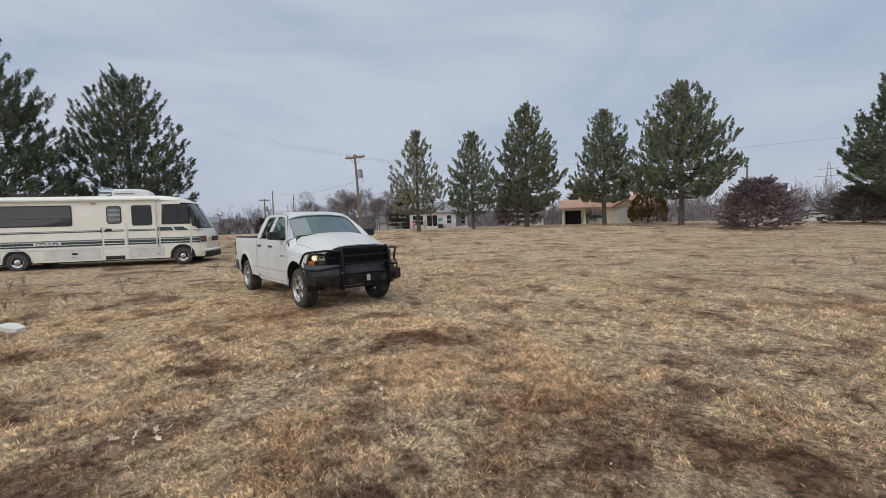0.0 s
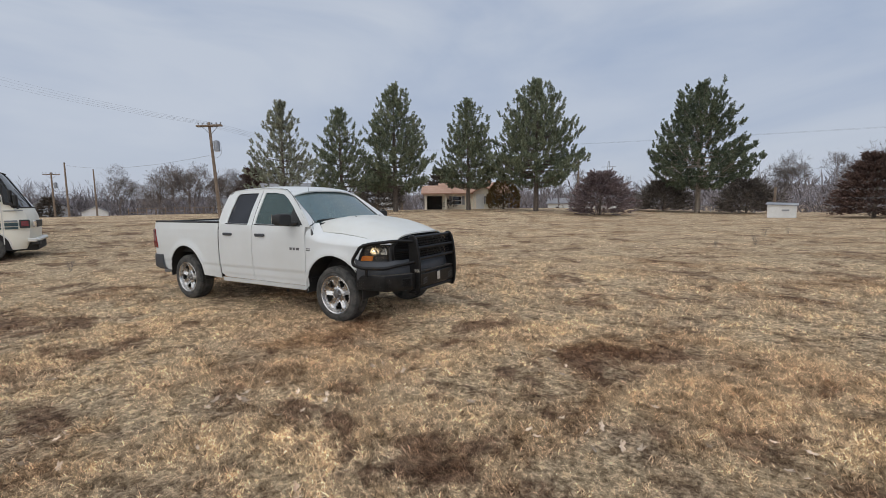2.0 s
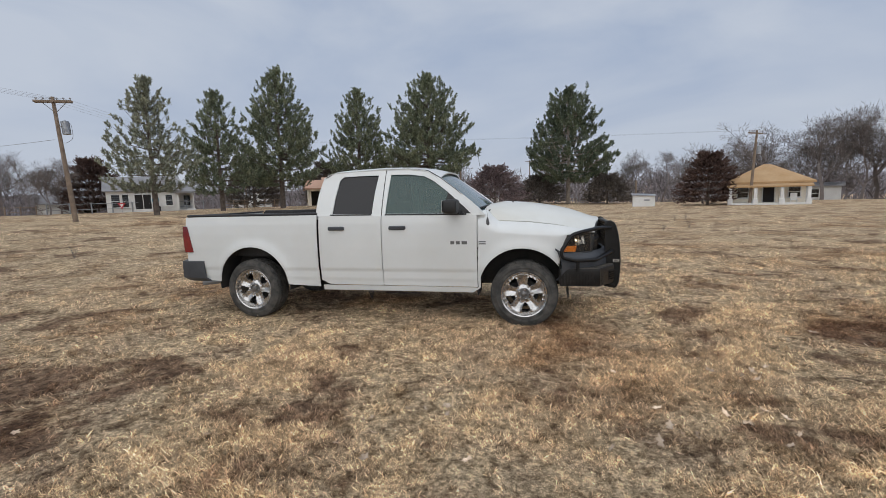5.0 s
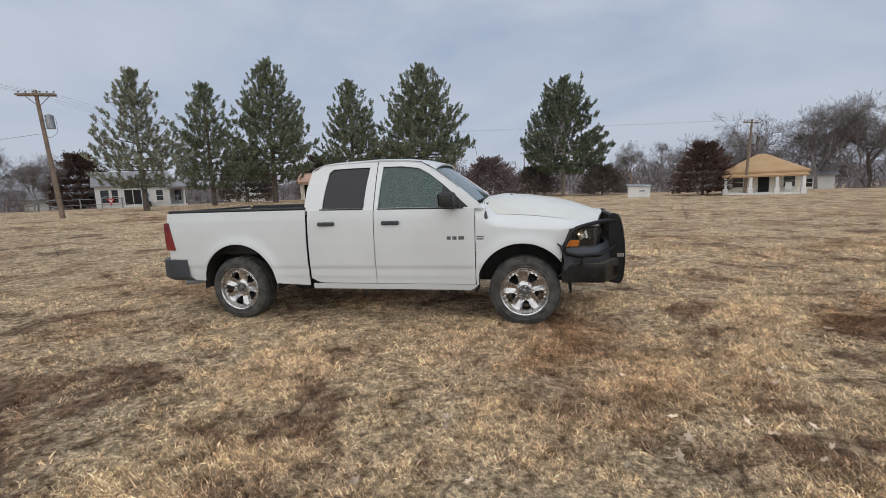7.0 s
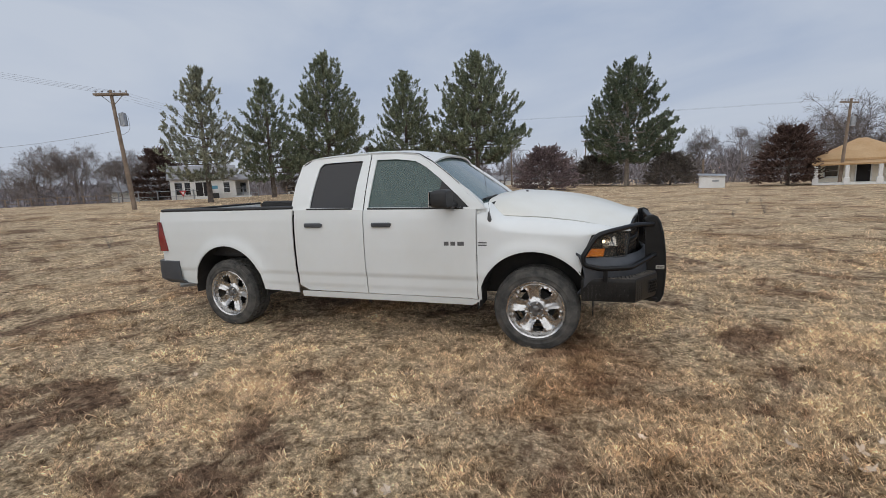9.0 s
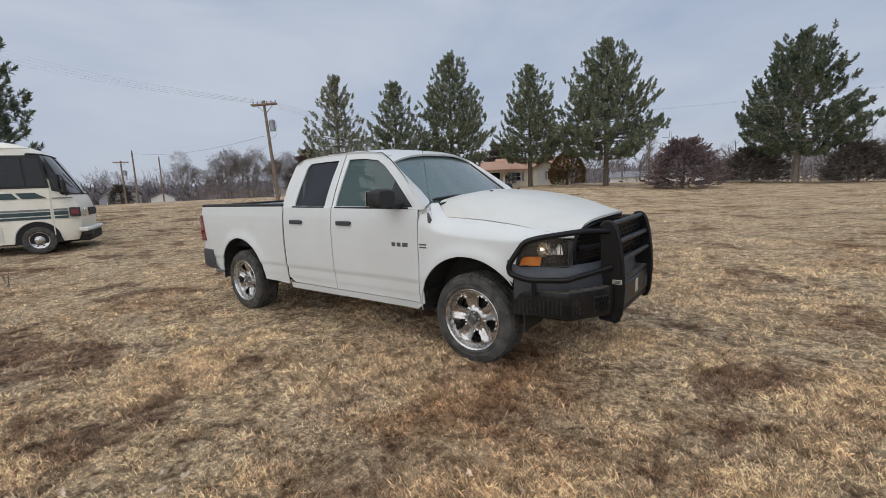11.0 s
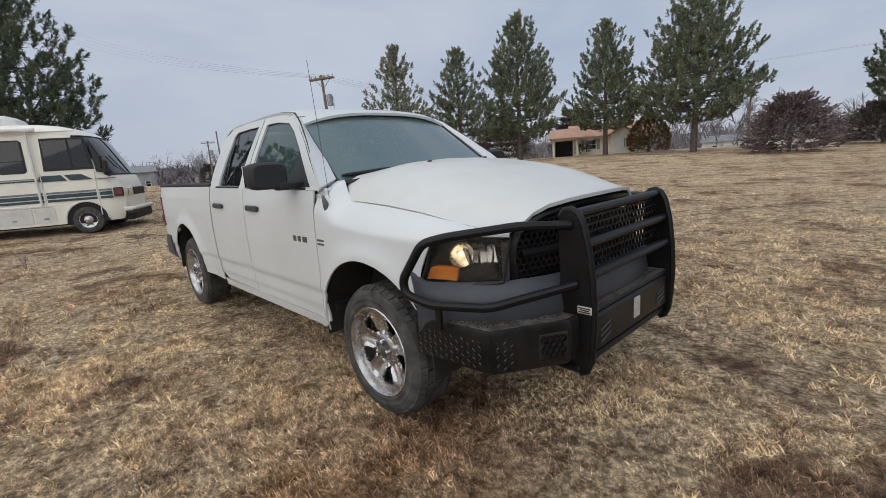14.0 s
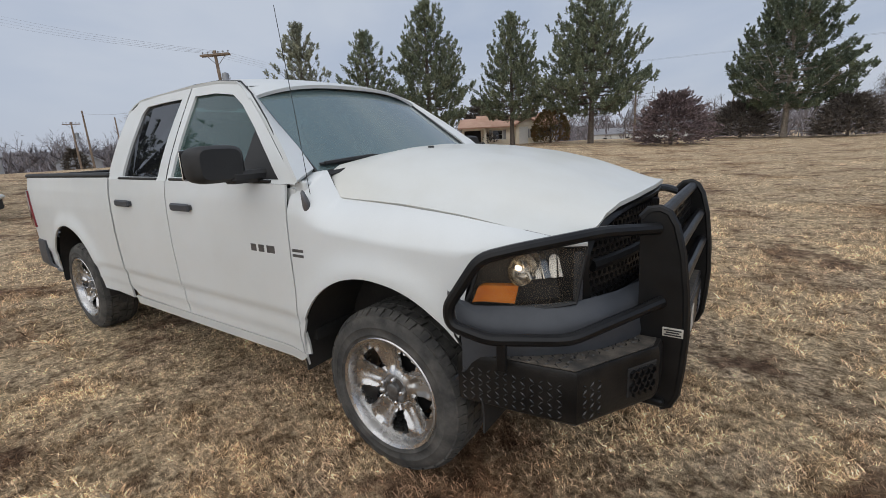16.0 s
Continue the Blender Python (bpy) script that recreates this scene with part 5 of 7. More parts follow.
    shell = [[(x, y, 3.07 + h) for y, h in ((-0.36, 0), (-0.36, 0.26 * g), (-0.28, 0.36 * g), (0.28, 0.36 * g), (0.36, 0.26 * g), (0.36, 0))] for x, g in ((-2.92, 0.85), (-2.86, 1), (-2.0, 1), (-1.70, 0.92), (-1.50, 0.62), (-1.42, 0.2))]
    sv = grid(shell)
    mk("air_conditioner", (sv[0], sv[1] + [(5, 4, 3, 2, 1, 0)]), M["frame"], rv, "white rooftop air conditioner", angle=30)
    for k in range(12):
        for z in (3.22, 3.32):
            mk("ac_slot", box(-2.78 + 0.065 * k, -0.363 + 0.02 * (z > 3.3), z, 0.035, 0.02, 0.06), M["trim"], rv)
    pod = [[(x, y, 3.06 + h) for y, h in ((-0.3, 0), (-0.26, 0.2 * g), (0.26, 0.2 * g), (0.3, 0))] for x, g in ((-6.7, 0.9), (-6.3, 1), (-6.0, 0.6), (-5.8, 0.1))]
    mk("roof_pod", grid(pod), M["trim"], rv, "dark roof vent pod")
    # mirror
    mk("mirror", join(box(0.74, -HW - 0.24, 1.83, 0.10, 0.20, 0.36, 0.03), tube([(0.76, -HW, 1.60), (0.76, -HW - 0.22, 1.58), (0.74, -HW - 0.24, 1.68)], 0.018, 6)), M["trim"], rv, "black door mirror")
    # wheels against near-black plates that paint in the arch shade
    for x in (0.0, -6.15):
        for s in (-1, 1):
            pts = [(x + 0.50 * math.cos(a), 0.40 + 0.50 * math.sin(a)) for a in np.linspace(0, math.pi, 17)] + [(x - 0.52, 0.30), (x + 0.52, 0.30)]
            hv = prism(pts, s * (HW + 0.004), s * (HW - 0.05), "y")
            mk("wheel_housing", hv, M["dark"], rv, "near-black plate for the shaded wheel arch", smooth=False)
            ed = [(x + 0.51 * math.cos(a), s * (HW + 0.006), 0.40 + 0.51 * math.sin(a)) for a in np.linspace(0, math.pi, 17)]
            mk("arch_lip", tube(ed, 0.02, 6), M["rvlow"], rv)
            w = new("wheel")
            w.parent = rv
            w.matrix_basis = pose(x, s * (HW - 0.10), 0.385, 0, 20, 0 if s < 0 else 180)
            t = lathe([(0.10, 0.22), (-0.11, 0.23), (-0.125, 0.27), (-0.12, 0.33), (-0.10, 0.375), (0.10, 0.375), (0.12, 0.33)], 40)
            mk("tyre", t, M["tyre"], w, "worn motorhome tyre")
            d = lathe([(-0.10, 0.235), (-0.118, 0.225), (-0.10, 0.20), (-0.085, 0.15), (-0.10, 0.12), (-0.125, 0.10), (-0.135, 0.06), (-0.137, 0.001)], 32)
            mk("rim", d, M["rim"], w, "scuffed steel wheel trim", angle=25)
            for k in range(8):
                a = math.tau * k / 8
                # flat near-black discs stand for the shade inside the rim holes
                mk("rim_hole_shade", moved(lathe([(-0.10, 0.001), (-0.10, 0.02)], 8), Matrix.Translation((0.17 * math.cos(a), 0.004, 0.17 * math.sin(a)))), M["dark"], w, smooth=False)


build_rv()

mk("side_mirror", join(box(0.62, -HW - 0.16, 1.98, 0.09, 0.16, 0.36, 0.03), tube([(0.62, -HW - 0.14, 1.82), (0.66, -HW - 0.08, 1.70), (0.66, -HW + 0.10, 1.64)], 0.018, 6)), M["trim"], rv, "black cab side mirror")

# ---- trees ----
def sprays(centres, dirs, length, width, per, spread, rng, droop=0.0):
    """Needle tufts: per tuft a fan of narrow two-triangle blades. Returns vertices and triangles as arrays."""
    C, D = np.asarray(centres, float), np.asarray(dirs, float)
    D = D / np.linalg.norm(D, axis=1)[:, None]
    n = len(C)
    c = np.repeat(C, per, 0)
    d = np.repeat(D, per, 0) + rng.normal(0, spread, (n * per, 3))
    d[:, 2] -= droop
    d /= np.linalg.norm(d, axis=1)[:, None]
    L = length * rng.uniform(0.6, 1.15, (n * per, 1))
    s = np.cross(d, rng.normal(0, 1, (n * per, 3)))
    s /= np.linalg.norm(s, axis=1)[:, None] + 1e-9
    w = width * rng.uniform(0.7, 1.3, (n * per, 1))
    base = c + rng.normal(0, length * 0.16, c.shape)
    a, b, t = base - s * w * 0.35, base + s * w * 0.35, base + d * L
    m1, m2 = base + d * L * 0.55 - s * w, base + d * L * 0.55 + s * w
    V = np.stack([a, b, m2, t, m1], 1).reshape(-1, 3)
    k = (np.arange(n * per) * 5)[:, None]
    Fc = np.concatenate([k + [0, 1, 2], k + [0, 2, 4], k + [4, 2, 3]], 0)
    return V, Fc


def fingers(bases, dirs, length, needle, width, per, rng, flat=0.0, splay=0.75):
    """Bottle-brush twigs: needles set all along a short shoot and pointing forward. Arrays of vertices and triangles."""
    C, D = np.asarray(bases, float), np.asarray(dirs, float)
    D = D / np.linalg.norm(D, axis=1)[:, None]
    n = len(C)
    L = length * rng.uniform(0.6, 1.25, n)
    f = rng.uniform(0, 1, (n, per))
    c = C[:, None, :] + D[:, None, :] * (L[:, None] * f)[..., None]
    out = rng.normal(0, 1, (n, per, 3))
    out[..., 2] *= 1 - flat
    d = D[:, None, :] + out * splay * (1.05 - 0.55 * f)[..., None]
    d /= np.linalg.norm(d, axis=2)[..., None]
    ln = needle * rng.uniform(0.65, 1.2, (n, per, 1))
    s = np.cross(d, rng.normal(0, 1, (n, per, 3)))
    s /= np.linalg.norm(s, axis=2)[..., None] + 1e-9
    w = width * rng.uniform(0.7, 1.3, (n, per, 1))
    V = np.stack([c - s * w * 0.5, c + d * ln * 0.5 + s * w, c + d * ln, c + d * ln * 0.4 - s * w], 2).reshape(-1, 3)
    k = (np.arange(n * per) * 4)[:, None]
    return V, np.concatenate([k + [0, 1, 2], k + [0, 2, 3]], 0)


def pine(name, x, y, height, width, seed, foliage, label, clear=0.13, dense=1.0, blunt=0.0, lean=0.0, trunk="bark", fine=1.0):
    """A trunk, whorls of upswept limbs and bottle-brush shoots along their outer parts."""
    rng = np.random.default_rng(seed)
    z0 = rise(x, y)
    t = thing(name, label, "tree", "pines round the field", pose(x, y, z0 - 0.05))
    parts, cen, dirs = [], [], []
    wob = [(lean * (h / height) ** 2 * height + rng.normal(0, 0.02) * height * 0.05, rng.normal(0, 0.02) * height * 0.05, h) for h in np.linspace(0, height, 9)]
    parts.append(tube(wob, 0.021 * height, 9, taper=0.03))
    axis = lambda h: Vector((lean * (h / height) ** 2 * height, 0, h))
    nw = int(height * 1.55)
    for i in range(nw):
        u = (i + rng.uniform(-0.3, 0.3)) / nw
        h = height * (clear + (0.97 - clear) * u)
        reach = width / 2 * (min(1.0, (u + 0.13) / 0.26) * max(0.0, 1 - u) ** (1.02 - 0.5 * blunt) * 1.14 * min(1.0, (1.02 - u) / 0.22 + 0.12) + 0.02)
        k = int(rng.integers(4, 7)) if u < 0.86 else 3
        a0 = rng.uniform(0, math.tau)
        for j in range(k):
            a = a0 + math.tau * j / k + rng.normal(0, 0.25)
            r = reach * rng.uniform(0.74, 1.04)
            up = lerp(u, (0, 0.0), (0.2, 0.20), (0.6, 0.58), (1, 1.3)) + rng.normal(0, 0.06)
            o = axis(h)
            out = Vector((math.cos(a), math.sin(a), 0))
            mid = o + (out + Vector((0, 0, up * 0.5 - 0.10))) * r * 0.55
            end = o + (out + Vector((0, 0, up + 0.06))) * r
            parts.append(tube([o, mid, end], max(0.014, 0.016 * r + 0.012), 4, taper=0.010, caps=False))
            nt = max(2, int(r * 1.95 * dense + 0.6))
            across = Vector((-math.sin(a), math.cos(a), 0))
            for q in range(nt):
                f = lerp(q / max(nt - 1, 1), (0, 0.34), (1, 1.0)) + rng.normal(0, 0.03)
                p = (o + (mid - o) * f * 2) if f < 0.5 else (mid + (end - mid) * (f - 0.5) * 2)
                for sd in ((-1, 1) if q < nt - 1 else (0,)):
                    sd *= rng.uniform(0.45, 1.25)
                    twig = p + across * sd * (0.20 * r * (1.15 - abs(f - 0.6)) + 0.12) + out * 0.08 * r
                    if sd:
                        parts.append(tube([p - (end - o) * 0.05, twig], 0.012, 3, taper=0.006, caps=False))
                    for m in range(2):
                        cen.append(twig + Vector(rng.normal(0, 0.11, 3)))
                        dirs.append(out * 0.45 + Vector((0, 0, 0.78 + 0.45 * u)) + across * sd * 0.22 + Vector(rng.normal(0, 0.17, 3)))
    for q in range(10):
        cen.append(axis(height * (0.84 + 0.125 * q / 10)) + Vector(rng.normal(0, 0.04, 3)))
        dirs.append(Vector((rng.normal(0, 0.5 - 0.05 * q), rng.normal(0, 0.5 - 0.05 * q), 1)))
    mk("trunk", join(*parts), M[trunk], t, "dark pine trunk and limbs", angle=60)
    g = (height / 13) ** 0.6
    V, Fc = fingers(cen, dirs, 0.52 * g, 0.29 * g * fine ** 0.3, 0.040 * g * fine, int(30 / fine), rng, splay=0.78)
    fast("crown", V, Fc, M[foliage], t, "tufted needle crown with gaps")
    return t


def cedar(name, x, y, height, width, seed, foliage, label, top=0.5, lift=0.3, smooth=False):
    """A dense low evergreen of layered plumes with a ragged outline, or a close rounded one."""
    rng = np.random.default_rng(seed)
    t = thing(name, label, "tree", "cedars beyond the field", pose(x, y, rise(x, y) - 0.05))
    cen, dirs, parts = [], [], [tube([(0, 0, 0), (0.05, 0, height * 0.45), (0, 0, height * 0.82)], 0.02 * height + 0.05, 7, taper=0.03)]
    n = int((900 if smooth else 760) * width * height / 12)
    for i in range(n):
        u = rng.uniform(0, 1) ** 0.85
        if not smooth:
            u = (math.floor(u * 7) + 0.35 + rng.normal(0, 0.15)) / 7
        a = rng.uniform(0, math.tau)
        if smooth:
            rad = width / 2 * math.sin(math.pi * min(0.97, 0.32 + u * 0.66)) ** 0.62
            r = rad * rng.uniform(0.80, 0.97)
            z = 0.10 + u * height * 0.93
        else:
            rad = width / 2 * (math.sin(math.pi * min(1, max(0.05, 0.25 + u * 0.75))) ** 0.75 * (1 - top * u) + 0.05)
            lump = 1 + 0.15 * math.sin(3 * a + seed + 2 * u) + 0.12 * math.sin(5 * a + 9 * u)
            r = rad * lump * (rng.uniform(0.45, 0.92) if i % 6 else rng.uniform(0.85, 1.02))
            z = 0.22 + u * height * 0.88 + 0.10 * r * rng.normal(0.3, 0.6)
        cen.append((r * math.cos(a), r * math.sin(a), z))
        dirs.append((math.cos(a), math.sin(a), lift + rng.normal(0, 0.16) + max(0, u - 0.3) * 1.2))
        if i % 25 == 0:
            parts.append(tube([(0, 0, max(0.1, z - r * 0.3)), (r * 0.9 * math.cos(a), r * 0.9 * math.sin(a), z)], 0.02, 3, taper=0.006, caps=False))
    mk("trunk", join(*parts), M["bark"], t, angle=60)
    if smooth:
        V, Fc = fingers(cen, dirs, 0.22, 0.16, 0.036, 13, rng, splay=0.9)
    else:
        V, Fc = fingers(cen, dirs, 0.11 * width + 0.14, 0.21, 0.048, 15, rng, flat=0.62, splay=0.58)
    fast("crown", V, Fc, M[foliage], t, "layered evergreen sprays")
    return t


def branching(rng, height, spread, depth, girth, start=(0, 0, 0)):
    """Limbs of a bare tree as thin three-sided bars: vertices, triangles, and the last shoots' ends and directions."""
    V, Fc, tips = [], [], []

    def limb(p, d, ln, r, lev):
        q = p
        steps = 3 if lev < 2 else 2
        pts = [p]
        for s in range(steps):
            d = (d + Vector(rng.normal(0, 0.16, 3)) + Vector((0, 0, 0.05))).normalized()
            q = q + d * ln / steps
            pts.append(q)
        o = len(V)
        up = d.orthogonal().normalized()
        sd = d.cross(up)
        for i, pt in enumerate(pts):
            rr = r * (1 - 0.5 * i / steps)
            for k in range(3):
                a = math.tau * k / 3
                V.append(pt + (up * math.cos(a) + sd * math.sin(a)) * rr)
        for i in range(steps):
            for k in range(3):
                a, b = o + i * 3 + k, o + i * 3 + (k + 1) % 3
                Fc.append((a, b, b + 3))
                Fc.append((a, b + 3, a + 3))
        if lev >= depth:
            tips.append((tuple(q), tuple(d)))
            return
        n = int(rng.integers(2, 5)) if lev > 2 else 4
        for k in range(n):
            f = rng.uniform(0.35, 1.0) if k else 1.0
            base = pts[0] + (pts[-1] - pts[0]) * f
            side = Vector(rng.normal(0, 1, 3))
            nd = (d * 0.8 + side * spread * 0.62 + Vector((0, 0, 0.12))).normalized()
            limb(base, nd, ln * rng.uniform(0.55, 0.82), r * 0.55, lev + 1)

    limb(Vector(start), Vector((rng.normal(0, 0.05), rng.normal(0, 0.05), 1)), height * 0.30, girth, 0)
    return V, Fc, tips


def bare_tree(x, y, height, seed, label="leafless grey-brown deciduous tree", depth=5, spread=0.9):
    rng = np.random.default_rng(seed)
    t = thing("bare_tree", label, "tree", "bare trees beyond the field", pose(x, y, rise(x, y) - 0.1))
    V, Fc, tips = branching(rng, height, spread, depth, height * 0.016)
    V = np.array(V)
    g = height / V[:, 2].max()
    V *= g
    fast("limb_crown", V, np.array(Fc), M["twig"], t, "bare spreading branches")
    p, d = np.array([q[0] for q in tips]) * g, np.array([q[1] for q in tips])
    V, Fc = sprays(p, d, 0.095 * height, 0.0015 * height, 6, 0.6, rng)
    tagged(fast("twig_haze", V, Fc, M["twig"], t, "haze of fine bare twigs"), kind="stuff")
    return t


PINES = (
    ("pine_tree", -27.7, 21.7, 10.0, 6.4, 11, "needle2", "sparse grey-green pine at the field edge", 0.17, 0.75, 0.1, 0.0),
    ("pine_tree", -28.4, 29.7, 10.8, 6.8, 12, "needle", "narrow green pine at the field edge", 0.16, 0.9, 0.15, 0.0),
    ("pine_tree", -26.5, 36.5, 14.3, 9.8, 13, "needle", "tall dark green pine at the field edge", 0.17, 0.8, 0.1, 0.0),
    ("pine_tree", -20.4, 43.0, 13.3, 8.4, 14, "needle", "forked green pine at the field edge", 0.20, 0.85, 0.2, 0.0),
    ("pine_tree", -12.6, 44.9, 14.9, 11.6, 15, "needle", "broad tall green pine at the field edge", 0.20, 0.8, 0.15, 0.0),
    ("pine_tree", 3.5, 55.4, 15.0, 11.6, 16, "needle3", "stout dense green pine with pale trunk", 0.19, 1.0, 0.35, 0.0),
)
for nm, x, y, h, w, sd, fo, lab, cl_, de, bl, le in PINES:
    pine(nm, x, y, h, w, sd, fo, lab, cl_, de, bl, le, "barklight" if sd == 16 else "bark")
pine("pine_tree", -24.5, -1.9, 10.6, 7.7, 21, "needle3", "big dark round-topped pine behind the motorhome", 0.14, 1.15, 0.62, fine=0.5)
pine("pine_tree", -24.0, -7.8, 11.2, 7.6, 22, "needle3", "dark pine beside the motorhome", 0.14, 1.1, 0.45, fine=0.5)
cedar("cedar_bush", -4.7, 41.0, 4.3, 6.0, 31, "cedar", "broad purple-brown winter cedar", 0.45, 0.22)
cedar("cedar_tree", 15.7, 41.6, 5.2, 5.2, 32, "cedar2", "rust-brown winter cedar beside the shed", 0.55, 0.3)
cedar("cedar_bush", 8.2, 54.0, 3.6, 6.0, 33, "dkcedar", "dark brown-green cedar under the pine")
cedar("cedar_bush", -0.2, 56.5, 3.6, 6.5, 34, "dkcedar", "dark brown-green cedar under the pine")
cedar("round_shrub", -18.9, 50.2, 4.0, 4.5, 35, "shrub", "rounded bronze-green evergreen shrub", 0.25, 0.7, True)
cedar("cedar_tree", -50.0, 35.5, 6.4, 6.4, 36, "cedar2", "rusty dark cedar behind the white house", 0.6, 0.3)
cedar("cedar_tree", -37.0, 46.5, 6.0, 7.0, 37, "dkcedar", "dark cedar behind the pine row", 0.5, 0.3)
cedar("cedar_tree", -31.0, 55.0, 6.5, 6.0, 38, "dkcedar", "dark cedar beside the bungalow", 0.5, 0.3)
cedar("small_shrub", -27.2, 50.2, 1.2, 2.0, 39, "dkcedar", "low dark foundation shrub", 0.3, 0.5)
cedar("small_shrub", -22.0, 53.0, 1.2, 1.8, 40, "dkcedar", "low dark foundation shrub", 0.3, 0.5)
cedar("cedar_tree", -74.0, 20.5, 3.0, 3.0, 41, "dkcedar", "small dark cedar by far houses", 0.6, 0.3)
for i, (x, y, h) in enumerate(((-52, 27.5, 6.0), (-47, 28.5, 5.0), (-57, 31, 7.0), (-62, 24, 6.5), (27, 58, 9.5), (32.5, 55.5, 10.0), (37, 56.5, 10.8), (42, 53, 11), (47, 49, 11), (24, 66, 9), (12, 62, 7), (17, 64, 7.5), (-66, 34, 7.5), (-13, 62, 5.5), (30, 64, 10.0), (35.5, 61, 10.5), (40, 59, 11), (45, 55, 11), (50, 53, 11.5), (52, 46, 11), (-49.5, 31.5, 5.5), (-54.5, 25, 5.5))):
    bare_tree(x, y, h, 50 + i, depth=5, spread=0.72)


# far winter woods: one mass of thin bare trees on the skyline
def build_woods():
    rng = np.random.default_rng(7)
    Vs, Fs, k = [], [], 0
    stock = [branching(np.random.default_rng(200 + i), 1.0, 0.75, 3, 0.012)[:2] for i in range(9)]
    stock = [(np.array([tuple(p) for p in v]), np.array(f)) for v, f in stock]
    stock = [(v / v[:, 2].max(), f) for v, f in stock]
    tips, heads = [], []
    for i in range(380):
        a = radians(rng.uniform(-20, 235))
        west = lerp(math.degrees(a), (60, 0), (100, 0.5), (140, 0.8), (160, 1))
        r = rng.uniform(95 + 35 * west, 195)
        x, y = r * math.cos(a), r * math.sin(a)
        h = rng.uniform(7.5, 12.0) * (r / 120) ** 0.6 * (1 - 0.14 * west)
        v, f = stock[i % 9]
        c, s = math.cos(i * 1.3), math.sin(i * 1.3)
        z0 = rise(x, y) - 0.2
        w = np.stack([(v[:, 0] * c - v[:, 1] * s) * h * 1.15 + x, (v[:, 0] * s + v[:, 1] * c) * h * 1.15 + y, v[:, 2] * h + z0], 1)
        Vs.append(w)
        Fs.append(f + k)
        k += len(v)
        ends = w[-3::-27][:60]
        ends = ends[ends[:, 2] > z0 + 0.35 * h]
        tips.append(ends)
        heads.append(ends - np.array((x, y, z0 + 0.25 * h)))
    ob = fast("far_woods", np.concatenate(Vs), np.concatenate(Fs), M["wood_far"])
    tagged(ob, "skyline band of leafless winter woods, haze put into the colour", "woods", kind="stuff")
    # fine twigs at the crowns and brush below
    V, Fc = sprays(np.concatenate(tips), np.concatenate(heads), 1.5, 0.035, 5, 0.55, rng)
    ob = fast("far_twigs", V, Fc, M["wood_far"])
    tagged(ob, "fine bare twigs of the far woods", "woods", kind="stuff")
    n = 14000
    a = np.radians(rng.uniform(-20, 235, n))
    r = rng.uniform(88, 200, n)
    r = np.where(a > 1.9, np.maximum(r, 122), r)
    base = np.stack([r * np.cos(a), r * np.sin(a), rng.uniform(0.0, 1.0, n) * np.where(a > 1.9, 5.6, 5.2)], 1)
    base[:, 2] += np.array([rise(p, q) for p, q in base[:, :2].tolist()])
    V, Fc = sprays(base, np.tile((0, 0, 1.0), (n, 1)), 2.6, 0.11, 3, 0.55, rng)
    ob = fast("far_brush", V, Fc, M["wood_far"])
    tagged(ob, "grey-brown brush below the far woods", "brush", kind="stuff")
    # low ridge behind
    rows = []
    for z in (0.0, 0.55, 0.85, 1.0):
        rows.append([((300 + 60 * z) * math.cos(b), (300 + 60 * z) * math.sin(b), -5 + z * (13.5 + 4.5 * noise.noise((b * 3.1, 2, 0)) + 1.5 * noise.noise((b * 14, 5, 0)))) for b in np.linspace(radians(-30), radians(245), 220)])
    tagged(mk("backdrop_ridge", grid(rows), M["hill"]), "low wooded ridge on the horizon, haze put into the colour", "hill", kind="structure")


build_woods()

# ---- houses, poles and other things beyond the field ----
def at(x, y, turn=0.0, dz=0.0):
    return pose(x, y, rise(x, y) + dz, 0, 0, turn)


def add_window(parent, x, y, z, w, h, normal="y", shutters=False):
    """A window on a wall facing -y (or along x), with frame, bars, sill and glass."""
    win = new("window")
    win.parent = parent
    win.matrix_basis = pose(x, y, z, 0, 0, {"y": 0, "x": 90, "-x": -90}[normal])
    mk("window_frame", join(box(0, -0.03, h / 2, w + 0.16, 0.06, 0.08, 0.01), box(0, -0.03, -h / 2, w + 0.16, 0.06, 0.08, 0.01), box(-w / 2, -0.03, 0, 0.08, 0.06, h, 0.01), box(w / 2, -0.03, 0, 0.08, 0.06, h, 0.01), box(0, -0.03, 0, w, 0.05, 0.045)), M["frame"], win)
    mk("window_sill", box(0, -0.06, -h / 2 - 0.06, w + 0.24, 0.12, 0.05, 0.01), M["frame"], win)
    mk("pane", box(0, -0.005, 0, w, 0.008, h), M["pane"], win)
    # near-black sheet paints the unlit room behind the glass
    mk("room_shade_sheet", box(0, 0.004, 0, w, 0.006, h), M["dark"], win)
    if shutters:
        for s in (-1, 1):
            mk("shutter", box(s * (w / 2 + 0.26), -0.02, 0, 0.36, 0.04, h + 0.1, 0.01), M["hgrey"], win)


def add_door(parent, x, y, z, w, h, m, normal="y"):
    d = new("door")
    d.parent = parent
    d.matrix_basis = pose(x, y, z, 0, 0, {"y": 0, "x": 90, "-x": -90}[normal])
    mk("door_leaf", box(0, -0.02, h / 2, w, 0.05, h, 0.01), m, d)
    mk("door_frame", join(box(-w / 2 - 0.05, -0.03, h / 2, 0.1, 0.07, h, 0.01), box(w / 2 + 0.05, -0.03, h / 2, 0.1, 0.07, h, 0.01), box(0, -0.03, h + 0.05, w + 0.2, 0.07, 0.1, 0.01)), M["frame"], d)
    mk("door_knob", box(w * 0.38, -0.07, h * 0.48, 0.05, 0.05, 0.05, 0.02), M["steel"], d)


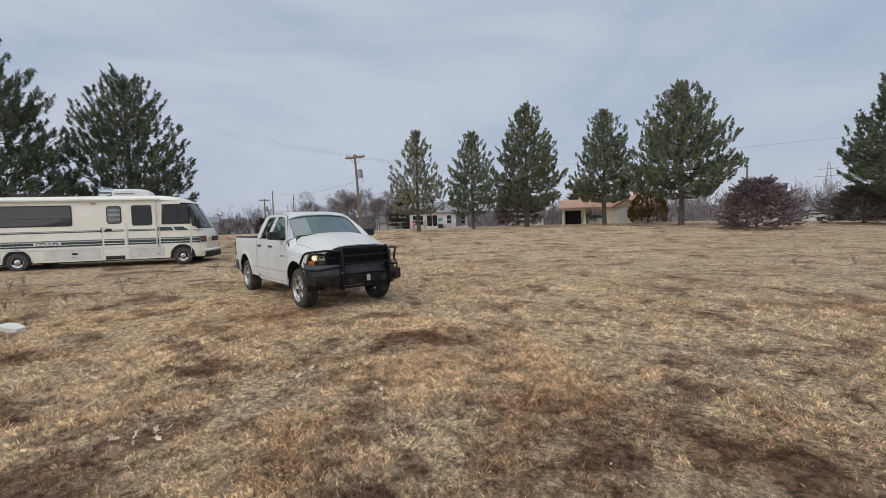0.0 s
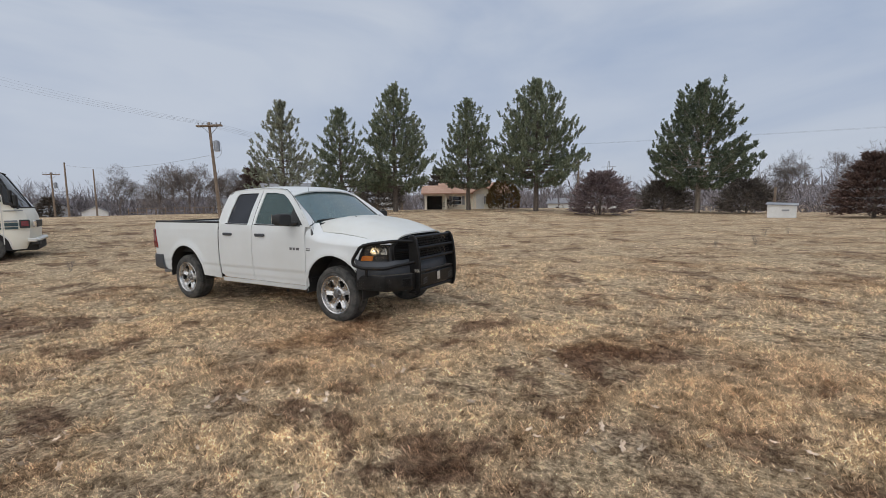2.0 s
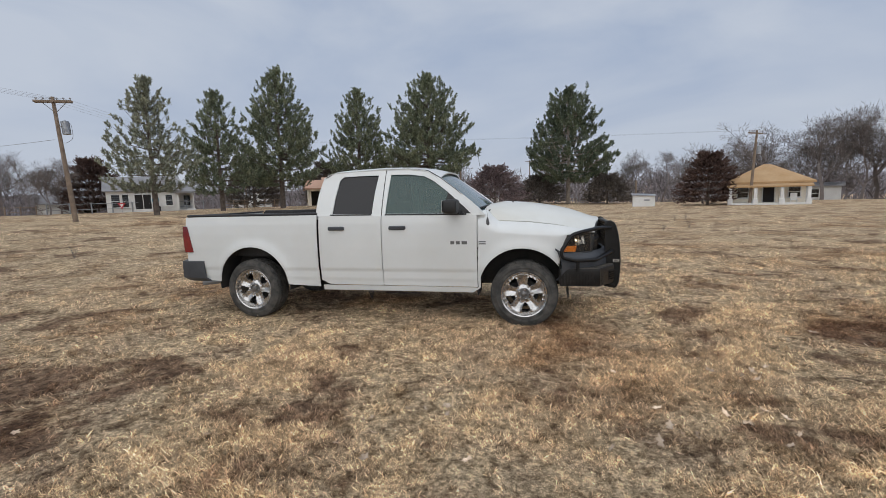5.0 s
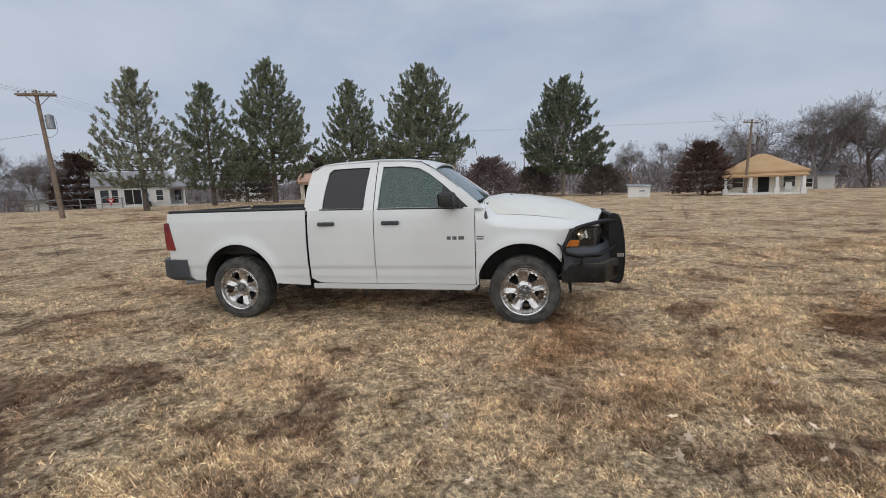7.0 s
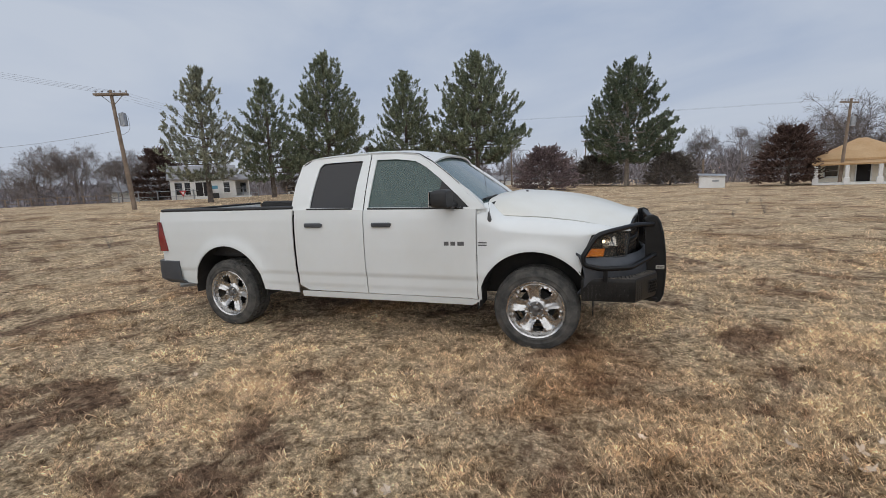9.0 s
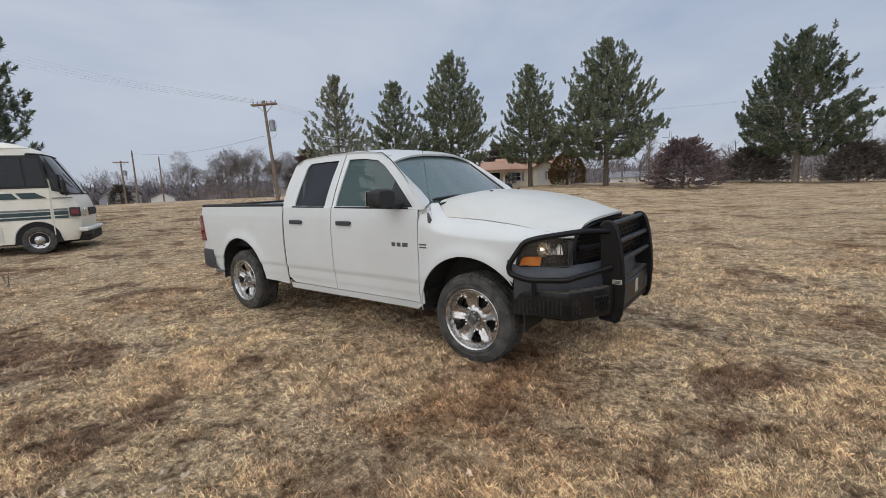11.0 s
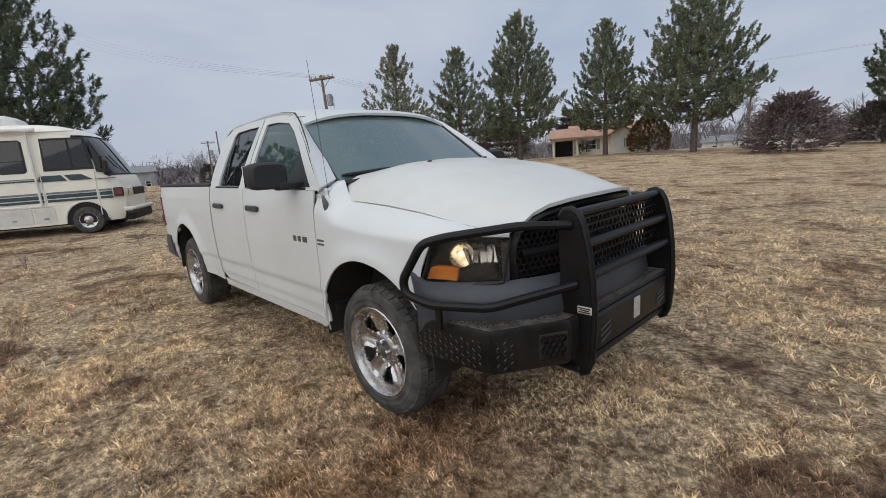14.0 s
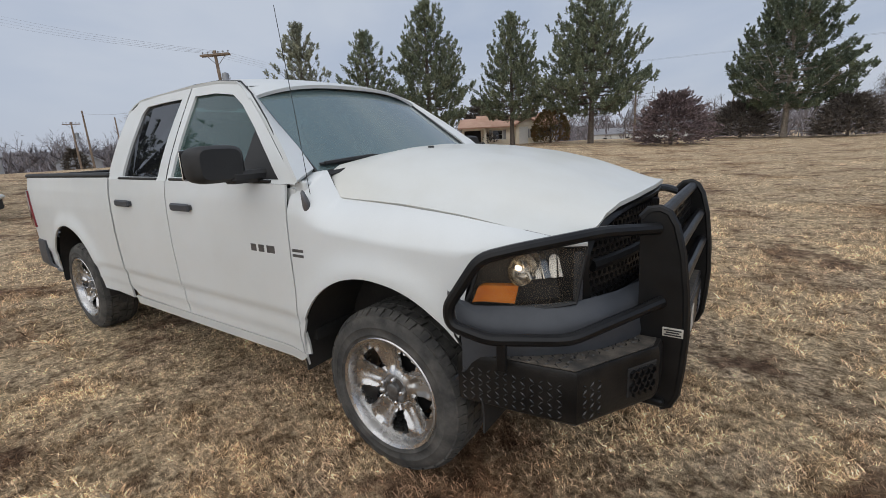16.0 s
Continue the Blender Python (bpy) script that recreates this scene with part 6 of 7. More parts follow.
def gable(w, d, h, pitch, over, m, parent, x=0, y=0, z=0, axis="x", wall=None):
    """A two-slope roof with thickness and overhang, and its gable ends."""
    L, D = (w, d) if axis == "x" else (d, w)
    a, b = L / 2 + over, D / 2 + over
    ri = pitch * D / 2
    lo = h - pitch * over
    t = 0.16
    prof = [(-b, lo), (0, h + ri), (b, lo), (b, lo + t), (0, h + ri + t), (-b, lo + t)]
    v = [(s * a, p, q) for s in (-1, 1) for p, q in prof]
    f = [(0, 1, 4, 5), (1, 2, 3, 4), (11, 10, 7, 6), (10, 9, 8, 7), (5, 4, 10, 11), (4, 3, 9, 10), (0, 6, 7, 1), (1, 7, 8, 2), (0, 5, 11, 6), (2, 8, 9, 3)]
    if axis == "y":
        v = [(-q[1], q[0], q[2]) for q in v]
    mk("roof", ([(p[0] + x, p[1] + y, p[2] + z) for p in v], f), m, parent, smooth=False)
    tri = [(s * (L / 2 - 0.02), p, q) for s in (-1, 1) for p, q in ((-D / 2, h - 0.05), (0, h + ri - 0.05), (D / 2, h - 0.05))]
    if axis == "y":
        tri = [(-q[1], q[0], q[2]) for q in tri]
    mk("gable_wall", ([(p[0] + x, p[1] + y, p[2] + z) for p in tri], [(0, 2, 1), (3, 4, 5)]), wall or M["hwhite"], parent, smooth=False, solid=0.05)


def hip(w, d, h, rh, over, m, parent, ridge=0.25):
    a, b = w / 2 + over, d / 2 + over
    r = w * ridge / 2
    v = [(-a, -b, h), (a, -b, h), (a, b, h), (-a, b, h), (-r, 0, h + rh), (r, 0, h + rh), (-a, -b, h - 0.18), (a, -b, h - 0.18), (a, b, h - 0.18), (-a, b, h - 0.18)]
    f = [(0, 1, 5, 4), (1, 2, 5), (2, 3, 4, 5), (3, 0, 4), (6, 7, 1, 0), (7, 8, 2, 1), (8, 9, 3, 2), (9, 6, 0, 3), (9, 8, 7, 6)]
    mk("roof", (v, f), m, parent, smooth=False)


def siding(parent, w, d, h, m, gap=0.22):
    """Walls of lapped boards round a rectangle."""
    mk("wall", box(0, 0, h / 2, w, d, h), m, parent, smooth=False)
    n = int(h / gap)
    for i in range(n):
        z = gap * (i + 0.5)
        mk("siding_board", join(moved(box(0, 0, 0, w + 0.03, 0.02, gap * 0.94), pose(0, -d / 2 - 0.008, z, 4)), moved(box(0, 0, 0, d + 0.03, 0.02, gap * 0.94), pose(w / 2 + 0.008, 0, z, 4, 0, 90)), moved(box(0, 0, 0, d + 0.03, 0.02, gap * 0.94), pose(-w / 2 - 0.008, 0, z, 4, 0, -90))), m, parent, smooth=False)


# cream bungalow with garage behind the pine row; faces the field
hb = thing("bungalow", "cream bungalow with faded red-brown roof and open garage", "house", m=at(-25.7, 54.7, 31, -0.2))
siding(hb, 9.2, 7.0, 2.5, M["hcream"])
gable(9.2, 7.0, 2.5, 0.40, 0.5, M["roofred"], hb, wall=M["hcream"])
mk("porch_gable", box(1.2, -3.9, 1.25, 2.8, 1.0, 2.5), M["hcream"], hb, smooth=False)
gable(3.0, 2.2, 2.5, 0.5, 0.25, M["roofred"], hb, x=1.2, y=-3.4, axis="y", wall=M["hcream"])
mk("garage_wing", join(box(-4.1, -3.9, 1.2, 0.3, 1.2, 2.4), box(-6.9, -3.9, 1.2, 0.3, 1.2, 2.4), box(-5.5, -3.9, 2.25, 3.1, 1.2, 0.3), box(-5.5, 0, 1.2, 3.1, 6.6, 2.4)), M["hcream"], hb, smooth=False)
# solid panel; the garage's inner shade is put into its colour
mk("garage_shade_panel", box(-5.5, -3.36, 1.05, 2.4, 0.1, 2.1), M["dark"], hb, "near-black panel for the unlit garage interior")
gable(3.6, 8.2, 2.4, 0.28, 0.3, M["roofred"], hb, x=-5.4, y=-0.6, wall=M["hcream"])
for x in (-2.5, 3.6):
    add_window(hb, x, -3.52, 1.45, 1.3, 1.1, shutters=True)
add_window(hb, 1.9, -4.42, 1.45, 0.8, 1.0, shutters=True)
add_door(hb, 0.7, -4.42, 0.1, 0.9, 2.05, M["hwhite"])
mk("chimney", box(2.5, 0.6, 4.1, 0.6, 0.6, 1.2, 0.03), M["brick"], hb)
mk("downpipe", tube([(4.65, -3.55, 0), (4.65, -3.55, 2.4)], 0.05, 8), M["frame"], hb)

# white house with porch
hw = thing("white_house", "white clapboard house with dark windows and porch", "house", m=at(-43.2, 35.6, 47, -0.2) @ Matrix.Diagonal((0.85, 0.85, 0.92, 1)))
siding(hw, 7.6, 6.0, 2.7, M["hwhite"])
gable(7.6, 6.0, 2.7, 0.5, 0.35, M["roofgrey"], hw, axis="x")
mk("porch_floor", box(4.6, -1.4, 0.2, 2.2, 3.2, 0.4), M["hwhite"], hw, smooth=False)
mk("porch_wall", box(4.6, 0.6, 1.2, 2.0, 2.4, 2.4), M["hwhite"], hw, smooth=False)
gable(2.6, 4.6, 2.4, 0.28, 0.2, M["roofgrey"], hw, x=4.6, y=-0.8)
for x in (3.75, 5.45):
    mk("porch_post", box(x, -2.8, 1.4, 0.16, 0.16, 2.1, 0.02), M["frame"], hw)
add_window(hw, 4.9, -0.62, 1.45, 0.8, 1.3)
add_window(hw, -2.9, -3.02, 1.5, 0.9, 1.5)
add_window(hw, -1.9, -3.02, 1.5, 0.7, 1.5)
add_window(hw, 2.7, -3.02, 1.5, 0.8, 1.3)
add_door(hw, -0.1, -3.02, 0.15, 1.7, 2.05, M["dark"])
mk("door_mullion", join(box(-0.1, -3.10, 1.2, 0.07, 0.04, 2.0), box(-0.1, -3.10, 0.35, 1.7, 0.04, 0.4)), M["frame"], hw)
mk("step", box(-0.1, -3.5, 0.1, 2.2, 0.8, 0.2, 0.02), M["hgrey"], hw)
mk("air_unit", box(1.3, -3.45, 0.45, 0.75, 0.6, 0.8, 0.03), M["trim"], hw)
mk("wall_sign", box(1.15, -3.06, 1.55, 0.9, 0.04, 0.4), M["blue"], hw)

# tan-roofed house with a columned porch
ht = thing("tan_roof_house", "low house with broad tan hip roof and columned porch", "house", m=at(20.9, 42.3, -20) @ Matrix.Diagonal((0.97, 0.88, 0.95, 1)))
siding(ht, 5.6, 5.6, 2.1, M["hcream"])
hip(5.8, 6.0, 2.15, 1.75, 0.55, M["rooftan"], ht, 0.10)
v = [(-3.2, -4.6, 1.75), (3.2, -4.6, 1.75), (3.2, -2.7, 2.1), (-3.2, -2.7, 2.1)]
mk("porch_roof", (v, [(0, 1, 2, 3)]), M["rooftan"], ht, solid=0.14, smooth=False)
mk("porch_floor", box(0, -3.6, 0.1, 6.2, 1.8, 0.2), M["hwhite"], ht, smooth=False)
for x in (-2.9, -0.95, 1.0, 2.9):
    mk("porch_column", join(box(x, -4.4, 0.95, 0.26, 0.26, 1.6, 0.03), box(x, -4.4, 0.3, 0.42, 0.42, 0.6, 0.03)), M["hwhite"], ht)
for x in (-1.9, 2.0):
    add_window(ht, x, -2.82, 1.15, 0.9, 1.0)
add_door(ht, 0.1, -2.82, 0.2, 0.85, 1.8, M["dark"])
mk("porch_chair", join(box(1.9, -3.9, 0.45, 0.5, 0.5, 0.06, 0.02), box(1.9, -3.65, 0.75, 0.5, 0.06, 0.6, 0.02), box(1.68, -3.9, 0.3, 0.06, 0.4, 0.3), box(2.12, -3.9, 0.3, 0.06, 0.4, 0.3)), M["frame"], ht)

# small white shed
sh = thing("garden_shed", "small white metal shed with a blue-grey roof edge", "shed", m=at(9.9, 41.3, -8))
mk("wall", box(0, 0, 0.55, 1.95, 1.6, 1.1, 0.01), M["hwhite"], sh, smooth=False)
mk("roof", moved(box(0, 0, 0, 2.2, 1.9, 0.08, 0.02), pose(0, 0, 1.14, 4, 3)), M["steel"], sh)
mk("vent", box(0.25, -0.81, 0.62, 0.5, 0.03, 0.14), M["hgrey"], sh)


def far_house(name, x, y, turn, w, d, h, pitch, wall, roof, label, nwin=2, axis="x"):
    o = thing(name, label, "house", "distant houses", at(x, y, turn, -0.3))
    mk("wall", box(0, 0, h / 2, w, d, h), M[wall], o, smooth=False)
    gable(w, d, h, pitch, 0.35, M[roof], o, axis=axis, wall=M[wall])
    for k in range(nwin):
        add_window(o, -w / 2 + w * (k + 0.5) / nwin, -d / 2 - 0.02, h * 0.55, 0.9, 1.1)
    return o


far_house("grey_house", -112, 16.5, 78, 9, 7, 5.3, 0.35, "hgrey", "roofgrey", "distant two-storey grey house", 3)
far_house("grey_house", -108, 31.5, 70, 7, 6, 3.7, 0.62, "hgrey", "roofgrey", "distant grey gabled house", 2, "y")
far_house("small_garage", -104, 38.0, 66, 4.2, 5, 3.0, 0.5, "hwhite", "roofgrey", "distant small white garage", 0, "y")
far_house("outbuilding", -55.5, 36.0, 55, 4.5, 3.5, 1.6, 0.45, "hwhite", "roofgrey", "distant low white outbuilding", 0)
far_house("white_cottage", -54, 69, 38, 5, 5, 2.5, 0.55, "hwhite", "roofgrey", "distant white cottage beyond the pines", 2)
far_house("white_garage", -47.5, 62, 38, 4.5, 4, 1.9, 0.6, "hwhite", "roofgrey", "distant white garage roof beyond the pines", 0, "y")
far_house("long_white_building", -18.5, 98, 12, 17, 7, 2.6, 0.3, "hwhite", "roofgrey", "distant long white building behind pines", 4)
far_house("hillside_house", 47.0, 215, -12, 6.0, 5, 5.5, 0.5, "hcream", "roofred", "distant house among bare trees", 2)
far_house("white_trailer", 34.0, 60.0, -28, 5, 3, 2.0, 0.2, "hwhite", "roofgrey", "white outbuilding beside the porch house", 1)
far_house("white_trailer", 36.5, 43.5, -38, 6, 3, 2.0, 0.25, "hwhite", "roofgrey", "white outbuilding beneath bare trees", 2)
far_house("white_trailer", 45.0, 36.5, -48, 5, 3, 1.8, 0.2, "hwhite", "roofgrey", "low white building beneath bare trees", 1)


def utility_pole(x, y, h, turn, arm, label, lean=0.0, drum=True, double=True):
    p = thing("utility_pole", label, "pole", "utility poles", at(x, y, turn) @ pose(0, 0, 0, 0, lean, 0))
    mk("pole", tube([(0, 0, -0.2), (0, 0, h)], 0.135, 10, taper=0.085), M["polewood"], p, "weathered wooden pole")
    if arm:
        for dy in ((-0.14, 0.14) if double else (0.14,)):
            mk("crossarm", box(0, dy, h - 0.25, arm, 0.09, 0.11, 0.01), M["polewood"], p)
        n = 6
        for k in range(n):
            xx = -arm / 2 + 0.1 + (arm - 0.2) * k / (n - 1)
            mk("insulator", moved(lathe([(0, 0.02), (0.10, 0.02), (0.11, 0.05), (0.16, 0.055), (0.19, 0.03), (0.20, 0.001)], 8, "z"), Matrix.Translation((xx, 0.10, h - 0.20))), M["porcelain"], p)
        for s in (-1, 1):
            mk("brace", tube([(s * arm * 0.30, 0.15, h - 0.30), (0, 0.12, h - 0.85)], 0.02, 5), M["steel"], p)
    if drum:
        mk("transformer", moved(lathe([(0, 0.001), (0, 0.20), (0.70, 0.20), (0.74, 0.14), (0.78, 0.001)], 14, "z"), Matrix.Translation((0.34, 0.02, h - 2.05))), M["steel"], p, "grey drum transformer")
        mk("bracket", box(0.14, 0, h - 1.6, 0.22, 0.05, 0.08), M["steel"], p)
        mk("jumper_cable", tube(rounded([(0.36, 0, h - 1.25), (0.62, 0, h - 1.5), (0.6, 0, h - 2.3), (0.2, 0, h - 2.55), (0, 0, h - 2.45)], 0.25), 0.012, 5), M["wire"], p)
    return p


utility_pole(-26.1, 14.5, 6.95, 40, 1.7, "leaning wooden utility pole with crossarm and transformer", -3.0)
utility_pole(-66.6, 20.1, 7.0, 0, 0, "plain wooden pole beside far houses", 0, False)
utility_pole(-70, 19.8, 6.0, 70, 1.8, "distant wooden pole with crossarm", 0, True, False)
utility_pole(18.4, 39.3, 6.6, 20, 1.5, "wooden utility pole before the tan-roofed house", 3.2, True, False)
utility_pole(-44.0, 54.6, 4.6, 0, 0, "bare wooden pole beyond the pines", 0, False)
utility_pole(-40.6, 57.3, 4.6, 0, 0, "bare wooden pole beyond the pines", 0, False)
utility_pole(-12.0, 62, 7.0, 0, 0, "distant pole behind the pine row", 0, False)
utility_pole(-76, 27, 7.5, 0, 0, "thin bare distant wooden pole", 0, False)
utility_pole(-2.4, 90, 9, 0, 1.8, "far utility pole on the skyline", 0, False, False)
utility_pole(9.6, 43.5, 2.6, 0, 0, "short post beside the shed", 0, False)


def cable(name, a, b, sag, r, label):
    pts = [(a[0] + (b[0] - a[0]) * t, a[1] + (b[1] - a[1]) * t, a[2] + (b[2] - a[2]) * t - sag * 4 * t * (1 - t)) for t in np.linspace(0, 1, 25)]
    tagged(mk(name, tube(pts, r, 5), M["wire"]), label, "cable", "overhead cables")


topz = rise(-26.4, 14.3) + 6.8
for k in range(4):
    o = -0.75 + 0.5 * k
    cable("power_line", (-26.3 + 0.7 * o, 14.3 + 0.6 * o, topz), (-78 + 0.4 * o, 7.5 + 0.9 * o, 20.5 + 0.3 * k), 0.8, 0.006, "thin overhead power line to the utility pole")
    cable("power_line", (-26.3 + 0.7 * o, 14.3 + 0.6 * o, topz), (-44 + o, 62 + o, 9.5), 0.7, 0.005, "thin overhead power line past the pines")
cable("service_line", (-26.5, 14.2, topz - 2.2), (-66.6, 20.1, 7.2), 0.6, 0.011, "sagging service cable between two poles")
for k in range(2):
    cable("power_line", (-60, 70 + k, 13), (18.8, 39.3 + 0.5 * k, 6.6), 0.4, 0.005, "thin far power line")

# yield sign, fences, mailbox-height posts
ys = thing("yield_sign", "small red and white triangular yield sign", "sign", m=at(-38.8, 28.9, 47) @ Matrix.Diagonal((0.72, 0.72, 0.85, 1)))
mk("post", box(0, 0.05, 0.4, 0.05, 0.05, 1.1), M["steel"], ys)
mk("plate", prism([(-0.42, 1.15), (0.42, 1.15), (0, 0.42)], -0.02, 0.0, "y"), M["signred"], ys, "red triangular plate", smooth=False)
mk("plate_centre", prism([(-0.22, 1.03), (0.22, 1.03), (0, 0.66)], -0.03, -0.022, "y"), M["frame"], ys, smooth=False)


def fence(x0, y0, x1, y1, n, h, m, label, rails=2):
    f = thing("fence", label, "fence", m=pose(0, 0, 0))
    for i in range(n + 1):
        t = i / n
        x, y = x0 + (x1 - x0) * t, y0 + (y1 - y0) * t
        mk("post", box(x, y, rise(x, y) + h / 2 - 0.1, 0.09, 0.09, h + 0.2, 0.01), M[m], f)
    for k in range(rails):
        z = h * (k + 0.8) / rails
        mk("rail", tube([(x0, y0, rise(x0, y0) + z), ((x0 + x1) / 2, (y0 + y1) / 2, rise((x0 + x1) / 2, (y0 + y1) / 2) + z), (x1, y1, rise(x1, y1) + z)], 0.025, 5), M[m], f)


fence(-46, 27.5, -38, 38.5, 8, 1.1, "steel", "thin wire and post fence before the white house")
fence(-37, 40.5, -33, 47, 6, 1.0, "polewood", "weathered plank fence beyond the pines", 3)
fence(-60, 24, -48, 28, 9, 0.9, "polewood", "old post and wire fence at the field edge")
fence(2, 58, 12, 56, 7, 0.9, "steel", "wire fence behind the stout pine")


def simple_car(x, y, turn, paint, label):
    c = thing("parked_car", label, "car", "distant parked cars", at(x, y, turn))
    rows = []
    for px, zr in ((-2.1, 0.75), (-1.9, 0.85), (-1.3, 0.9), (-0.8, 1.4), (0.4, 1.42), (1.0, 0.98), (1.9, 0.85), (2.1, 0.6)):
        rows.append([(px, -0.85, 0.3), (px, -0.88, 0.7), (px, -0.7 if zr > 1 else -0.85, zr - 0.05), (px, 0, zr), (px, 0.7 if zr > 1 else 0.85, zr - 0.05), (px, 0.88, 0.7), (px, 0.85, 0.3)])
    vf = grid(rows)
    mk("body", (vf[0], vf[1] + [tuple(range(6, -1, -1)), tuple(range(49, 56))]), M[paint], c, angle=30)
    for s in (-1, 1):
        mk("side_glass", box(-0.2, s * 0.80, 1.15, 1.3, 0.05, 0.3, 0.02), M["pane"], c)
    for px in (-1.35, 1.35):
        for s in (-1, 1):
            mk("wheel", moved(lathe([(-0.1, 0.001), (-0.1, 0.2), (-0.08, 0.31), (0.08, 0.31)], 18), pose(px, s * 0.8, 0.31, 0, 0, 0 if s < 0 else 180)), M["tyre"], c)


simple_car(-46.8, 58.5, 20, "hwhite", "white car parked by a distant garage")
simple_car(-106, 27.0, 30, "hwhite", "pale car parked by far houses")
simple_car(-50, 36.5, 60, "trim", "dark car partly behind the white house")


# lattice tower far away
tw = thing("lattice_tower", "tiny far steel transmission tower", "tower", m=pose(-70, 408, 0))
bars = []
for sx_ in (-1, 1):
    for sy_ in (-1, 1):
        bars.append(tube([(sx_ * 4, sy_ * 4, 0), (sx_ * 1.2, sy_ * 1.2, 26), (sx_ * 0.4, sy_ * 0.4, 36)], 0.14, 4))
for z, w in ((26, 8), (31, 6)):
    bars.append(tube([(-w, 0, z), (w, 0, z)], 0.25, 4))
for k in range(5):
    a, b = 4 - 0.55 * k, 4 - 0.55 * (k + 1)
    bars.append(tube([(-a, -a, 5 * k), (b, -b, 5 * k + 5)], 0.12, 4))
    bars.append(tube([(a, -a, 5 * k), (-b, -b, 5 * k + 5)], 0.12, 4))
mk("lattice", join(*bars), M["steel"], tw)

# ---- grass, leaves and litter on the field ----
def blades(rng, n, region, hmin, hmax, wid, lean, clear=0.0):
    """Bent dry blades, two triangles each, thicker where patches stand."""
    x0, x1, y0, y1 = region
    x, y = rng.uniform(x0, x1, n), rng.uniform(y0, y1, n)
    ph = np.sin(x * 1.9 + 1.3 * np.sin(y * 1.1)) * np.sin(y * 2.3 + 1.7 * np.sin(x * 0.7 + 2)) + 0.6 * np.sin(x * 5.1 + y * 3.7) * np.sin(y * 6.3 - x * 2.1)
    keep = (rng.uniform(-2.2, 0.9, n) < ph) & (np.hypot(x - 2, (y + 3) * 1.2) > clear)
    x, y, ph = x[keep], y[keep], ph[keep]
    n = len(x)
    z = np.array([rise(a, b) + lumps(a, b) for a, b in zip(x.tolist(), y.tolist())]) - 0.006
    az = rng.uniform(0, math.tau, n)
    ln = rng.uniform(hmin, hmax, n) * (0.75 + 0.35 * np.clip(ph, -0.5, 1.2))
    tilt = np.clip(rng.normal(lean, 0.35, n), 0.05, 1.45)
    dx, dy = np.cos(az), np.sin(az)
    b = np.stack([x, y, z], 1)
    d1 = np.stack([dx * np.sin(tilt * 0.6), dy * np.sin(tilt * 0.6), np.cos(tilt * 0.6)], 1)
    d2 = np.stack([dx * np.sin(tilt), dy * np.sin(tilt), np.cos(tilt)], 1)
    s = np.stack([-dy, dx, np.zeros(n)], 1) * (wid * rng.uniform(0.6, 1.4, n))[:, None]
    m = b + d1 * (ln * 0.5)[:, None]
    t = m + d2 * (ln * 0.55)[:, None]
    V = np.stack([b - s, b + s, m, t + s * 0.25], 1).reshape(-1, 3)
    k = (np.arange(n) * 4)[:, None]
    return V, np.concatenate([k + [0, 1, 2], k + [2, 1, 3]], 0)


def tufts(rng, n, region, per, h, wid, clear=0.0):
    """Standing clumps: blades that spread from a common root."""
    x0, x1, y0, y1 = region
    cx, cy = rng.uniform(x0, x1, n), rng.uniform(y0, y1, n)
    ok = ~((cx > -4.9) & (cx < 1.4) & (np.abs(cy) < 1.15)) & (np.hypot(cx - 2, (cy + 3) * 1.2) > clear)
    cx, cy = cx[ok], cy[ok]
    n = len(cx)
    cz = np.array([rise(a, b) + lumps(a, b) for a, b in zip(cx.tolist(), cy.tolist())]) - 0.01
    size = rng.uniform(0.55, 1.3, n)
    az, tilt = rng.uniform(0, math.tau, (n, per)), np.abs(rng.normal(0.1, 0.5, (n, per)))
    ln = h * size[:, None] * rng.uniform(0.5, 1.1, (n, per))
    root = np.stack([np.repeat(cx, per), np.repeat(cy, per), np.repeat(cz, per)], 1) + np.c_[rng.normal(0, h * 0.42, (n * per, 2)), np.zeros(n * per)]
    az, tilt, ln = az.ravel(), tilt.ravel(), ln.ravel()
    d = np.stack([np.cos(az) * np.sin(tilt), np.sin(az) * np.sin(tilt), np.cos(tilt)], 1)
    s = np.stack([-np.sin(az), np.cos(az), np.zeros_like(az)], 1) * (wid * rng.uniform(0.6, 1.4, n * per))[:, None]
    mid = root + d * (ln * 0.55)[:, None]
    tip = mid + (d + np.stack([np.cos(az), np.sin(az), -0.5 + 0 * az], 1) * 0.5) * (ln * 0.45)[:, None]
    V = np.stack([root - s, root + s, mid, tip], 1).reshape(-1, 3)
    k = (np.arange(n * per) * 4)[:, None]
    return V, np.concatenate([k + [0, 1, 2], k + [2, 1, 3]], 0)


def build_grass():
    rng = np.random.default_rng(3)
    sets = [blades(rng, 350000, (-2.6, 6.6, -6.2, 0.6), 0.028, 0.062, 0.0025, 0.78),
            blades(rng, 190000, (-9, 10, -8, 8), 0.033, 0.075, 0.0036, 0.80),
            blades(rng, 150000, (-24, 20, -9, 20), 0.035, 0.075, 0.0055, 0.95, 8.5),
            blades(rng, 50000, (-34, 30, 0, 46), 0.04, 0.08, 0.010, 1.0, 14),
            tufts(rng, 5200, (-6, 9, -8, 5), 22, 0.068, 0.0021)]
    Vs, Fs, k = [], [], 0
    for V, Fc in sets:
        Vs.append(V)
        Fs.append(Fc + k)
        k += len(V)
    g = fast("dry_grass", np.concatenate(Vs), np.concatenate(Fs), M["grass"])
    tagged(g, "short straw-coloured winter grass in matted tufts", "grass", kind="stuff")


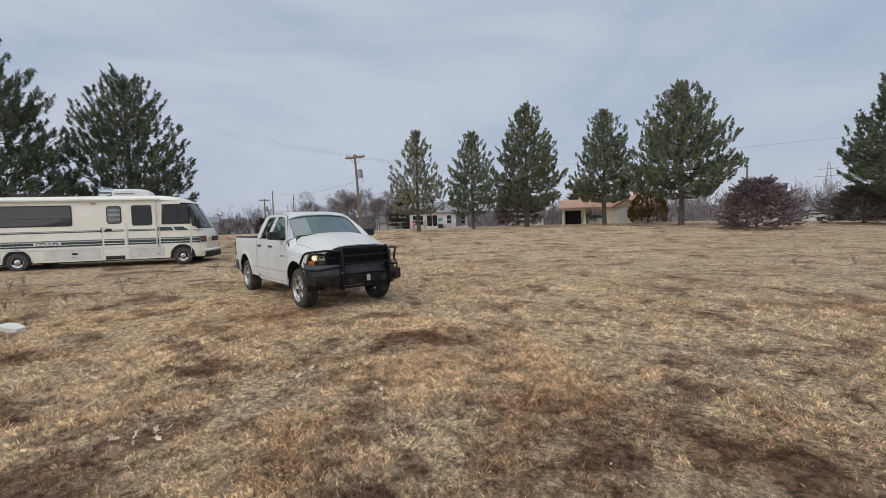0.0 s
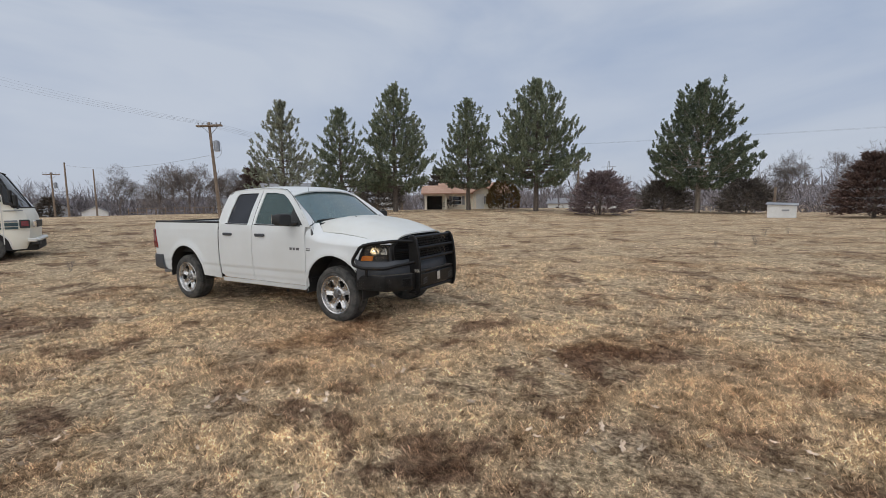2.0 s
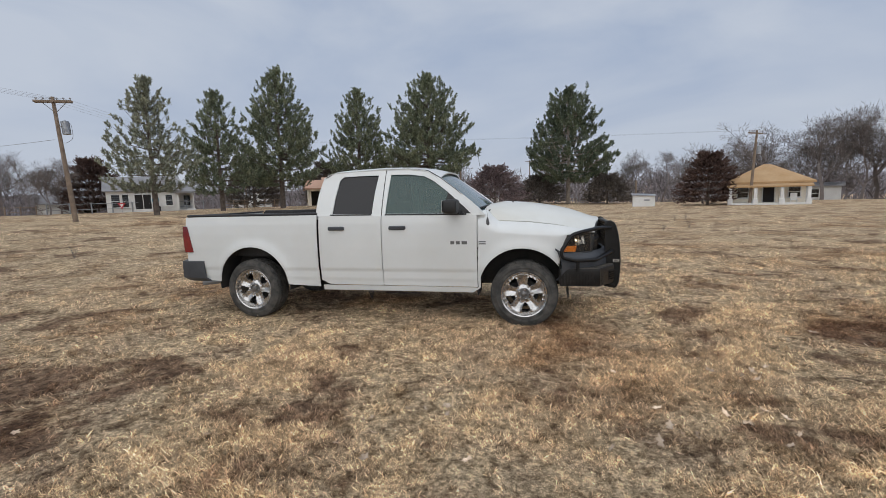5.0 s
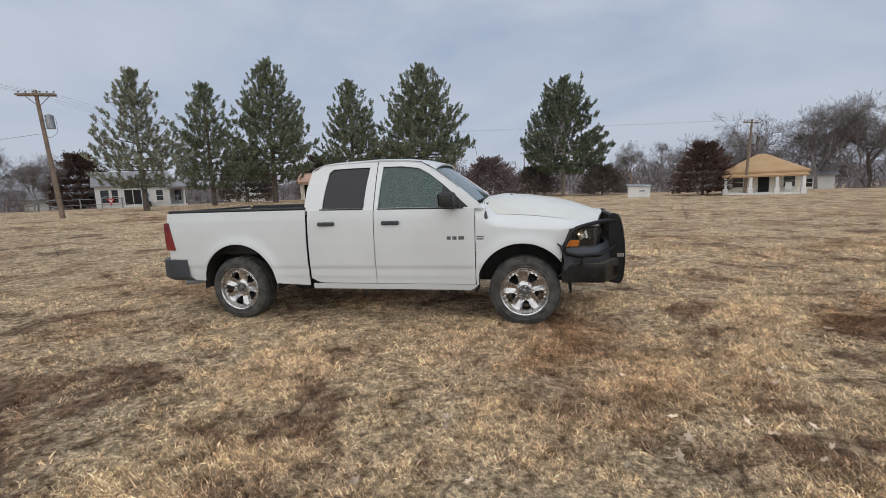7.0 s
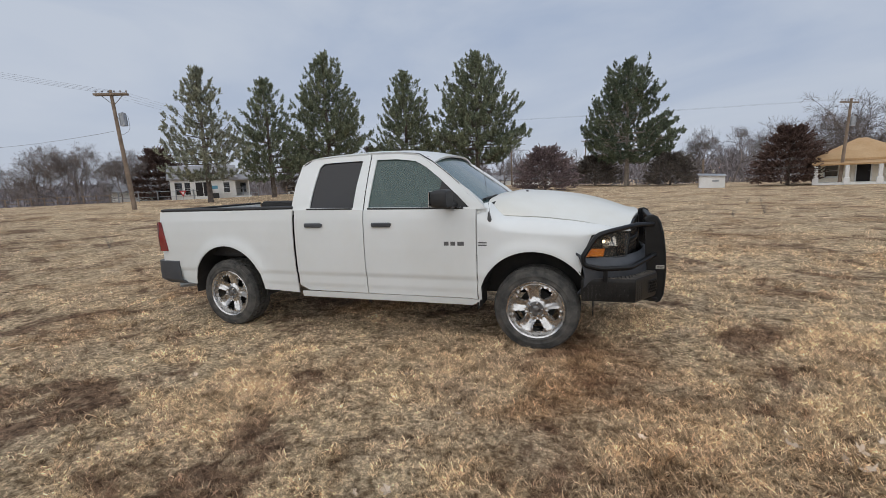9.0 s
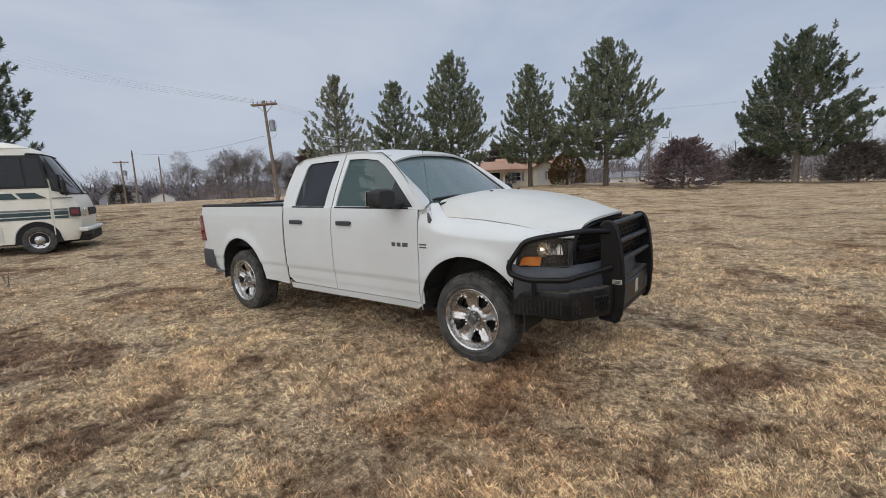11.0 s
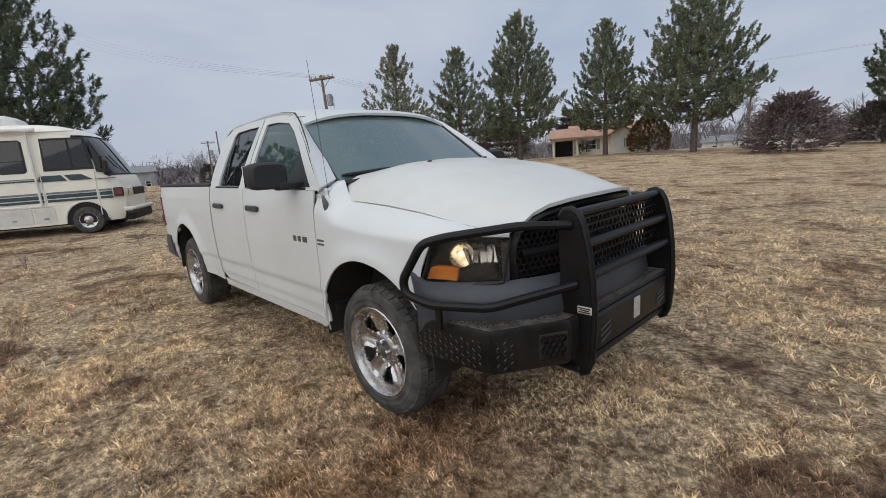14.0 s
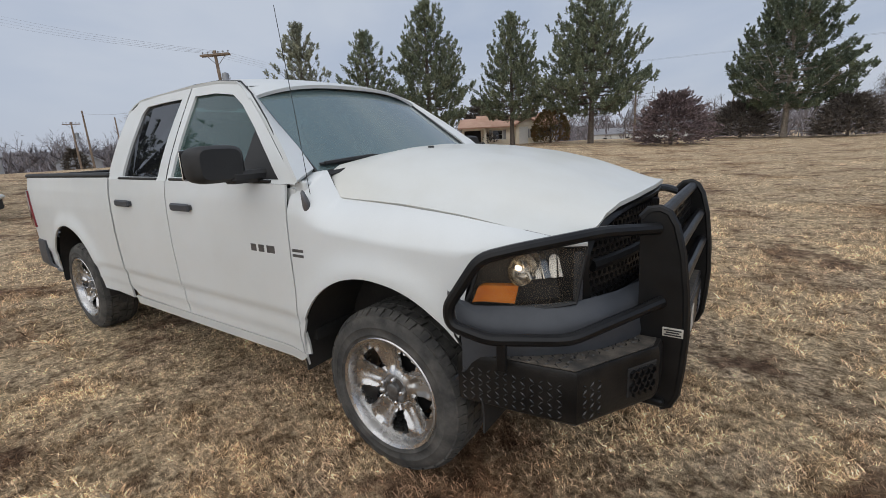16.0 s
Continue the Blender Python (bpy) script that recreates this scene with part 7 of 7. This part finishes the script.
def leaf_data(rng, size):
    """A curled lobed oak leaf."""
    out = []
    n = 14
    for i in range(n):
        a = math.tau * i / n
        r = size * (0.72 + 0.28 * math.cos(5 * a + 0.4)) * (1.0 if abs(math.sin(a)) < 0.8 else 0.8)
        x, y = r * math.cos(a) * 1.25, r * math.sin(a) * 0.75
        out.append((x, y, 0.35 * size * (x / size) ** 2 * rng.uniform(0.3, 1.0) + 0.25 * size * abs(y / size) + rng.uniform(0, 0.12) * size))
    return [(0, 0, 0)] + out, [(0, 1 + i, 1 + (i + 1) % n) for i in range(n)]


def build_leaves():
    rng = np.random.default_rng(5)
    shapes = []
    for i in range(6):
        v, f = leaf_data(rng, 0.033)
        me = bpy.data.meshes.new("fallen_leaf")
        me.from_pydata(v, [], f)
        me.materials.append(M["leaf1"])
        shapes.append(me)
    spots = [(1.2, -3.2), (2.6, -3.9), (0.2, -4.4), (3.6, -2.6), (1.9, -1.9), (4.4, -4.0), (2.2, -5.0), (-0.8, -3.4), (5.2, -2.2), (3.0, -1.2), (1.6, -2.9)]
    for i in range(150):
        if i % 3:
            c = spots[i % len(spots)]
            x, y = c[0] + rng.normal(0, 0.22), c[1] + rng.normal(0, 0.18)
        else:
            x, y = rng.uniform(-4, 8), rng.uniform(-7, -1.2)
        if -4.8 < x < 1.3 and y > -1.15:
            continue
        ob = new("fallen_leaf", shapes[i % 6])
        ob.matrix_basis = pose(x, y, rise(x, y) + lumps(x, y) + 0.016 + rng.uniform(0, 0.015), rng.normal(0, 28), rng.normal(0, 28), rng.uniform(0, 360)) @ Matrix.Diagonal((*[rng.uniform(0.7, 1.5)] * 3, 1))
        tagged(ob, "curled tan fallen oak leaf on grass", "leaf", "fallen leaves")
    V, Fc = [], []
    for i in range(1500):
        x, y = rng.uniform(-8, 11), rng.uniform(-9, 5)
        v, f = leaf_data(rng, rng.uniform(0.009, 0.018))
        m = pose(x, y, rise(x, y) + lumps(x, y) + 0.016, rng.normal(0, 35), rng.normal(0, 35), rng.uniform(0, 360))
        k = len(V)
        V += [m @ Vector(p) for p in v]
        Fc += [tuple(q + k for q in t) for t in f]
    tagged(mk("leaf_litter", (V, Fc), M["leaf"], smooth=False), "small broken leaf litter in the grass", "leaf litter", kind="stuff")


def weed(x, y, h, seed):
    rng = np.random.default_rng(seed)
    t = thing("dry_weed", "tall dead weed stalks standing in grass", "weed", "dead weeds", at(x, y))
    parts = []
    for k in range(9):
        a, l = rng.uniform(0, math.tau), h * rng.uniform(0.5, 1.0)
        e = Vector((math.cos(a) * l * rng.uniform(0.1, 0.5), math.sin(a) * l * rng.uniform(0.1, 0.5), l))
        parts.append(tube([(0, 0, -0.02), e * 0.5 + Vector((0, 0, l * 0.08)), e], 0.004, 4, taper=0.0015, caps=False))
        for q in range(3):
            b = e * rng.uniform(0.5, 0.95)
            parts.append(tube([b, b + Vector(rng.normal(0, 0.05, 3)) + Vector((0, 0, 0.05))], 0.002, 3, taper=0.001, caps=False))
    mk("stalks", join(*parts), M["twig"], t)


for i in range(26):
    r2 = np.random.default_rng(900 + i)
    weed(r2.uniform(-11, -2), r2.uniform(-8, 3.0) if i % 2 else r2.uniform(-6, -2.0), r2.uniform(0.18, 0.42), 900 + i) if i < 16 else weed(r2.uniform(-20, 8), r2.uniform(3, 22), r2.uniform(0.25, 0.5), 900 + i)

sc = thing("broken_slab", "broken whitish slab lying in the grass", "debris", m=pose(-1.6, -5.2, 0.03, 0, 0, 25))
mk("slab", moved(prism([(-0.28, -0.09), (0.05, -0.12), (0.3, -0.05), (0.27, 0.08), (-0.1, 0.12), (-0.3, 0.06)], 0, 0.07), pose(0, 0, 0, 3, 4)), M["rvlow"], sc, smooth=False)
mk("slab_chip", prism([(-0.5, 0.0), (-0.4, -0.06), (-0.36, 0.05)], 0, 0.05), M["rvlow"], sc, smooth=False)
build_grass()
build_leaves()
